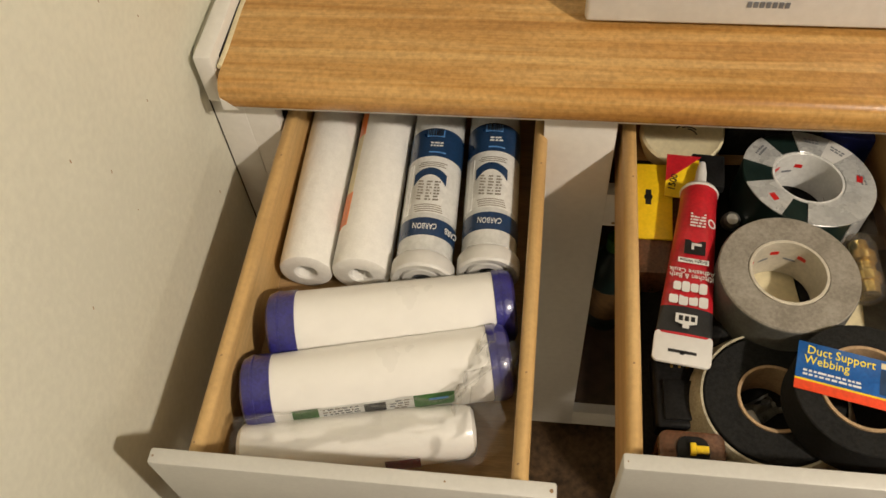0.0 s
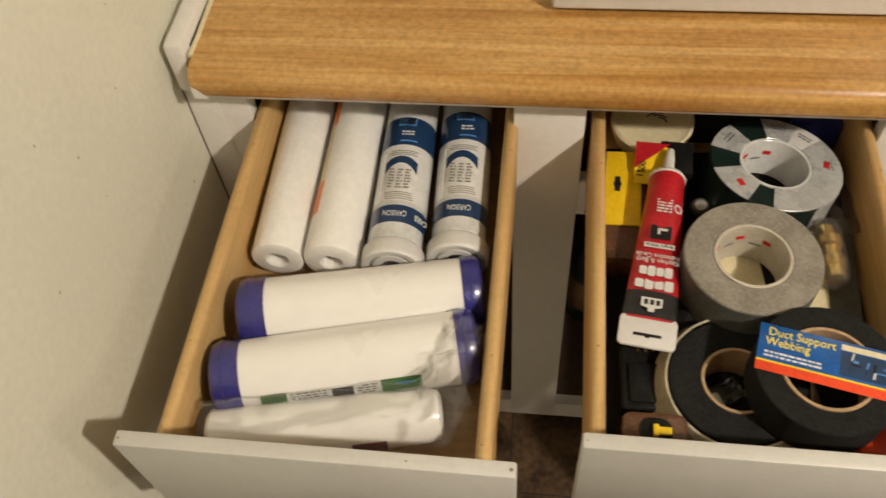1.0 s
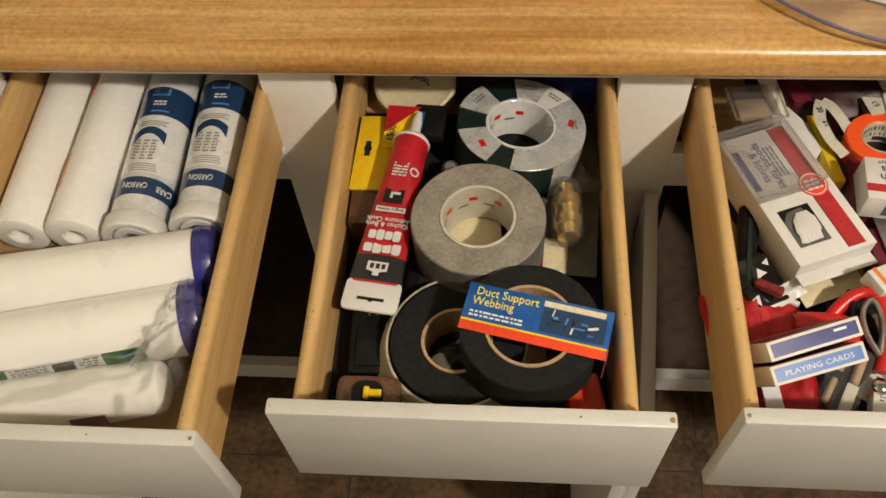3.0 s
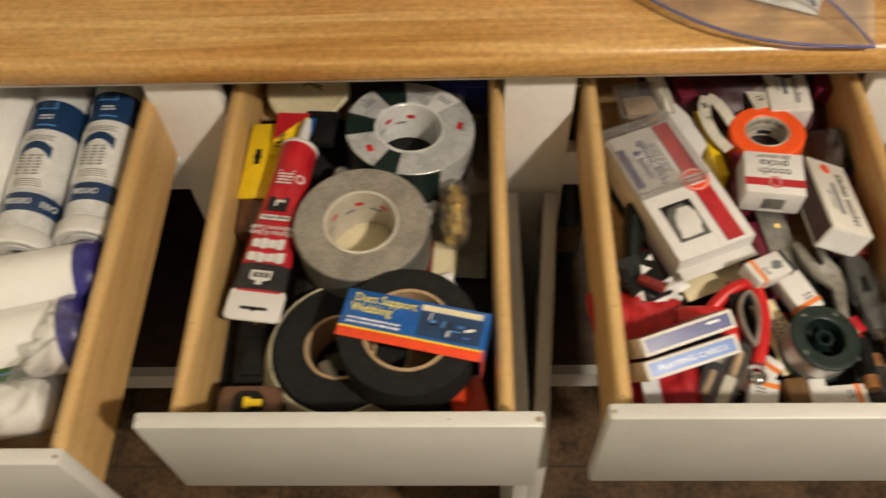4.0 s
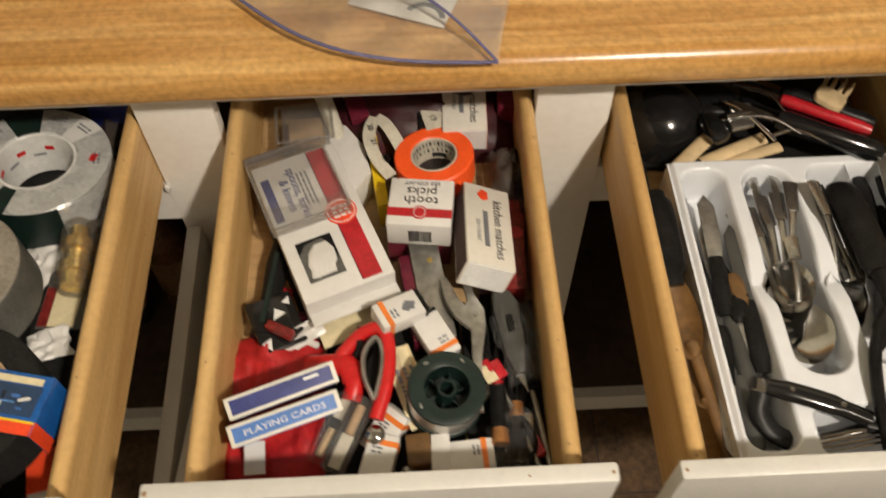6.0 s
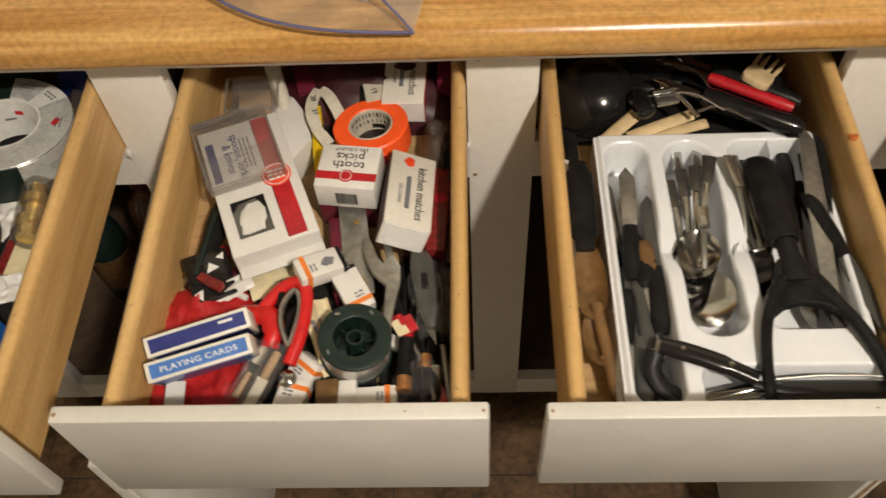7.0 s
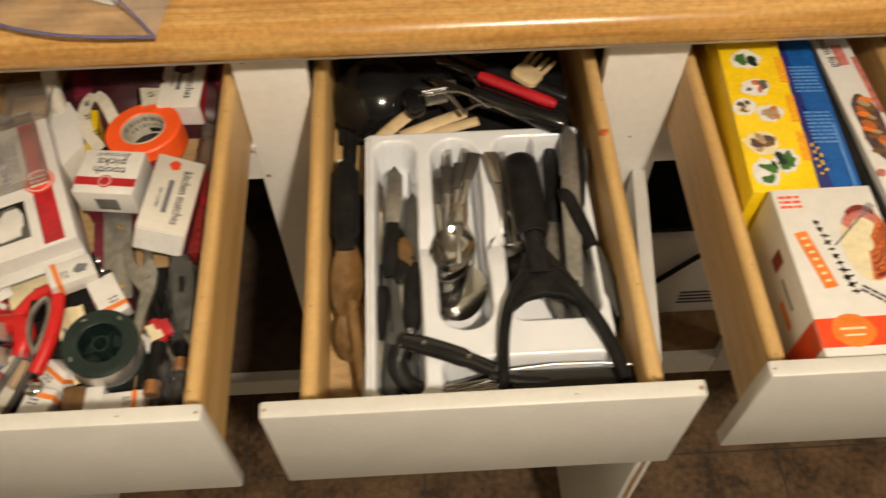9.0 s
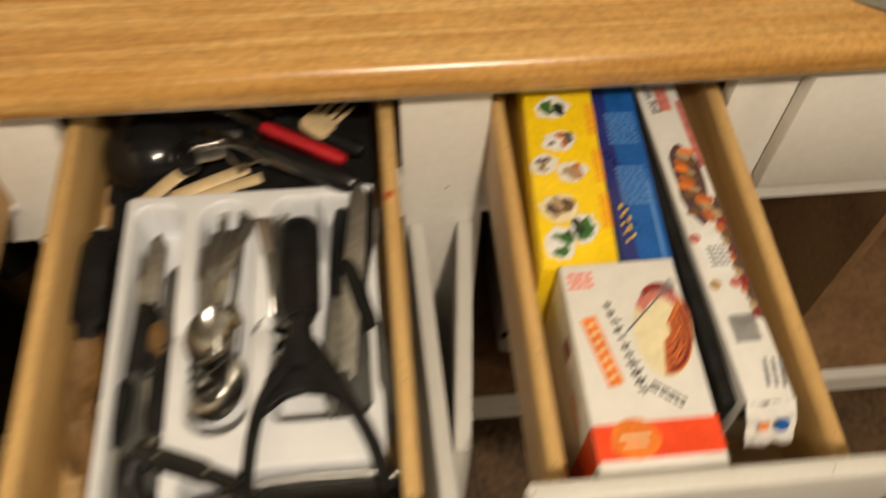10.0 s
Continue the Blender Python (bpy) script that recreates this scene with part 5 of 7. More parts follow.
part("hub", bm_lathe([(0.0082, 0.0090), (0.0080, 0.0286), (0.0074, 0.0296), (0.0058, 0.0296), (0.0052, 0.0280), (0.0050, 0.0100)], 32), DARKGREEN, flange, "hollow green hub")
part("hub_hole", bm_rod(0.0049, 0.001, 0.0002), BLACKINK, flange, at=pose(0, 0, 0.0100))
for a in range(0, 360, 60):
    part("hub_rib", bm_box(0.0082, 0.0177, -0.0006, 0.0006, 0.0092, 0.0180), DARKGREEN, flange, at=pose(0, 0, 0, 0, 0, a + 15))
for a in (60, 128, 216):
    part("notch", bm_box(-0.0022, 0.0022, -0.0010, 0.0010, 0.0, 0.0009, 0.0003), DULLSTEEL, flange, at=pose(0.0262 * math.cos(radians(a)), 0.0262 * math.sin(radians(a)), 0.0313, 0, 0, a + 70))

pouch = thing("red_pouch", pose(0.4300, -0.2640, FLOOR_Z, 0, 0, 4), "bright red cloth pouch, crumpled", "pouch")


def red_cloth(u, v):
    x, y = (u - 0.5) * 0.090, (v - 0.5) * 0.150
    edge = min(1.0, 6 * u, 6 * (1 - u)) * min(1.0, 6 * v, 6 * (1 - v))
    return (x + crumple(u, v, 0.006, 4, 8), y + crumple(u, v, 0.006, 4, 5), 0.024 * edge ** 0.5 + (crumple(u, v, 0.009, 3, 2) + crumple(u, v, 0.003, 12, 6) - 0.006 * abs(math.sin(u * 6.3))) * edge)


part("cloth", bm_sheet(40, 50, red_cloth), REDCLOTH, pouch)
part("white_tag", bm_box(-0.020, -0.004, -0.062, -0.035, 0.031, 0.0325), WHITE, pouch, "white cloth tag", at=pose(0, 0, 0, 0, 6))


def card_box(m, side, mark, label, word=""):
    c = thing("card_deck", m, label, "card deck", "card decks")
    part("box", bm_box(-0.0435, 0.0435, -0.0085, 0.0085, -0.062, 0, 0.0008), CARTON, c)
    part("spine_panel", bm_box(-0.0400, 0.0400, -0.0058, 0.0058, 0, 0.0004), side, c, mark)
    part("face_panel", bm_box(-0.0400, 0.0400, -0.0089, -0.0085, -0.050, -0.004), side, c)
    part("back_panel", bm_box(-0.0400, 0.0400, 0.0085, 0.0089, -0.050, -0.004), MAROON, c)
    if word:
        lettering(word, 0.0066, PALE, c, pose(0, -0.0004, 0.0004), 0.0003, 1.30)
    else:
        print_bar(0.012, 0.0022, PALE, c, pose(0.024, 0.0022, 0.0003))
    return c


card_box(pose(0.4520, -0.2780, 0.8090, 24, 0, 19.5), DEEPBLUE, "navy printed panel", "navy edged playing card box standing on its side")
card_box(pose(0.4545, -0.2980, 0.8020, 24, 0, 18.5), CARDBLUE, "mid blue printed panel", "mid blue edged playing card box on its side", "PLAYING CARDS")

grip = thing("red_pliers", pose(0, 0, 0), "pliers with bright red looped handles", "pliers")
part("outer_handle", bm_sweep(smooth_path([(0.484, -0.236, 0.756), (0.497, -0.222, 0.764), (0.509, -0.213, 0.770), (0.522, -0.210, 0.774), (0.530, -0.218, 0.776), (0.532, -0.240, 0.775), (0.529, -0.262, 0.772), (0.521, -0.288, 0.767)], 6), 0.0062, 0.0060, 12), REDGRIP, grip, "red handle")
part("inner_lining", bm_sweep(smooth_path([(0.520, -0.274, 0.772), (0.512, -0.254, 0.775), (0.512, -0.234, 0.777), (0.521, -0.221, 0.778), (0.5265, -0.230, 0.778), (0.5265, -0.248, 0.777), (0.521, -0.272, 0.773)], 6), 0.0024, 0.0036, 10), DULLSTEEL, grip, "dull steel inner edge")
part("inner_handle", bm_sweep(smooth_path([(0.462, -0.230, 0.750), (0.482, -0.234, 0.758), (0.497, -0.238, 0.763), (0.503, -0.254, 0.764), (0.500, -0.268, 0.760)], 6), [0.0100] * 19 + [0.0080] * 6, 0.0070, 12), REDGRIP, grip, "red handle")
# Shadow inside the handle loop, made as a black plate.
part("gap_shadow_plate", bm_plate([(0.5205, -0.268), (0.513, -0.252), (0.513, -0.236), (0.521, -0.224), (0.528, -0.232), (0.528, -0.250)], 0.7560, 0.7640, 0.001), BLACK, grip, "black plate as the shadow between the handles")
part("black_joint", bm_box(0.505, 0.510, -0.232, -0.206, 0.756, 0.7725, 0.001), BLACK, grip)

for k, (p, q, r) in enumerate((((0.512, -0.268, 0.764), (0.484, -0.325, 0.752), 0.0100), ((0.499, -0.262, 0.760), (0.470, -0.315, 0.748), 0.0085))):
    v = thing("clear_tube", along(p, q), "clear plastic tube with a white paper strip" if k == 0 else "clear plastic tube half hidden", "tube", "clear tubes")
    n = (Vector(q) - Vector(p)).length
    part("tube", bm_lathe([(0, 0), (r * 0.8, 0), (r, 0.003), (r, n - 0.003), (r * 0.8, n), (0, n)], 20), BLISTER, v)
    part("paper", bm_box(-0.0042, 0.0042, -0.0006, 0.0006, 0.004, n * 0.36) if k else bm_box(-0.0050, 0.0050, -0.0006, 0.0006, n * 0.50, n - 0.004), TAPECLOTH, v, "off-white paper label")
    part("tan_insert", bm_rod(r * 0.40, n * 0.40, 0.001, 12), CARD, v, at=pose(0, 0, n * 0.10 if k == 0 else n * 0.50))

meas = thing("cloth_measure", pose(0, 0, 0), "off-white measuring tape with black numbers, loosely looped", "measuring tape")


def ribbon(points, width, mat, parent, name="ribbon"):
    """A thin band along a path, its width level."""
    path = smooth_path(points, 6)
    bm = bmesh.new()
    rows = []
    for i, p in enumerate(path):
        d = (path[min(i + 1, len(path) - 1)] - path[max(i - 1, 0)]).normalized()
        s = d.cross(Vector((0, 0, 1))).normalized() * width / 2
        rows.append([bm.verts.new(p + s), bm.verts.new(p - s), bm.verts.new(p - s - Vector((0, 0, 0.0006))), bm.verts.new(p + s - Vector((0, 0, 0.0006)))])
    for a, c in zip(rows, rows[1:]):
        for j in range(4):
            bm.faces.new((a[j], a[(j + 1) % 4], c[(j + 1) % 4], c[j]))
    bmesh.ops.recalc_face_normals(bm, faces=bm.faces)
    return part(name, bm, mat, parent)


ribbon([(0.5215, 0.0245, 0.777), (0.5165, 0.010, 0.778), (0.5160, -0.006, 0.777), (0.5230, -0.026, 0.773), (0.5360, -0.0440, 0.769)], 0.0125, TAPECLOTH, meas)
ribbon([(0.5480, -0.014, 0.768), (0.5400, 0.002, 0.773), (0.5310, 0.017, 0.776), (0.5220, 0.0245, 0.7765)], 0.0125, TAPECLOTH, meas)
for k, n in enumerate(("20", "21", "22")):
    t = 0.010 - 0.018 * k
    lettering(n, 0.0082, BLACKINK, meas, pose(0.5166 + 0.0004 * k + 0.0036 * k * k, t, (0.7788, 0.7778, 0.7742)[k], 0, (0, 4, 10)[k], -76 + 8 * k), 0.0003)
stand = thing("paint_box", pose(0.5200, 0.000, FLOOR_Z, 0, 0, -20), "dark box under a measuring tape", "box")
part("box", bm_box(-0.016, 0.014, -0.020, 0.035, 0, 0.014, 0.003), BLACK, stand)
flat = thing("paper_carton", pose(0, 0, FLOOR_Z), "flat white carton behind a larger printed carton", "box")
part("carton", bm_plate([(0.4660, 0.0340), (0.4690, -0.0500), (0.5000, -0.0580), (0.5160, -0.0320), (0.5080, 0.0020), (0.4910, 0.0270)], 0, 0.036, 0.001), WHITE, flat)
ruler = thing("yellow_ruler", pose(0.5215, -0.0260, FLOOR_Z, -1.5, 0, 8), "bright yellow plastic strip beside a measuring tape", "strip")
part("strip", bm_box(-0.0055, 0.0055, -0.048, 0.050, 0.0, 0.034, 0.001), YELLOW, ruler)
case = thing("clear_case", pose(0.4520, 0.0160, 0.7480, -4, 0, 6), "clear plastic case at the back of a drawer", "case")
part("case", bm_box(-0.023, 0.023, -0.026, 0.026, 0, 0.032, 0.004), CLAMSHELL, case)
for i in range(4):
    part("rim", bm_sweep([(-0.024, -0.027, 0.0325), (0.024, -0.027, 0.0325)] if i % 2 else [(-0.027, -0.024, 0.0325), (0.027, -0.024, 0.0325)], 0.0016, 0.0014, 8), CLAMSHELL, case, at=pose(0, 0, 0, 0, 0, 90 * i))
part("contents", bm_box(-0.018, 0.018, -0.020, 0.020, 0.002, 0.020, 0.004), CARD, case, "brown contents")
hair = thing("brown_bag", pose(0.6470, -0.0380, 0.7320, 0, 0, 0), "brownish translucent bag pressed against the drawer side", "bag")
part("bag", bm_sheet(16, 16, lambda u, v: ((u - 0.5) * 0.040, (v - 0.5) * 0.075, 0.046 * (math.sin(u * math.pi) * math.sin(v * math.pi)) ** 0.45 + crumple(u, v, 0.012, 5, 4))), SMOKE, hair)

for x, y, z, rz, n in ((0.6440, -0.2230, 0.7600, 12, 0.075), (0.6280, -0.3080, 0.7560, -20, 0.055)):
    sleeve = thing("clear_sleeve", pose(x, y, z, 0, 0, rz), "crumpled clear plastic sleeve lying over small tools", "sleeve", "clear sleeves")
    part("film", bm_sheet(22, 26, lambda u, v: ((u - 0.5) * 0.038 + crumple(u, v, 0.006, 4, x * 9), (v - 0.5) * n, 0.008 * math.sin(u * math.pi) + crumple(u, v, 0.010, 6, 3 + y) + crumple(u, v, 0.004, 15, 1))), FILM, sleeve)

# hand tools on the right
wrench = thing("steel_wrench", pose(0, 0, 0.7580, -3), "dull steel open-jawed wrench with a long slot", "wrench")
part("plate", bm_plate([(0.5770, -0.1630), (0.5830, -0.1600), (0.5870, -0.1690), (0.5930, -0.1840), (0.5975, -0.1900), (0.6000, -0.1860), (0.5975, -0.1700), (0.5960, -0.1600), (0.6030, -0.1620), (0.6065, -0.1800), (0.6140, -0.1950), (0.6145, -0.2120), (0.6110, -0.2300), (0.6085, -0.2480), (0.6010, -0.2480), (0.6015, -0.2150), (0.5890, -0.2020), (0.5815, -0.1860)], 0, 0.005, 0.001), DULLSTEEL, wrench)
part("shank", bm_plate([(0.6010, -0.2460), (0.6085, -0.2460), (0.6070, -0.2900), (0.6030, -0.2900)], 0.0005, 0.0045, 0.001), DULLSTEEL, wrench)
part("pin", bm_lathe([(0, 0.0008), (0.0016, 0.0006), (0.0020, 0), (0, 0)], 14), STEEL, wrench, at=pose(0.6060, -0.2010, 0.005))

knife = thing("utility_knife", pose(0.6360, -0.2090, 0.7540, 0, 8, -82), "grey metal utility knife with a worn body", "knife")
part("body", bm_plate([(-0.036, -0.009), (-0.020, -0.012), (0.020, -0.010), (0.040, -0.005), (0.040, 0.004), (0.016, 0.010), (-0.024, 0.011), (-0.036, 0.006)], 0, 0.012, 0.003), WORNMETAL, knife)
part("slide", bm_box(-0.012, 0.004, -0.003, 0.003, 0.0121, 0.015, 0.001), BLACK, knife)
part("blade_tip", bm_plate([(0.040, -0.004), (0.056, 0.003), (0.040, 0.003)], 0.005, 0.006), STEEL, knife)
for k, (p, q, r, mt) in enumerate((((0.600, -0.195, 0.752), (0.652, -0.330, 0.745), 0.0045, BLACK), ((0.640, -0.170, 0.744), (0.660, -0.330, 0.741), 0.0060, BLACK), ((0.610, -0.235, 0.756), (0.632, -0.275, 0.750), 0.0050, RED))):
    d = thing("driver", along(p, q), ("red" if mt is RED else "black") + " handled tool lying along the drawer side", "tool", "hand tools")
    n = (Vector(q) - Vector(p)).length
    part("grip", bm_lathe([(0, 0), (r, 0.002), (r * 1.1, n * 0.25), (r * 0.9, n * 0.4), (r * 1.05, n * 0.55), (0, n * 0.56)], 14), mt, d)
    part("shaft", bm_rod(r * 0.45, n * 0.46, 0.0005, 12), DULLSTEEL, d, at=pose(0, 0, n * 0.54))
# Filler strands, added to cover pale floor where the corner is dark.
cable = thing("dark_strands", pose(0, 0, 0), "black strands added to darken the floor among the tools", "cable")
crng = random.Random(5)
for k in range(7):
    x0 = 0.612 + 0.0065 * k
    way = [(x0 + crng.uniform(-0.006, 0.006), -0.175 - 0.026 * j, FLOOR_Z + 0.006 + crng.uniform(0, 0.012)) for j in range(7)]
    part("strand", bm_sweep(smooth_path(way, 4), 0.0036 if k % 2 else 0.0026, None, 8), BLACK, cable)
# Two flat black sheets added to keep the drawer bottom dark between things.
liner = thing("dark_underlay", pose(0.6350, -0.2500, FLOOR_Z, 0, 0, 0), "flat black underlay added to darken the floor under the tools", "sleeve")
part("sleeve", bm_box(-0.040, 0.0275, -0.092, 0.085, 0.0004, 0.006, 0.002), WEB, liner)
liner = thing("dark_underlay", pose(0.5250, -0.2600, FLOOR_Z, 0, 0, 0), "flat black underlay added to darken the floor under batteries", "sleeve")
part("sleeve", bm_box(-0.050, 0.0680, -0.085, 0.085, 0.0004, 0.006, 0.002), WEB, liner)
tag5 = thing("price_tag", pose(0.6180, -0.2470, 0.7580, 6, 10, 30), "small cream and red paper tag", "tag")
part("paper", bm_box(-0.010, 0.010, -0.008, 0.008, 0, 0.001), CREAM, tag5)
part("red_corner", bm_box(0.001, 0.0102, -0.0082, 0.0082, -0.004, 0.0016, 0.0004), RED, tag5)
# left side clutter
cutter = thing("black_cutter", along((0.4340, -0.100, 0.752), (0.4190, -0.205, 0.746)), "black and teal plastic cutter along the drawer side", "cutter")
part("body", bm_lathe([(0, 0), (0.009, 0.003), (0.011, 0.03), (0.009, 0.06), (0.011, 0.10), (0, 0.105)], 16), BLACK, cutter)
part("teal_line", bm_box(-0.002, 0.002, 0.0098, 0.0116, 0.02, 0.09), DARKGREEN, cutter)
ringt = thing("black_packet", pose(0.4320, -0.1880, 0.7480, 8, 6, 24), "glossy black printed packet with white shapes", "packet")
part("packet", bm_box(-0.021, 0.021, -0.026, 0.026, 0, 0.007, 0.003), BLACKGLOSS, ringt)
for x, y, a, w in ((0.004, 0.006, 10, 0.0065), (-0.013, -0.018, 70, 0.006), (0.015, 0.016, 200, 0.0045)):
    part("white_shape", bm_plate([(-w, -w * 0.5), (w, -w * 0.3), (0, w)], 0.0070, 0.0074), PALE, ringt, at=pose(x, y, 0, 0, 0, a))
maroonb = thing("eraser", pose(0.4385, -0.2010, 0.7570, 0, -6, -30), "dull dark red eraser on a black packet", "eraser")
part("eraser", bm_box(-0.0135, 0.0135, -0.0045, 0.0045, 0, 0.009, 0.002), WINE, maroonb)
rng = random.Random(11)
SMALL = [DULLSTEEL, WHITE, MAROON, BLACK, CREAM, RED, STEEL, WOODBROWN]
for k in range(26):
    x, y = rng.uniform(0.410, 0.470), rng.uniform(-0.230, -0.140)
    if k >= 12:
        x, y = rng.uniform(0.540, 0.655), rng.uniform(-0.335, -0.225)
    s = thing("small_part", pose(x, y, FLOOR_Z + 0.002 + rng.uniform(0, 0.012), rng.uniform(-14, 14), rng.uniform(-14, 14), rng.uniform(0, 180)), "small loose hardware part in a cluttered drawer", "hardware", "loose small parts")
    a, c, h = rng.uniform(0.006, 0.016), rng.uniform(0.004, 0.009), rng.uniform(0.004, 0.009)
    part("piece", bm_box(-a, a, -c, c, 0, h, 0.0015) if k % 3 else bm_rod(c * 0.7, 2 * a, 0.001, 12), SMALL[k % len(SMALL)], s, at=None if k % 3 else pose(-a, 0, c, 0, 90))
scrap = thing("paper_scrap", pose(0.4550, -0.2010, 0.7500, 10, -8, 30), "torn white paper scrap with red print", "paper")
part("paper", bm_sheet(10, 8, lambda u, v: ((u - 0.5) * 0.040, (v - 0.5) * 0.018, crumple(u, v, 0.005, 3, 1))), WHITE, scrap)
scrap = thing("paper_scrap", pose(0.5480, -0.2560, 0.7560, 0, 14, -70), "cream printed paper scrap with handwriting-like marks", "paper")
part("paper", bm_sheet(14, 8, lambda u, v: ((u - 0.5) * 0.070, (v - 0.5) * 0.024, 0.006 * math.sin(u * 3) + crumple(u, v, 0.006, 3, 1))), CREAM, scrap)
print_lines(3, 0.030, 0.006, INK, scrap, pose(0, 0.006, 0.0095), 12)

# ---- fourth drawer: cutlery ----
tray = thing("cutlery_tray", pose(0.9100, -0.1935, FLOOR_Z, -1.2, 0, 0), "white plastic cutlery tray with rounded compartments", "tray")
TW, TD, TH = 0.214, 0.304, 0.045
CELLS = [(-0.101, -0.0565, -0.140, 0.142, 0.016), (-0.0450, 0.0060, -0.078, 0.142, 0.024), (0.0185, 0.1010, -0.072, 0.142, 0.016), (-0.0450, 0.1010, -0.146, -0.104, 0.010)]


def tray_height(x, y):
    z = TH
    for x0, x1, y0, y1, r in CELLS:
        qx, qy = abs(x - (x0 + x1) / 2) - (x1 - x0) / 2 + r, abs(y - (y0 + y1) / 2) - (y1 - y0) / 2 + r
        d = math.hypot(max(qx, 0), max(qy, 0)) + min(max(qx, qy), 0) - r
        t = min(1.0, max(0.0, -d / 0.0085))
        z = min(z, TH - (TH - 0.004) * (t * t * (3 - 2 * t)))
    wall = min(1.0, max(0.0, 1 - abs(x - 0.0600) / 0.0065)) * min(1.0, max(0.0, (y - 0.080) / 0.045))
    z = max(z, 0.004 + (TH - 0.004) * (wall * wall * (3 - 2 * wall)))
    dip = min(1.0, max(0.0, 1 - abs(y - 0.015) / 0.05))
    if y > -0.07 and abs(x) < 0.09:
        z = min(z, TH - 0.010 * dip * dip)
    return z


def tray_top(u, v):
    x, y = (u - 0.5) * TW, (v - 0.5) * TD
    e = min(u, 1 - u) * TW
    f = min(v, 1 - v) * TD
    lip = 0.006 if min(e, f) < 0.0016 else 0.0
    return (x, y, tray_height(x, y) - lip)


part("moulded_tray", bm_sheet(140, 190, tray_top), TRAY, tray, crease=100)
part("skirt", bm_join(bm_box(-TW / 2 - 0.001, -TW / 2 + 0.001, -TD / 2, TD / 2, 0.0, TH - 0.005), bm_box(TW / 2 - 0.001, TW / 2 + 0.001, -TD / 2, TD / 2, 0.0, TH - 0.005), bm_box(-TW / 2, TW / 2, -TD / 2 - 0.001, -TD / 2 + 0.001, 0.0, TH - 0.005), bm_box(-TW / 2, TW / 2, TD / 2 - 0.001, TD / 2 + 0.001, 0.0, TH - 0.005)), TRAY, tray)


def bowl(w, l, depth, n=10):
    """An oval spoon bowl, open upwards, tip to -y."""
    def f(u, v):
        a, r = u * 2 * math.pi, v
        return (w * r * math.sin(a) * (1 - 0.12 * math.cos(a)), -l * r * math.cos(a), -depth * (1 - r * r))
    return bm_sheet(28, n, f)


def spoon(m, length, w, l, label="stainless steel spoon among stacked cutlery"):
    s = thing("spoon", m, label, "spoon", "spoons and forks")
    part("bowl", bowl(w, l, 0.0105), STEEL, s)
    path = [(0, l * 0.96, 0.0), (0, l + 0.02, 0.006), (0, l + 0.05, 0.009), (0, l + length * 0.6, 0.010), (0, l + length, 0.006)]
    sm = smooth_path(path, 4)
    n = len(sm)
    part("handle", bm_sweep(sm, [0.0028 + 0.0070 * max(0, k / n - 0.35) for k in range(n)], [0.0013] * n, 10), SATIN, s)
    return s


spoon(pose(0.8850, -0.2260, 0.7640, 5, 0, -4), 0.060, 0.0262, 0.0290, "large stainless serving spoon under stacked spoons")
for k in range(5):
    spoon(pose(0.8720 + 0.0026 * k, -0.2090 + 0.0058 * k, 0.7560 + 0.0042 * k, -3, 4 * (k % 3) - 4, 8 - 5.5 * k), 0.088 - 0.005 * (k % 2), 0.0195, 0.0270)
for k in range(4):
    spoon(pose(0.9345 + 0.004 * (k % 2), -0.1960 + 0.011 * k, 0.7500 + 0.0045 * k, -2 - k, -8 + 4 * k, -4 + 4 * k), 0.088, 0.0165, 0.026, "small stainless teaspoon in a tray compartment")


def fork(m, label):
    f = thing("fork", m, label, "fork", "spoons and forks")
    sm = smooth_path([(0, 0, 0.004), (0, 0.03, 0.002), (0, 0.07, 0.004), (0, 0.10, 0.002)], 5)
    part("handle", bm_sweep(sm, [0.0030 + 0.0034 * max(0.0, i / len(sm) - 0.3) for i in range(len(sm))], [0.0013] * len(sm), 10), SATIN, f)
    part("palm", bm_plate([(-0.003, 0.004), (0.003, 0.004), (0.0105, -0.012), (0.0105, -0.018), (-0.0105, -0.018), (-0.0105, -0.012)], 0.002, 0.0038, 0.0006), STEEL, f)
    for x in (-0.009, -0.003, 0.003, 0.009):
        part("tine", bm_sweep([(x, -0.017, 0.003), (x, -0.040, 0.0015), (x, -0.060, 0.006)], [0.0019, 0.0016, 0.0007], [0.0012, 0.0011, 0.0006], 8), STEEL, f)
    return f


for k in range(3):
    fork(pose(0.8720 + 0.0120 * k, -0.1500 + 0.004 * (k % 2), 0.7440 + 0.003 * k, 4, 4 - 3 * k, 5 - 5 * k), "stainless steel fork lying among spoons")


def table_knife(p, yaw, n, handle, blade, label, flip=False):
    k = thing("table_knife", pose(*p, 0, 0, yaw), label, "knife", "table knives")
    part("handle", bm_sweep([(0, 0, 0), (0, n * 0.08, 0.001), (0, n * 0.3, 0.0015), (0, n * 0.45, 0.001)], [0.0060, 0.0085, 0.0080, 0.0070], [0.004, 0.006, 0.006, 0.004], 12), handle, k)
    part("blade", bm_plate([(-0.0065, n * 0.45), (0.0065, n * 0.45), (0.0090, n * 0.6), (0.0080, n * 0.9), (0.000, n), (-0.0070, n * 0.92)], -0.0008, 0.0012, 0.0004), blade, k)
    return k


table_knife((0.8130, -0.278, 0.7480), 1, 0.205, BLACK, STEEL, "black handled steak knife in a tray compartment")
table_knife((0.8310, -0.272, 0.7540), 2, 0.170, WORNMETAL, DULLSTEEL, "grey handled table knife in a tray compartment")
table_knife((0.8380, -0.310, 0.7460), 3, 0.180, WORNMETAL, WORNMETAL, "grey steel table knife lying on others")
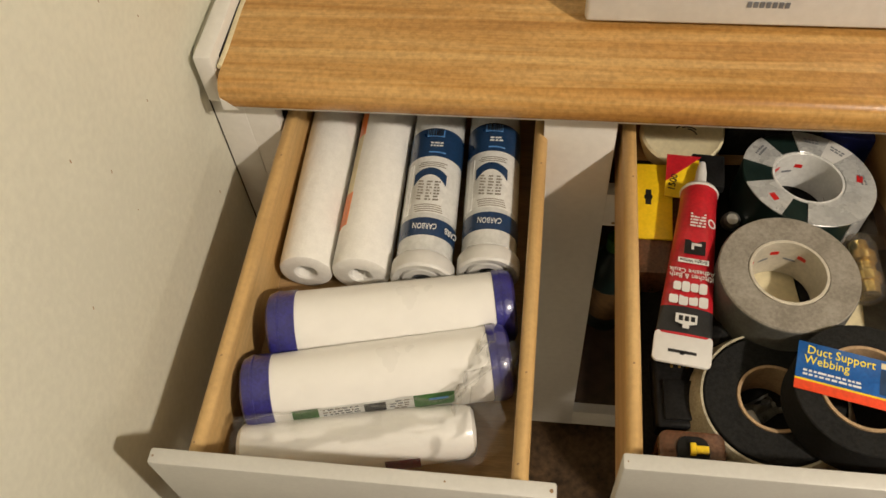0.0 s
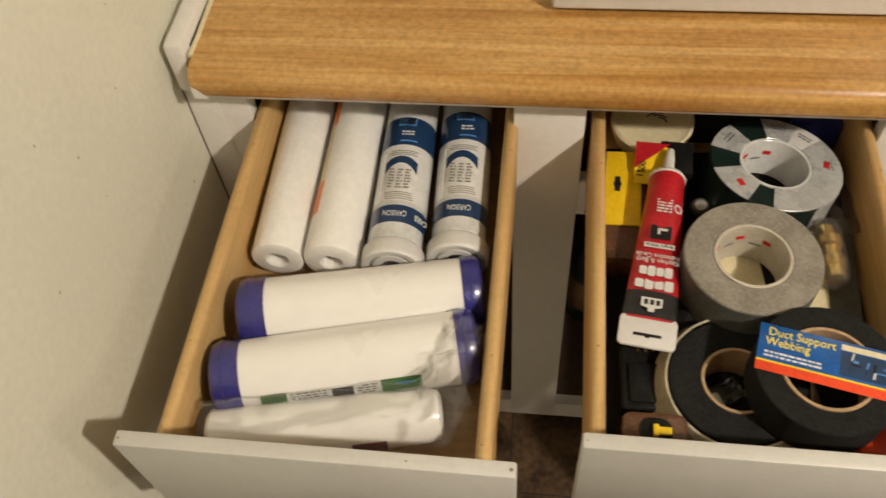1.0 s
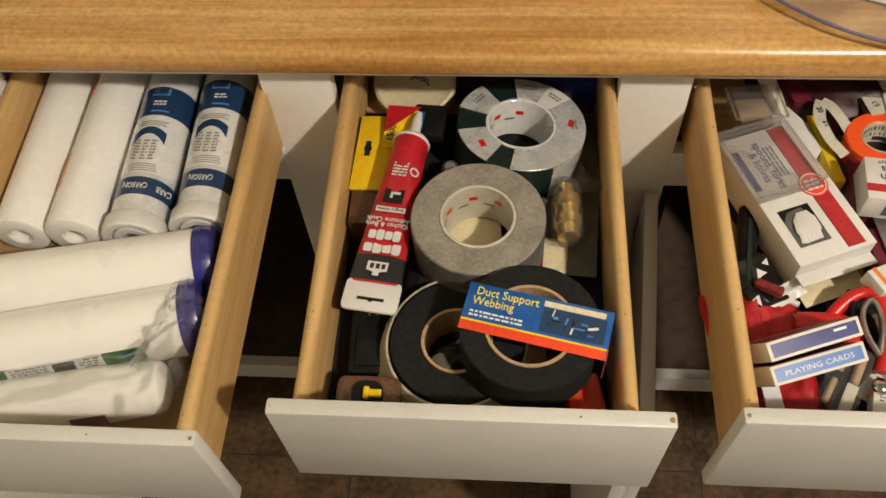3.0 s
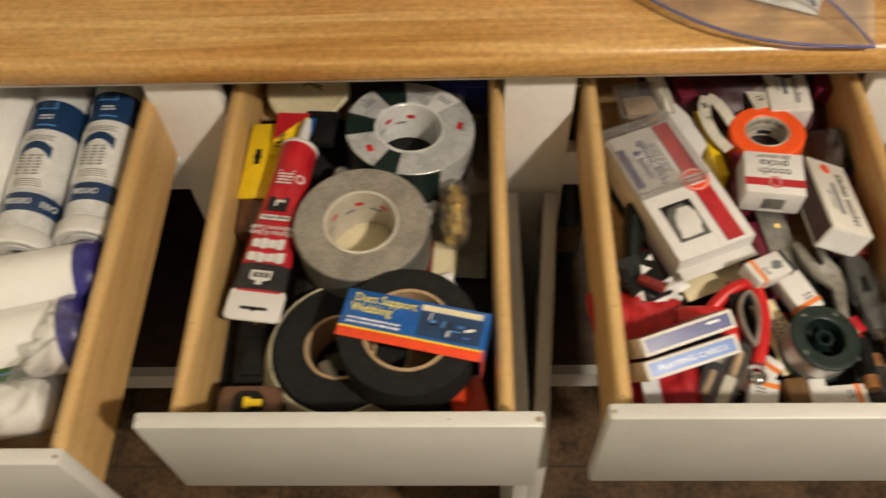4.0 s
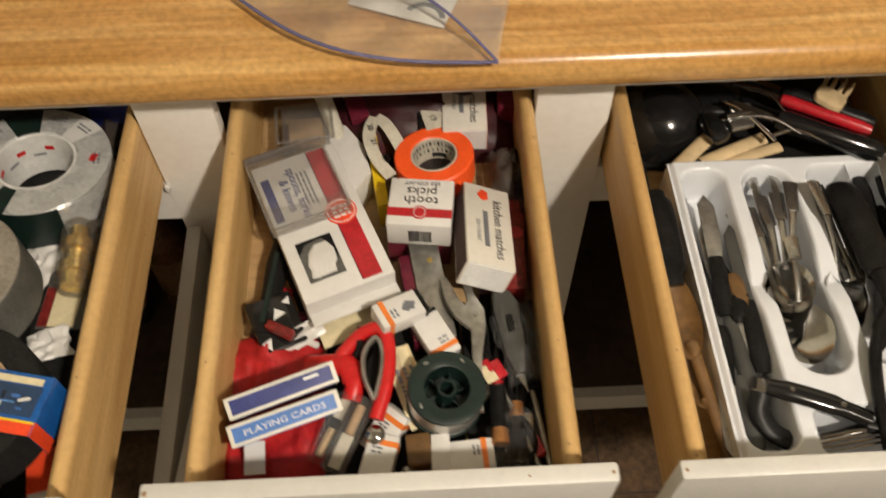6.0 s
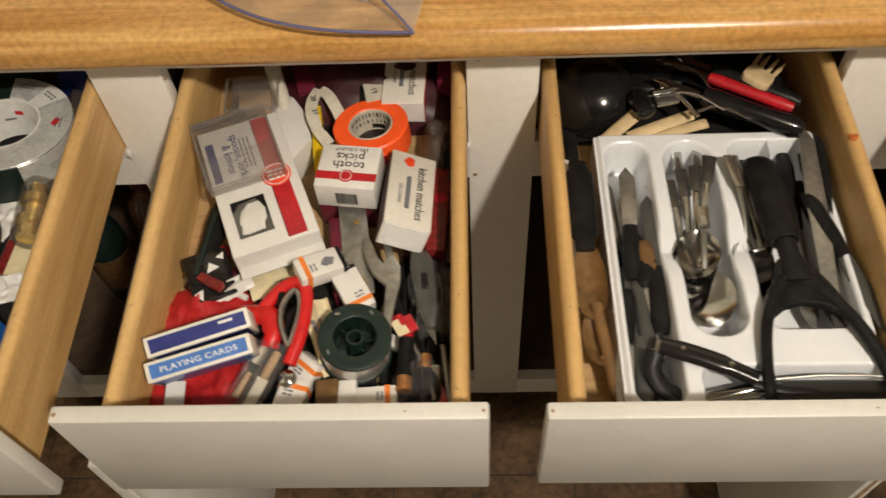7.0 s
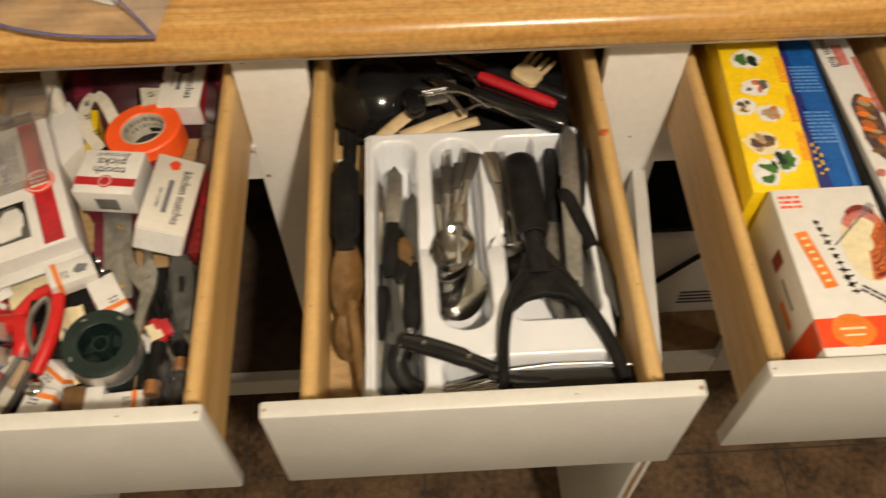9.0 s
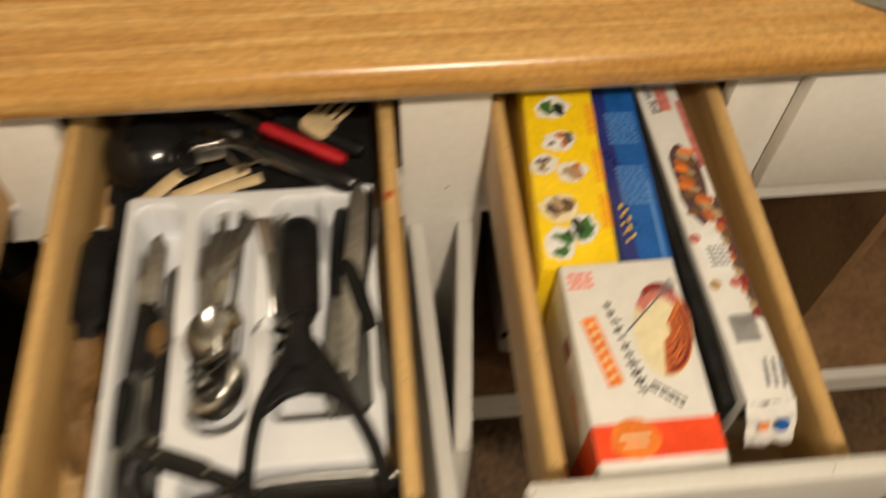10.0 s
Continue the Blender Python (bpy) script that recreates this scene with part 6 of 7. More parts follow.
table_knife((0.8240, -0.205, 0.7600), -3, 0.130, BLACK, DULLSTEEL, "black handled table knife resting on top")
table_knife((0.8290, -0.150, 0.7560), 184, 0.140, BLACK, STEEL, "black handled knife pointing the other way")
table_knife((0.9900, -0.056, 0.7500), 176, 0.200, BLACK, DULLSTEEL, "black handled paring knife beside a masher")
table_knife((1.0080, -0.060, 0.7560), 183, 0.220, BLACK, WORNMETAL, "grey steel carving knife along the tray side")
table_knife((0.9930, -0.120, 0.7690), 195, 0.160, BLACK, WORNMETAL, "dark grey steel knife beside a masher leg")
table_knife((0.9980, -0.090, 0.7480), 190, 0.170, BLACK, DULLSTEEL, "black handled paring knife deep in a tray")

table_knife((0.8160, -0.215, 0.7580), 174, 0.120, BLACK, DULLSTEEL, "black handled knife turned round in a tray compartment")
table_knife((0.8420, -0.260, 0.7600), -2, 0.150, BLACK, WORNMETAL, "worn black handled knife at a compartment's edge")
table_knife((0.8230, -0.328, 0.7540), 0, 0.150, WORNMETAL, WORNMETAL, "grey handled table knife near the drawer front")
cross = thing("bottle_stopper", pose(0.8370, -0.1950, 0.7600, 0, 0, 75), "black plastic stopper lying across knives", "stopper")
part("stopper", bm_sweep([(-0.018, 0, 0), (-0.010, 0, 0.001), (0.008, 0, 0.001), (0.018, 0, 0)], [0.004, 0.009, 0.009, 0.005], [0.004, 0.006, 0.006, 0.004], 14), BLACK, cross)
wide = thing("cake_server", pose(0.9990, -0.2150, 0.7600, 0, 6, -8), "wide dull steel cake server beside a masher", "server")
part("blade", bm_plate([(-0.008, 0.080), (0.006, 0.080), (0.014, 0.030), (0.013, -0.030), (0.000, -0.050), (-0.012, -0.028), (-0.013, 0.030)], 0, 0.0015, 0.0004), WORNMETAL, wide)
part("handle", bm_sweep([(-0.001, 0.078, 0.001), (-0.001, 0.110, 0.004), (0.000, 0.150, 0.003)], [0.0045, 0.006, 0.007], [0.0022, 0.003, 0.003], 12), DULLSTEEL, wide)
slicer = thing("pastry_blade", pose(0.9940, -0.1450, 0.7715, 1, -3, -5), "long grey steel blade lying over the tray's rim", "blade")
part("blade", bm_plate([(-0.002, 0.100), (0.005, 0.102), (0.012, 0.088), (0.013, 0.020), (0.010, -0.085), (-0.003, -0.090), (-0.005, 0.010)], 0, 0.0016, 0.0004), DULLSTEEL, slicer)
part("black_edge", bm_plate([(0.0125, 0.096), (0.0185, 0.088), (0.0200, 0.040), (0.0160, 0.000), (0.0138, 0.020)], 0.0002, 0.0040, 0.0008), BLACK, slicer, "black plastic spine")
part("handle", bm_sweep([(0.002, -0.080, 0.001), (0.004, -0.105, 0.002), (0.008, -0.140, 0.001)], [0.0045, 0.0055, 0.0060], [0.002, 0.003, 0.003], 14), WORNMETAL, slicer)
table_knife((0.8370, -0.165, 0.7600), 184, 0.085, WOODBROWN, DULLSTEEL, "wooden handled knife lying across others")
spoon(pose(0.9340, -0.1900, 0.7600, 10, 14, 8), 0.085, 0.0190, 0.0250, "round steel soup spoon leaning on a divider")
for k in range(4):
    skewer = thing("butter_knife", pose(0, 0, 0), "dark grey steel butter knife beside a divider", "knife", "butter knives")
    x0 = 0.9290 + 0.0055 * k
    part("handle", bm_sweep(smooth_path([(x0, -0.062 - 0.006 * (k % 2), 0.758), (x0 + 0.001, -0.100, 0.762), (x0 + 0.003, -0.175, 0.760 + 0.002 * k)], 5), [0.0034] * 6 + [0.0024] * 5, 0.0014, 10), WORNMETAL if k % 2 else DULLSTEEL, skewer)
masher = thing("potato_masher", pose(0, 0, 0), "black plastic masher with a forked neck", "masher")
part("grip", bm_sweep(smooth_path([(0.9545, -0.080, 0.772), (0.9550, -0.110, 0.778), (0.9560, -0.150, 0.782), (0.9560, -0.182, 0.785)], 4), [0.012] + [0.0160] * 11 + [0.0125], [0.006] + [0.009] * 11 + [0.008], 16), BLACK, masher)
part("collar", bm_ring(0.0080, 0.0118, 0, 0.002, 0.0006, 24), BLACKGLOSS, masher, "thin glossy collar", at=along((0.9560, -0.182, 0.785), (0.9560, -0.20, 0.786)))
part("neck", bm_sweep(smooth_path([(0.9560, -0.182, 0.785), (0.9570, -0.205, 0.786), (0.9575, -0.226, 0.785)], 4), [0.0090] * 4 + [0.0115] * 4 + [0.019], [0.0085] * 9, 14), BLACK, masher)
part("left_leg", bm_sweep(smooth_path([(0.9480, -0.222, 0.785), (0.9330, -0.242, 0.786), (0.9230, -0.268, 0.785), (0.9180, -0.300, 0.781), (0.9170, -0.335, 0.775)], 5), [0.0070] * 5 + [0.0050] * 16, [0.0060] * 21, 12), BLACK, masher)
part("right_leg", bm_sweep(smooth_path([(0.9660, -0.222, 0.785), (0.9800, -0.238, 0.786), (0.9960, -0.262, 0.785), (1.0100, -0.292, 0.781), (1.0180, -0.325, 0.776)], 5), [0.0080] * 5 + [0.0058] * 16, [0.0060] * 21, 12), BLACK, masher)
part("web", bm_plate([(0.9450, -0.2020), (0.9690, -0.2020), (0.9840, -0.2260), (1.0020, -0.2640), (0.9900, -0.2570), (0.9740, -0.2480), (0.9580, -0.2450), (0.9430, -0.2490), (0.9290, -0.2600), (0.9340, -0.2380)], 0.7790, 0.7880, 0.002), BLACK, masher)
part("foot", bm_plate(rounded(0.112, 0.024, 0.011), 0, 0.007, 0.003), BLACKGLOSS, masher, at=pose(0.9780, -0.3240, 0.7690))
part("foot_edge", bm_sweep([(0.9240, -0.3110, 0.7765), (0.9600, -0.3085, 0.7772), (1.0000, -0.3090, 0.7768), (1.0300, -0.3120, 0.7755)], 0.0012, 0.0012, 8), DULLSTEEL, masher, "thin steel edge of the mashing foot")

opener = thing("can_opener", pose(0.006, 0.008, -0.0115), "black handled opener with two steel rivets", "can opener")
part("handle", bm_sweep(smooth_path([(0.8290, -0.2870, 0.788), (0.8500, -0.2950, 0.790), (0.8780, -0.3060, 0.789), (0.9040, -0.3180, 0.786)], 5), [0.0075] * 3 + [0.0088] * 8 + [0.0072] * 5, [0.0055] * 16, 14), BLACKGLOSS, opener)
for x, y in ((0.8460, -0.2935), (0.8830, -0.3080)):
    part("rivet", bm_lathe([(0, 0.0010), (0.0018, 0.0008), (0.0024, 0), (0, 0)], 14), STEEL, opener, at=pose(x, y, 0.7946))
part("lower_handle", bm_sweep(smooth_path([(0.8250, -0.2900, 0.784), (0.8220, -0.3040, 0.778), (0.8310, -0.3200, 0.772), (0.8500, -0.3300, 0.769)], 5), 0.0085, 0.0050, 12), BLACK, opener)
part("steel_arm", bm_sweep([(0.8500, -0.3290, 0.772), (0.8800, -0.3260, 0.776), (0.9060, -0.3200, 0.780)], 0.0045, 0.0015, 10), STEEL, opener)
part("crank", bm_sweep([(0.9000, -0.3220, 0.786), (0.9240, -0.3290, 0.787), (0.9500, -0.3300, 0.785)], 0.004, 0.003, 10), BLACK, opener)
whisk = thing("steel_skewer", along((0.860, -0.328, 0.768), (0.925, -0.320, 0.771)), "bundle of thin steel skewers", "skewer")
for k in range(4):
    part("rod", bm_rod(0.0013, 0.065, 0.0003, 10), STEEL, whisk, at=pose(0.004 * (k - 1.5), 0.001 * (k % 2), 0))

# behind and beside the tray
ladle = thing("black_ladle", pose(0.8140, 0.0320, 0.7660, 0, 0, 0), "glossy black nylon ladle bowl turned over", "ladle")
part("bowl", bm_lathe([(0.0510 * math.cos(radians(a)), -0.0325 + 0.0510 * math.sin(radians(a))) for a in range(-4, 90, 6)] + [(0, 0.0185)], 48), BLACKGLOSS, ladle)
part("rim", bm_ring(0.0505, 0.0545, -0.0365, -0.0335, 0.0008, 48), BLACKGLOSS, ladle)
part("neck", bm_sweep(smooth_path([(0.036, -0.006, -0.004), (0.050, -0.008, 0.000), (0.068, -0.008, 0.000)], 4), 0.0060, 0.0050, 12), BLACK, ladle)
part("steel_socket", bm_rod(0.0072, 0.022, 0.001, 18), DULLSTEEL, ladle, at=pose(0.062, -0.008, 0.000, 0, 90))
for k, (p, q, w) in enumerate((((0.814, -0.040, 0.759), (0.850, -0.008, 0.764), 0.0075), ((0.838, -0.036, 0.759), (0.905, -0.010, 0.762), 0.0070), ((0.862, -0.038, 0.759), (0.918, -0.022, 0.762), 0.0060))):
    s = thing("wooden_stick", pose(0, 0, 0), "pale wooden spatula handle behind the tray", "spatula", "wooden handles")
    part("stick", bm_sweep(smooth_path([p, tuple((a + c) / 2 + (0.001 if i == 2 else 0) for i, (a, c) in enumerate(zip(p, q))), q], 4), w, 0.003, 12), PALEWOOD, s)
for k, (p, q, mt, r, name) in enumerate((((0.920, 0.020, 0.786), (0.996, -0.028, 0.788), RED, 0.0063, "red"), ((0.912, 0.000, 0.780), (1.004, -0.048, 0.778), BLACKGLOSS, 0.0115, "black"), ((0.930, 0.040, 0.776), (1.012, -0.006, 0.772), BLACK, 0.0080, "black"))):
    s = thing("peeler", along(p, q), name + " handled kitchen tool behind the tray", "kitchen tool", "kitchen tools")
    n = (Vector(q) - Vector(p)).length
    part("grip", bm_lathe([(0, 0), (r * 0.8, 0.003), (r, 0.012), (r * 0.9, n * 0.5), (r, n - 0.010), (r * 0.7, n), (0, n)], 18), mt, s)
    part("blade", bm_plate([(-0.004, 0), (0.004, 0), (0.005, -0.04), (-0.002, -0.055)], -0.001, 0.001), STEEL, s, at=pose(0, 0, 0, 90))
hand = thing("wooden_fork", pose(0.9720, 0.0200, 0.7800, -8, 6, -38), "pale wooden fork head with four prongs", "fork")
part("palm", bm_plate(rounded(0.030, 0.026, 0.008), 0, 0.006, 0.002), PALEWOOD, hand)
for x in (-0.011, -0.004, 0.004, 0.011):
    part("prong", bm_sweep([(x, 0.010, 0.003), (x * 1.1, 0.026, 0.005), (x * 1.15, 0.038, 0.004)], [0.0026, 0.0024, 0.0014], 0.0024, 8), PALEWOOD, hand)
for k, (p, q) in enumerate((((0.856, -0.004, 0.784), (0.930, -0.026, 0.786)), ((0.868, 0.018, 0.786), (0.905, -0.030, 0.782)), ((0.880, 0.040, 0.786), (0.926, -0.012, 0.784)), ((0.905, -0.022, 0.780), (0.960, -0.034, 0.778)))):
    s = thing("beater_wire", pose(0, 0, 0), "bent stainless steel kitchen tool wire", "kitchen tool", "steel tools")
    mid = tuple((a + c) / 2 + d for a, c, d in zip(p, q, (0.006 * (-1) ** k, 0.008, 0.006)))
    part("wire", bm_sweep(smooth_path([p, mid, q], 6), 0.0024 if k % 2 else 0.0016, 0.0015, 10), STEEL, s)
butt = thing("tongs_handle", along((0.8490, 0.010, 0.772), (0.8560, -0.022, 0.780)), "glossy black round tool handle end", "handle")
part("handle", bm_lathe([(0, 0), (0.0085, 0.001), (0.0105, 0.008), (0.0110, 0.026), (0.0095, 0.032), (0.0060, 0.034), (0, 0.0345)], 28), BLACKGLOSS, butt)
clampt = thing("steel_clamp", pose(0.8760, -0.0060, 0.7820, 0, 0, 12), "shiny steel clamp head", "clamp")
part("head", bm_box(-0.013, 0.011, -0.010, 0.010, 0, 0.006, 0.002), SATIN, clampt)
part("screw", bm_rod(0.003, 0.026, 0.0005, 14), STEEL, clampt, at=pose(-0.014, 0.004, 0.008, 0, 90))
# Added black slab: makes the drawer's back as dark as its shade.
under = thing("dark_back_sheet", pose(0.8960, 0.050, FLOOR_Z, 0, 0, 0), "black sheet added as a dark ground under loose kitchen tools", "mat")
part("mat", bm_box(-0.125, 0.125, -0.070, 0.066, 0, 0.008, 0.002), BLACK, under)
skim = thing("black_skimmer", pose(0.8600, 0.0620, 0.7560, -10, 4, 20), "glossy black nylon skimmer behind a ladle", "skimmer")
part("head", bm_lathe([(0.040, -0.004), (0.038, 0.004), (0.026, 0.010), (0, 0.0115)], 36), BLACKGLOSS, skim)
part("handle", bm_sweep([(0.036, 0, 0.002), (0.075, -0.004, 0.006), (0.130, -0.006, 0.004)], [0.007, 0.008, 0.010], 0.005, 12), BLACKGLOSS, skim)
# Turner shape added to blacken the shaded strip of floor beside the tray.
turner = thing("dark_gap_filler", pose(0.7835, -0.1500, FLOOR_Z, 0, 0, 0), "flat black turner shape added to darken the drawer bottom", "turner")
part("blade", bm_plate(rounded(0.027, 0.130, 0.008), 0.0005, 0.004, 0.001), BLACK, turner)
part("handle", bm_sweep([(0, 0.063, 0.004), (0, 0.11, 0.007), (0, 0.19, 0.006)], [0.005, 0.007, 0.008], 0.004, 12), BLACK, turner)
blank = thing("white_spatula", pose(0.7750, -0.2000, FLOOR_Z, 0, 0, 0), "thin white plastic spatula against the drawer side", "spatula")
part("blade", bm_box(-0.0035, 0.0025, -0.020, 0.145, 0.0004, 0.022, 0.001), WHITE, blank)
side_grip = thing("black_spatula", pose(0, 0, 0), "black spatula handle beside the tray", "spatula")
part("grip", bm_sweep(smooth_path([(0.7830, -0.076, 0.768), (0.7830, -0.110, 0.772), (0.7825, -0.150, 0.771), (0.7830, -0.176, 0.766)], 5), [0.009] * 2 + [0.0135] * 11 + [0.009] * 3, [0.005] * 16, 12), BLACK, side_grip)
for k, (p, q, w, l) in enumerate((((0.7845, -0.205, 0.764), (0.8030, -0.345, 0.750), 0.0150, 0.042), ((0.7860, -0.262, 0.758), (0.8180, -0.350, 0.744), 0.0120, 0.026))):
    s = thing("wooden_spoon", pose(0, 0, 0), "brown wooden spoon beside the tray", "spoon", "wooden spoons")
    d = (Vector(q) - Vector(p))
    part("head", bowl(w, l, 0.008), WOODBROWN, s, at=Matrix.Translation(p) @ pose(0, 0, 0, 0, 6, 180 + k * 8))
    part("handle", bm_sweep([Vector(p) + d * 0.18, Vector(p) + d * 0.6, Vector(q)], [0.0055, 0.005, 0.006], 0.004, 12), WOODBROWN, s)
red_dot = thing("paint_spot", pose(1.0330, -0.0840, 0.8082, 0, 0, 20), "small rusty red stain on a drawer side", "stain")
part("spot", bm_plate([(0.0048 * (1 + 0.25 * math.sin(k * 2.3)) * math.cos(k * 0.57), 0.0040 * (1 + 0.3 * math.cos(k * 1.7)) * math.sin(k * 0.57)) for k in range(11)], 0, 0.0012, 0.0004), CHIPRED, red_dot)

# ---- fifth drawer: wraps ----
yb = thing("wrap_box", pose(1.1850, -0.004, 0.020, 0, 0, -3.2), "yellow box of food bags with small pictures", "box", "kitchen wrap boxes")
part("box", bm_box(-0.0300, 0.0300, -0.178, 0.115, FLOOR_Z - 0.020, 0.812, 0.0015), YELLOW, yb)
PICS = [(-0.0060, 0.034, 20, 0.9, WHITE, (GREEN, DARKGREEN, GREEN)), (-0.0060, -0.016, 4, 1.15, WHITE, (GREEN, GREEN, DARKGREEN)), (-0.0030, -0.053, 20, 1.05, WHITE, (PALE, CHIPRED, TAPESIDE)), (-0.0190, -0.078, 40, 0.90, WHITE, (CREAM, WOODBROWN, STRIKER)), (0.0040, -0.086, 10, 0.95, WHITE, (CARD, CHIPRED, CARD)), (-0.0110, -0.122, 0, 1.20, CREAM, (WOODBROWN, CARD, STRIKER)), (0.0060, -0.142, 70, 1.10, WHITE, (GREEN, DARKGREEN, GREEN)), (-0.0140, -0.156, 85, 1.15, WHITE, (GREEN, PALE, GREEN))]
prng = random.Random(21)
for x, y, a, k, rim, inks in PICS:
    rag = [prng.uniform(0.84, 1.10) for _ in range(20)]
    pic = part("picture_edge", bm_plate([(0.0140 * k * rag[j] * math.cos(j * 0.314), 0.0112 * k * rag[j] * math.sin(j * 0.314)) for j in range(20)], 0.812, 0.8123), rim, yb, at=pose(x, y, 0, 0, 0, a))
    for i in range(9):
        w = k * prng.uniform(0.0026, 0.0050)
        rag = [prng.uniform(0.65, 1.25) for _ in range(9)]
        d, e = k * 0.0072 * prng.uniform(0.1, 1.0) ** 0.5, prng.uniform(0, 6.28)
        part("picture", bm_plate([(w * 1.3 * rag[j] * math.cos(j * 0.698), w * 0.8 * rag[j] * math.sin(j * 0.698)) for j in range(9)], 0.8123, 0.8125 + 0.00004 * i), inks[i % 3], pic, at=pose(d * 1.1 * math.cos(e), d * 0.8 * math.sin(e), 0, 0, 0, prng.uniform(0, 180)))
for y in (0.02, -0.03, -0.08, -0.125):
    print_lines(3, 0.034, 0.0030, ORANGE, yb, pose(0.0235, y, 0.8121, 0, 0, 90), int(y * 1000) + 900)
bb = thing("wrap_box", pose(1.2385, -0.006, 0.014, 0, 0, -1.5), "blue box of kitchen wrap with pale print", "box", "kitchen wrap boxes")
part("box", bm_box(-0.0200, 0.0200, -0.172, 0.115, FLOOR_Z - 0.014, 0.800, 0.0015), BLUE, bb)
part("dark_panel", bm_box(-0.0198, -0.0070, -0.165, 0.110, 0.800, 0.8004), DEEPBLUE, bb)
for y, n, s in ((-0.010, 8, 1), (-0.070, 9, 2)):
    print_lines(n, 0.026, 0.0046, SKYBLUE, bb, pose(0.0025, y, 0.8005), s)
part("pale_streak", bm_box(0.0125, 0.0150, -0.165, -0.085, 0.800, 0.8005), SKYBLUE, bb)
yrng = random.Random(12)
for k in range(9):
    part("yellow_script", bm_plate(rounded(yrng.uniform(0.003, 0.0062), 0.0022, 0.0008, 2), 0.8004, 0.8007), YELLOW, bb, at=pose(-0.0135 + 0.0055 * (k % 2) + yrng.uniform(-0.001, 0.001), -0.110 - 0.0042 * k, 0, 0, 0, yrng.uniform(50, 100)))
wb = thing("wrap_box", pose(1.2900, -0.155, 0.014, 0, 0, 3.0), "white box of wrap with brown food pictures", "box", "kitchen wrap boxes")
part("box", bm_box(-0.0180, 0.0180, -0.138, 0.255, FLOOR_Z - 0.0138, 0.800, 0.0015), WHITE, wb)
grng = random.Random(17)
grill = part("food_picture", bm_plate([((0.0128 + grng.uniform(-0.002, 0.0015)) * math.cos(k * 0.35), 0.060 + (0.043 + grng.uniform(-0.003, 0.002)) * math.sin(k * 0.35)) for k in range(18)], 0.800, 0.8003), STRIKER, wb, "dark picture of grilled food")
for k in range(16):
    w = grng.uniform(0.0032, 0.0056)
    part("food_piece", bm_plate([(w * 1.5 * math.cos(j * 0.7), w * 0.8 * math.sin(j * 0.7)) for j in range(9)], 0.8003, 0.8005 + 0.0001 * (k % 3)), (CHIPRED, WOODBROWN, CARD, ORANGE)[k % 4], grill, at=pose(grng.uniform(-0.007, 0.006), 0.025 + 0.0045 * k, 0, 0, 0, grng.uniform(-70, 20)))
lettering("aluminum foil", 0.0125, BLACKINK, wb, pose(-0.0085, 0.170, 0.8002, 0, 0, -87), 0.0003, 0.95)
edge = part("edge_picture", bm_plate([(0.0176, -0.075), (0.0176, 0.045), (0.0120, 0.035), (0.0130, 0.000), (0.0105, -0.040), (0.0130, -0.068)], 0.800, 0.8003), STRIKER, wb, "brown printed food edge")
for k in range(16):
    w = grng.uniform(0.0022, 0.0042)
    part("food_piece", bm_plate([(w * math.cos(j * 0.7), w * 1.3 * math.sin(j * 0.7)) for j in range(9)], 0.8003, 0.8005 + 0.0001 * (k % 3)), (CHIPRED, WOODBROWN, CARD, WINE)[k % 4], edge, at=pose(grng.uniform(0.0105, 0.0135), 0.040 - 0.0072 * k, 0, 0, 0, grng.uniform(-40, 40)))
part("red_patch", bm_box(-0.003, 0.008, 0.140, 0.168, 0.800, 0.8004), PINK, wb)
part("red_patch", bm_box(0.0125, 0.0178, 0.075, 0.150, 0.800, 0.8004), PINK, wb)
print_lines(5, 0.014, 0.004, INK, wb, pose(0.000, -0.006, 0.8005), 9)
part("grey_patch", bm_box(-0.012, 0.006, -0.030, 0.012, 0.800, 0.8004), PALE, wb)
for x, y, mt in ((-0.0135, 0.004, PINK), (-0.0105, -0.040, TAN), (0.006, -0.040, PINK)):
    part("dot", bm_lathe([(0, 0), (0.0045, 0), (0.0045, 0.0004), (0, 0.0004)], 16), mt, wb, at=pose(x, y, 0.8004))
barcode(0.024, 0.020, wb, pose(0.000, -0.078, 0.8002, 0, 0, 90), 6)
print_lines(3, 0.022, 0.006, INK, wb, pose(0.004, -0.116, 0.8002, 0, 0, 80), 7)
def torn_end(u, v):
    return ((u - 0.5) * 0.038 + crumple(u, v, 0.003, 3, 7), -0.1385 - 0.022 * v + crumple(u, v, 0.004, 4, 3), 0.799 - 0.030 * v ** 1.3 + crumple(u, v, 0.005, 4, 5) * v)


end = part("open_end", bm_sheet(14, 12, torn_end), WHITE, wb, "crumpled white end flap with print")
part("blue_mark", bm_lathe([(0, 0), (0.0055, 0), (0.0055, 0.0004), (0, 0.0004)], 20), BLUE, end, at=pose(0.007, -0.1530, 0.7880, 54))
part("orange_mark", bm_box(-0.004, 0.004, -0.003, 0.003, 0, 0.0004), ORANGE, end, at=pose(-0.007, -0.1525, 0.7885, 54))
part("dark_slit", bm_box(-0.0175, 0.0175, -0.1388, -0.1381, 0.772, 0.7985), BLACKINK, wb)
# No real part: a black filler that gives the gap between boxes its shade.
spare = thing("gap_shade_strip", pose(1.2660, -0.205, FLOOR_Z, 0, 0, 2.0), "black strip put in for the dark gap between boxes", "strip")
part("strip", bm_box(-0.005, 0.006, -0.085, 0.30, 0, 0.080, 0.001), BLACK, spare)
hb = thing("baking_box", pose(1.2010, -0.2660, FLOOR_Z + 0.024, 0, 0, 0.5), "white box with an orange band and a food picture", "box")
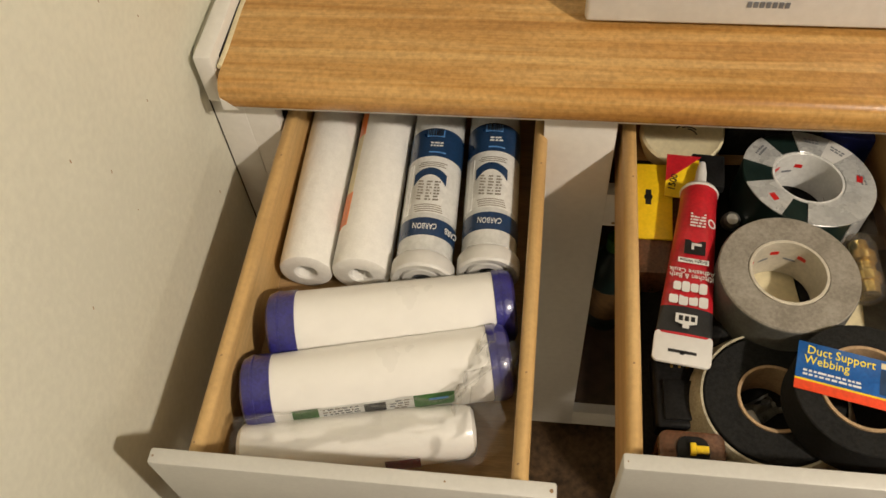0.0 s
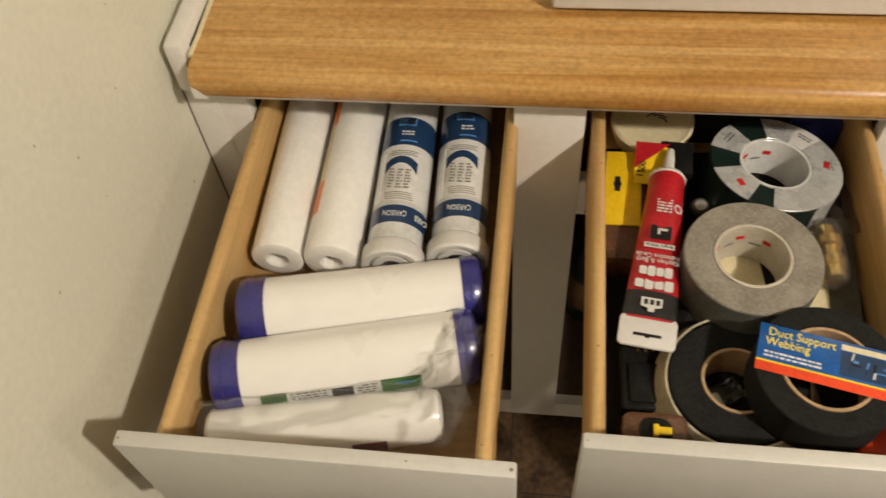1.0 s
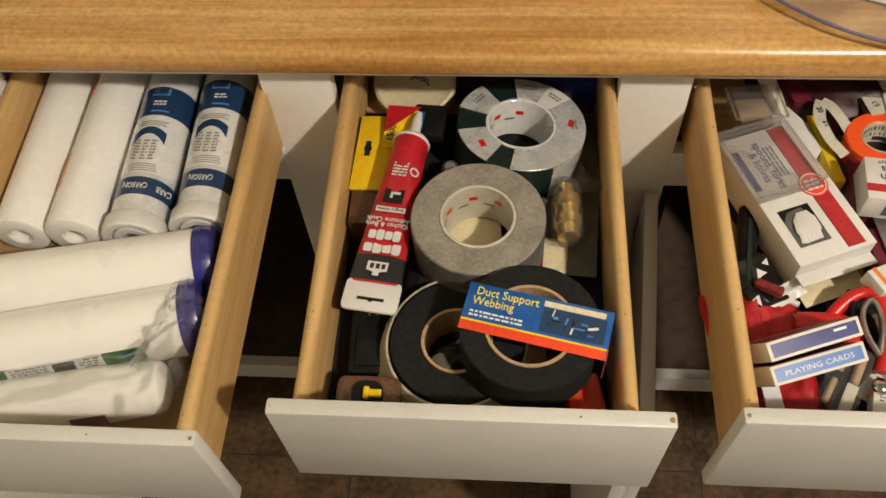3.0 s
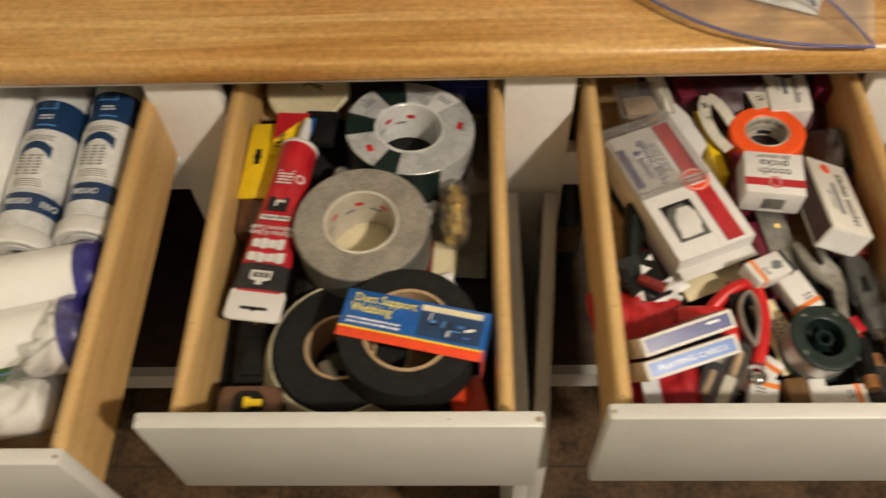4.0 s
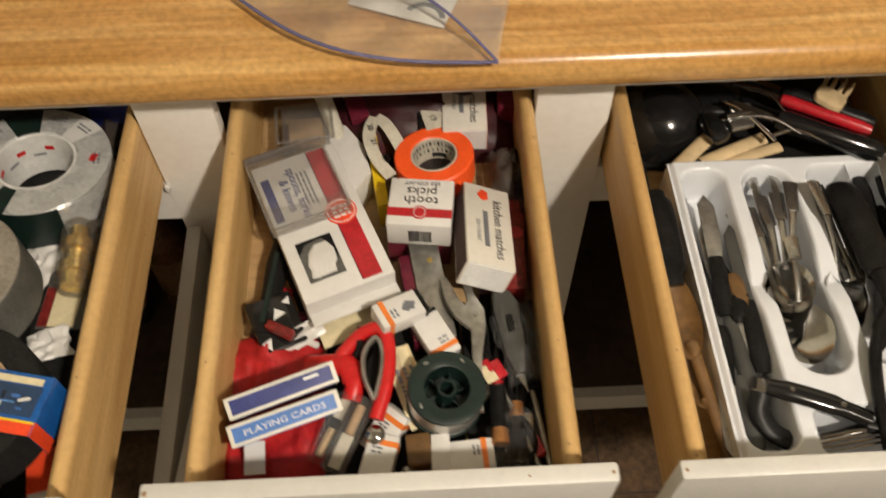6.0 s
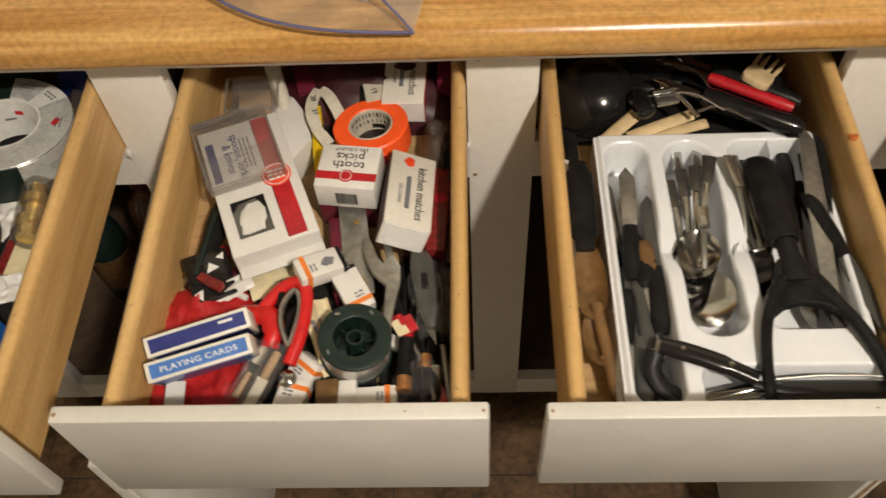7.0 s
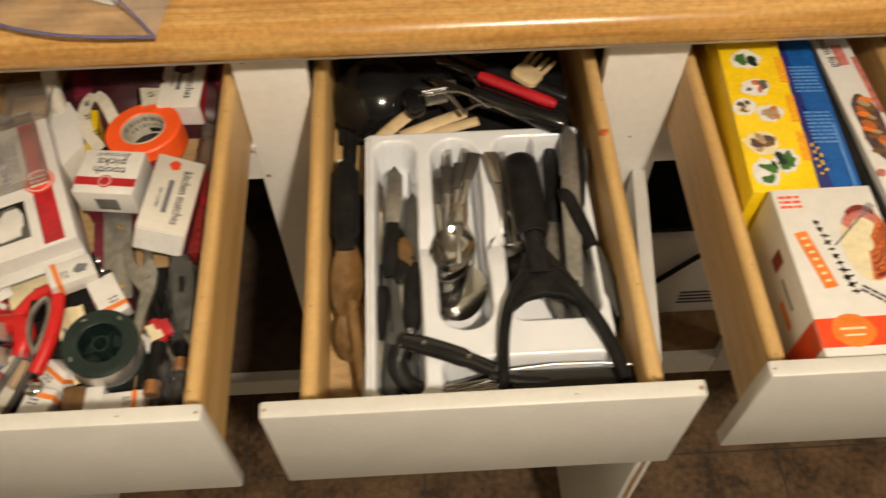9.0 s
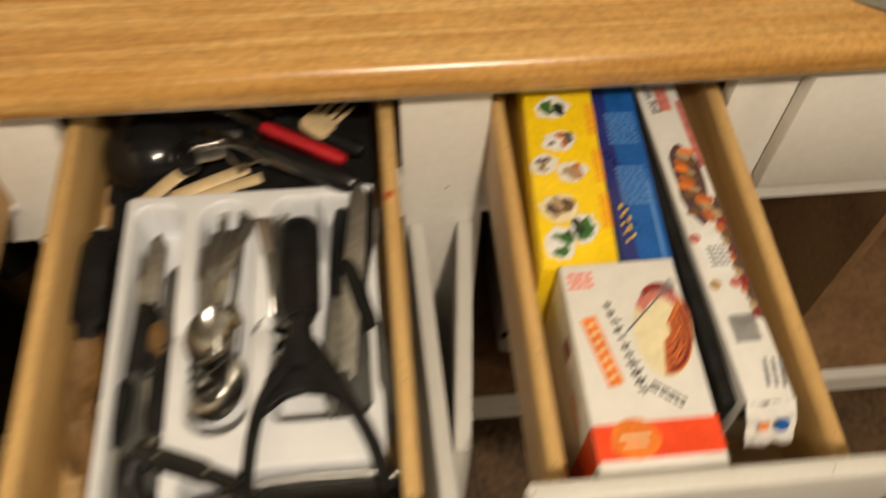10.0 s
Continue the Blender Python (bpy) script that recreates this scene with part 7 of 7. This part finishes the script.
part("box", bm_box(-0.0435, 0.0435, -0.0830, 0.0830, -0.024, 0.087, 0.0012), WHITE, hb)
part("side_band", bm_box(-0.0439, -0.0435, -0.0690, -0.0440, -0.022, 0.085), HOTRED, hb, "bright red printed side band")
part("side_print", bm_box(-0.0438, -0.0435, 0.020, 0.034, 0.050, 0.070), WINE, hb)
part("side_print", bm_box(-0.0438, -0.0435, -0.030, -0.004, 0.040, 0.048), ORANGE, hb)
part("side_print", bm_box(-0.0438, -0.0435, -0.020, 0.010, 0.056, 0.060), INK, hb)
part("red_band", bm_box(-0.0437, 0.0437, -0.0690, -0.0440, 0.087, 0.0875), HOTRED, hb, "bright red printed band")
emb = part("emblem", bm_plate([(0.017 * (1 + 0.06 * math.cos(k * 2.1)) * math.cos(k * 0.393), 0.0145 * math.sin(k * 0.393)) for k in range(16)], 0.0875, 0.0880), ORANGE, hb, "orange scalloped emblem", at=pose(-0.016, -0.0555, 0))
part("emblem_line", bm_join(bm_box(-0.010, 0.010, 0.0005, 0.0025, 0.088, 0.0883), bm_box(-0.008, 0.008, -0.005, -0.0035, 0.088, 0.0883)), CREAM, emb)
bar = part("orange_bar", bm_box(-0.0056, 0.0056, -0.0275, 0.0275, 0.087, 0.0874), ORANGE, hb, "orange printed bar", at=pose(-0.0252, 0.0108, 0, 0, 0, 11))
for k in range(7):
    part("bar_mark", bm_box(-0.0024, 0.0024, -0.0012, 0.0012, 0.0874, 0.0877), CREAM, bar, at=pose(0, -0.021 + 0.007 * k, 0))
srng = random.Random(31)
for k in range(11):
    y = 0.047 - 0.0068 * k
    x = -0.0140 + 0.00125 * k
    stroke = [bm_box(-0.0040 * srng.uniform(0.6, 1.1), 0.0045 * srng.uniform(0.5, 1.1), -0.0009, 0.0009, 0.087, 0.0873), bm_box(-0.0010 + srng.uniform(-0.002, 0.002), 0.0006, -0.0030, 0.0026, 0.087, 0.0873)]
    part("script_mark", bm_join(*stroke), BLACKINK, hb, at=pose(x, y, 0, 0, 0, srng.uniform(-14, 26)))
print_lines(3, 0.018, 0.005, HOTRED, hb, pose(-0.030, 0.074, 0.0870), 5)


def oval(w, h, a0, a1, n=16, inner=0.0):
    pts = [(w * math.cos(radians(a0 + (a1 - a0) * k / n)), h * math.sin(radians(a0 + (a1 - a0) * k / n))) for k in range(n + 1)]
    if inner:
        pts += [(x * inner, y * inner) for x, y in reversed(pts)]
    return pts


plate = part("plate_picture", bm_plate(oval(0.0215, 0.0370, 0, 345, 24), 0.087, 0.0873), CREAM, hb, "cream food picture", at=pose(0.0225, 0.0235, 0, 0, 0, -8))
part("rim_picture", bm_plate(oval(0.0215, 0.0370, 15, 150, 14, 0.70), 0.0873, 0.0876), PINK, plate, "pinkish meat picture")
part("rim_picture", bm_plate(oval(0.0225, 0.0390, 60, 128, 10, 0.86), 0.0876, 0.0878), WINE, plate, "dark meat edge picture")
part("filling_picture", bm_plate(oval(0.0208, 0.0355, -95, 50, 18, 0.22), 0.0873, 0.0877), CHIPRED, plate, "reddish brown food picture")
for k in range(4):
    part("filling_streak", bm_plate(oval(0.0195 - 0.004 * k, 0.0335 - 0.006 * k, -85, 40, 14, 0.90), 0.0877, 0.0879), WINE, plate)
for k in range(9):
    part("crumb_picture", bm_box(-0.0022, 0.0022, -0.0005, 0.0005, 0.0877, 0.0880), ORANGE, plate, at=pose(0.0060 + 0.0030 * (k % 3), -0.024 + 0.0052 * k, 0, 0, 0, 35 + 20 * (k % 2)))
fork_pic = [bm_box(-0.030, 0.014, -0.0007, 0.0007, 0.0877, 0.0880)] + [bm_box(0.014, 0.029, -0.0028 + 0.0018 * k, -0.0020 + 0.0018 * k, 0.0877, 0.0880) for k in range(4)]
part("fork_picture", bm_join(*fork_pic), INK, hb, "grey fork picture", at=pose(0.0170, 0.0430, 0, 0, 0, 42))
print_lines(2, 0.026, 0.004, BLACKINK, hb, pose(0.0150, -0.0240, 0.0870, 0, 0, -38), 15)
clearb = thing("plastic_bag", pose(1.2900, -0.335, 0.755, 0, 0, 0), "small crumpled clear bag by a drawer front", "bag")
part("film", bm_sheet(16, 14, lambda u, v: ((u - 0.5) * 0.060, (v - 0.5) * 0.045, 0.016 * math.sin(u * 3.1) + crumple(u, v, 0.014, 6, 3))), FILM, clearb)

# ---- on the counter ----
oven = thing("microwave_oven", pose(-0.004, -0.003, 0), "white microwave oven standing on the wood counter", "microwave")
part("body", bm_box(-0.036, 0.440, 0.075, 0.430, TOP + 0.010, TOP + 0.275, 0.008, 3), WHITE, oven)
front = part("front_panel", bm_box(-0.0385, 0.4425, 0.0640, 0.0745, TOP + 0.006, TOP + 0.278, 0.005, 3), WHITE, oven, "white front panel")
for k in range(7):
    part("brand_bar", bm_box(0.1150 + 0.0059 * k, 0.1192 + 0.0059 * k, 0.0632, 0.0639, TOP + 0.030, TOP + 0.0365), INK, front, "dark bar where a brand is printed")
part("door_window", bm_box(0.010, 0.300, 0.0630, 0.0639, TOP + 0.070, TOP + 0.250, 0.0003), BLACKGLOSS, front, "dark glass window")
for x in (0.0, 0.405):
    for y in (0.10, 0.40):
        part("foot", bm_rod(0.010, 0.0100, 0.001, 16), BLACK, oven, at=pose(x, y, TOP + 0.0003))

zb = thing("zip_bag", pose(0, 0, 0), "clear zip bag with a blue seal lying on the counter", "bag")
LT, RT = Vector((0.407, 0.046, TOP + 0.012)), Vector((0.632, -0.043, TOP + 0.004))


def zip_low(u):
    p = LT.lerp(RT, u)
    s = math.sin(u * math.pi)
    return Vector((p.x - 0.016 * s, p.y - 0.034 * s, p.z + 0.006 * s))


def zip_high(u):
    p = LT.lerp(RT, u)
    s = math.sin(u * math.pi)
    return Vector((p.x + 0.020 * s, p.y + 0.022 * s, p.z + 0.030 * s))


def sheet_of(edge, back, lift):
    def f(u, v):
        e = edge(u)
        far = Vector((0.450 + 0.235 * u, 0.265 - 0.05 * u, TOP + 0.004))
        p = e.lerp(far, v)
        return (p.x, p.y, max(TOP + 0.0012, p.z + lift * math.sin(v * math.pi) + (crumple(u, v, 0.006, 5, lift * 100) if 0 < v else 0)))
    return f


part("lower_film", bm_sheet(24, 20, sheet_of(zip_low, 0, 0.0)), BAGFILM, zb, "clear film")
part("upper_film", bm_sheet(24, 20, sheet_of(zip_high, 0, 0.012)), BAGFILM, zb, "clear film")
part("lower_seal", bm_sweep([zip_low(k / 20) for k in range(21)], 0.0018, 0.0014, 8), ZIP, zb, "blue zip seal")
part("upper_seal", bm_sweep([zip_high(k / 20) for k in range(21)], 0.0013, 0.0012, 8), ZIP, zb, "blue zip seal")
note = thing("paper_card", pose(0.5640, 0.0420, TOP + 0.006, 4, 0, -23), "white paper card with a grey arc in a bag", "card")
part("card", bm_box(-0.048, 0.040, -0.030, 0.055, 0, 0.0012), WHITE, note)
part("arc", bm_ring(0.014, 0.019, 0.0012, 0.0016, 0.0001, 14, 20, 140), INK, note, "grey printed arc", at=pose(0.020, -0.026, 0))
part("brown_corner", bm_box(-0.047, -0.026, 0.000, 0.026, 0.0012, 0.0016), CARD, note)
dish = thing("steel_spatula", pose(1.4420, 0.0080, TOP + 0.001, 0, 0, -35), "shiny steel spatula lying on the counter", "spatula")
part("blade", bm_plate(rounded(0.030, 0.016, 0.004), 0, 0.0015, 0.0004), STEEL, dish)
part("handle", bm_sweep([(0.014, 0, 0.001), (0.05, 0, 0.004), (0.13, 0, 0.004)], [0.004, 0.006, 0.007], [0.001, 0.003, 0.003], 12), BLACK, dish)

# ---- inside the lower cabinets ----
app = thing("toaster", pose(1.2980, 0.090, 0.1030, 0, 0, 0), "off-white toaster with vent slots in a lower cabinet", "appliance")
part("body", bm_box(-0.102, 0.102, 0.0, 0.210, 0, 0.250, 0.012, 3), WHITE, app)
# Black slab, slightly inset, over the whole top.
part("black_top", bm_box(-0.099, 0.099, 0.006, 0.207, 0.2502, 0.264, 0.006), BLACK, app, "black slab over the toaster's top")
for k in range(4):
    part("vent", bm_box(-0.010, 0.075, -0.0008, -0.0002, 0.042 + 0.011 * k, 0.047 + 0.011 * k), BLACKINK, app)
part("cord", bm_sweep(smooth_path([(-0.100, -0.008, 0.085), (-0.062, -0.010, 0.140), (-0.030, -0.010, 0.185), (0.000, -0.010, 0.225), (0.040, -0.004, 0.262)], 6), 0.0045), BLACK, app, "black power cord")


def bottle(x, y, r, h, mat, capmat, label):
    b = thing("bottle", pose(x, y, 0.1030), label, "bottle", "stored bottles")
    part("body", bm_lathe([(0, 0), (r * 0.9, 0), (r, 0.006), (r, h * 0.65), (r * 0.85, h * 0.76), (r * 0.36, h * 0.86), (r * 0.36, h * 0.9), (0, h * 0.9)], 28), mat, b)
    part("label", bm_ring(r, r + 0.0006, h * 0.18, h * 0.52, 0.0001, 28), WOODBROWN, b, "brown paper label")
    part("cap", bm_rod(r * 0.42, h * 0.12, 0.002, 20), capmat, b, at=pose(0, 0, h * 0.89))


bottle(0.050, 0.200, 0.036, 0.25, DARKGREEN, GREEN, "dark green bottle in a lower cabinet")
bottle(0.140, 0.240, 0.040, 0.28, BROWN, MAROON, "brown bottle with a maroon cap in a lower cabinet")
bottle(0.245, 0.210, 0.038, 0.24, MAROON, BROWN, "maroon bottle in a lower cabinet")
bottle(0.275, 0.320, 0.034, 0.30, BROWN, CREAM, "brown bottle deep in a lower cabinet")
bottle(0.430, 0.260, 0.035, 0.24, DARKGREEN, DEEPBLUE, "dark bottle beside a cabinet partition")
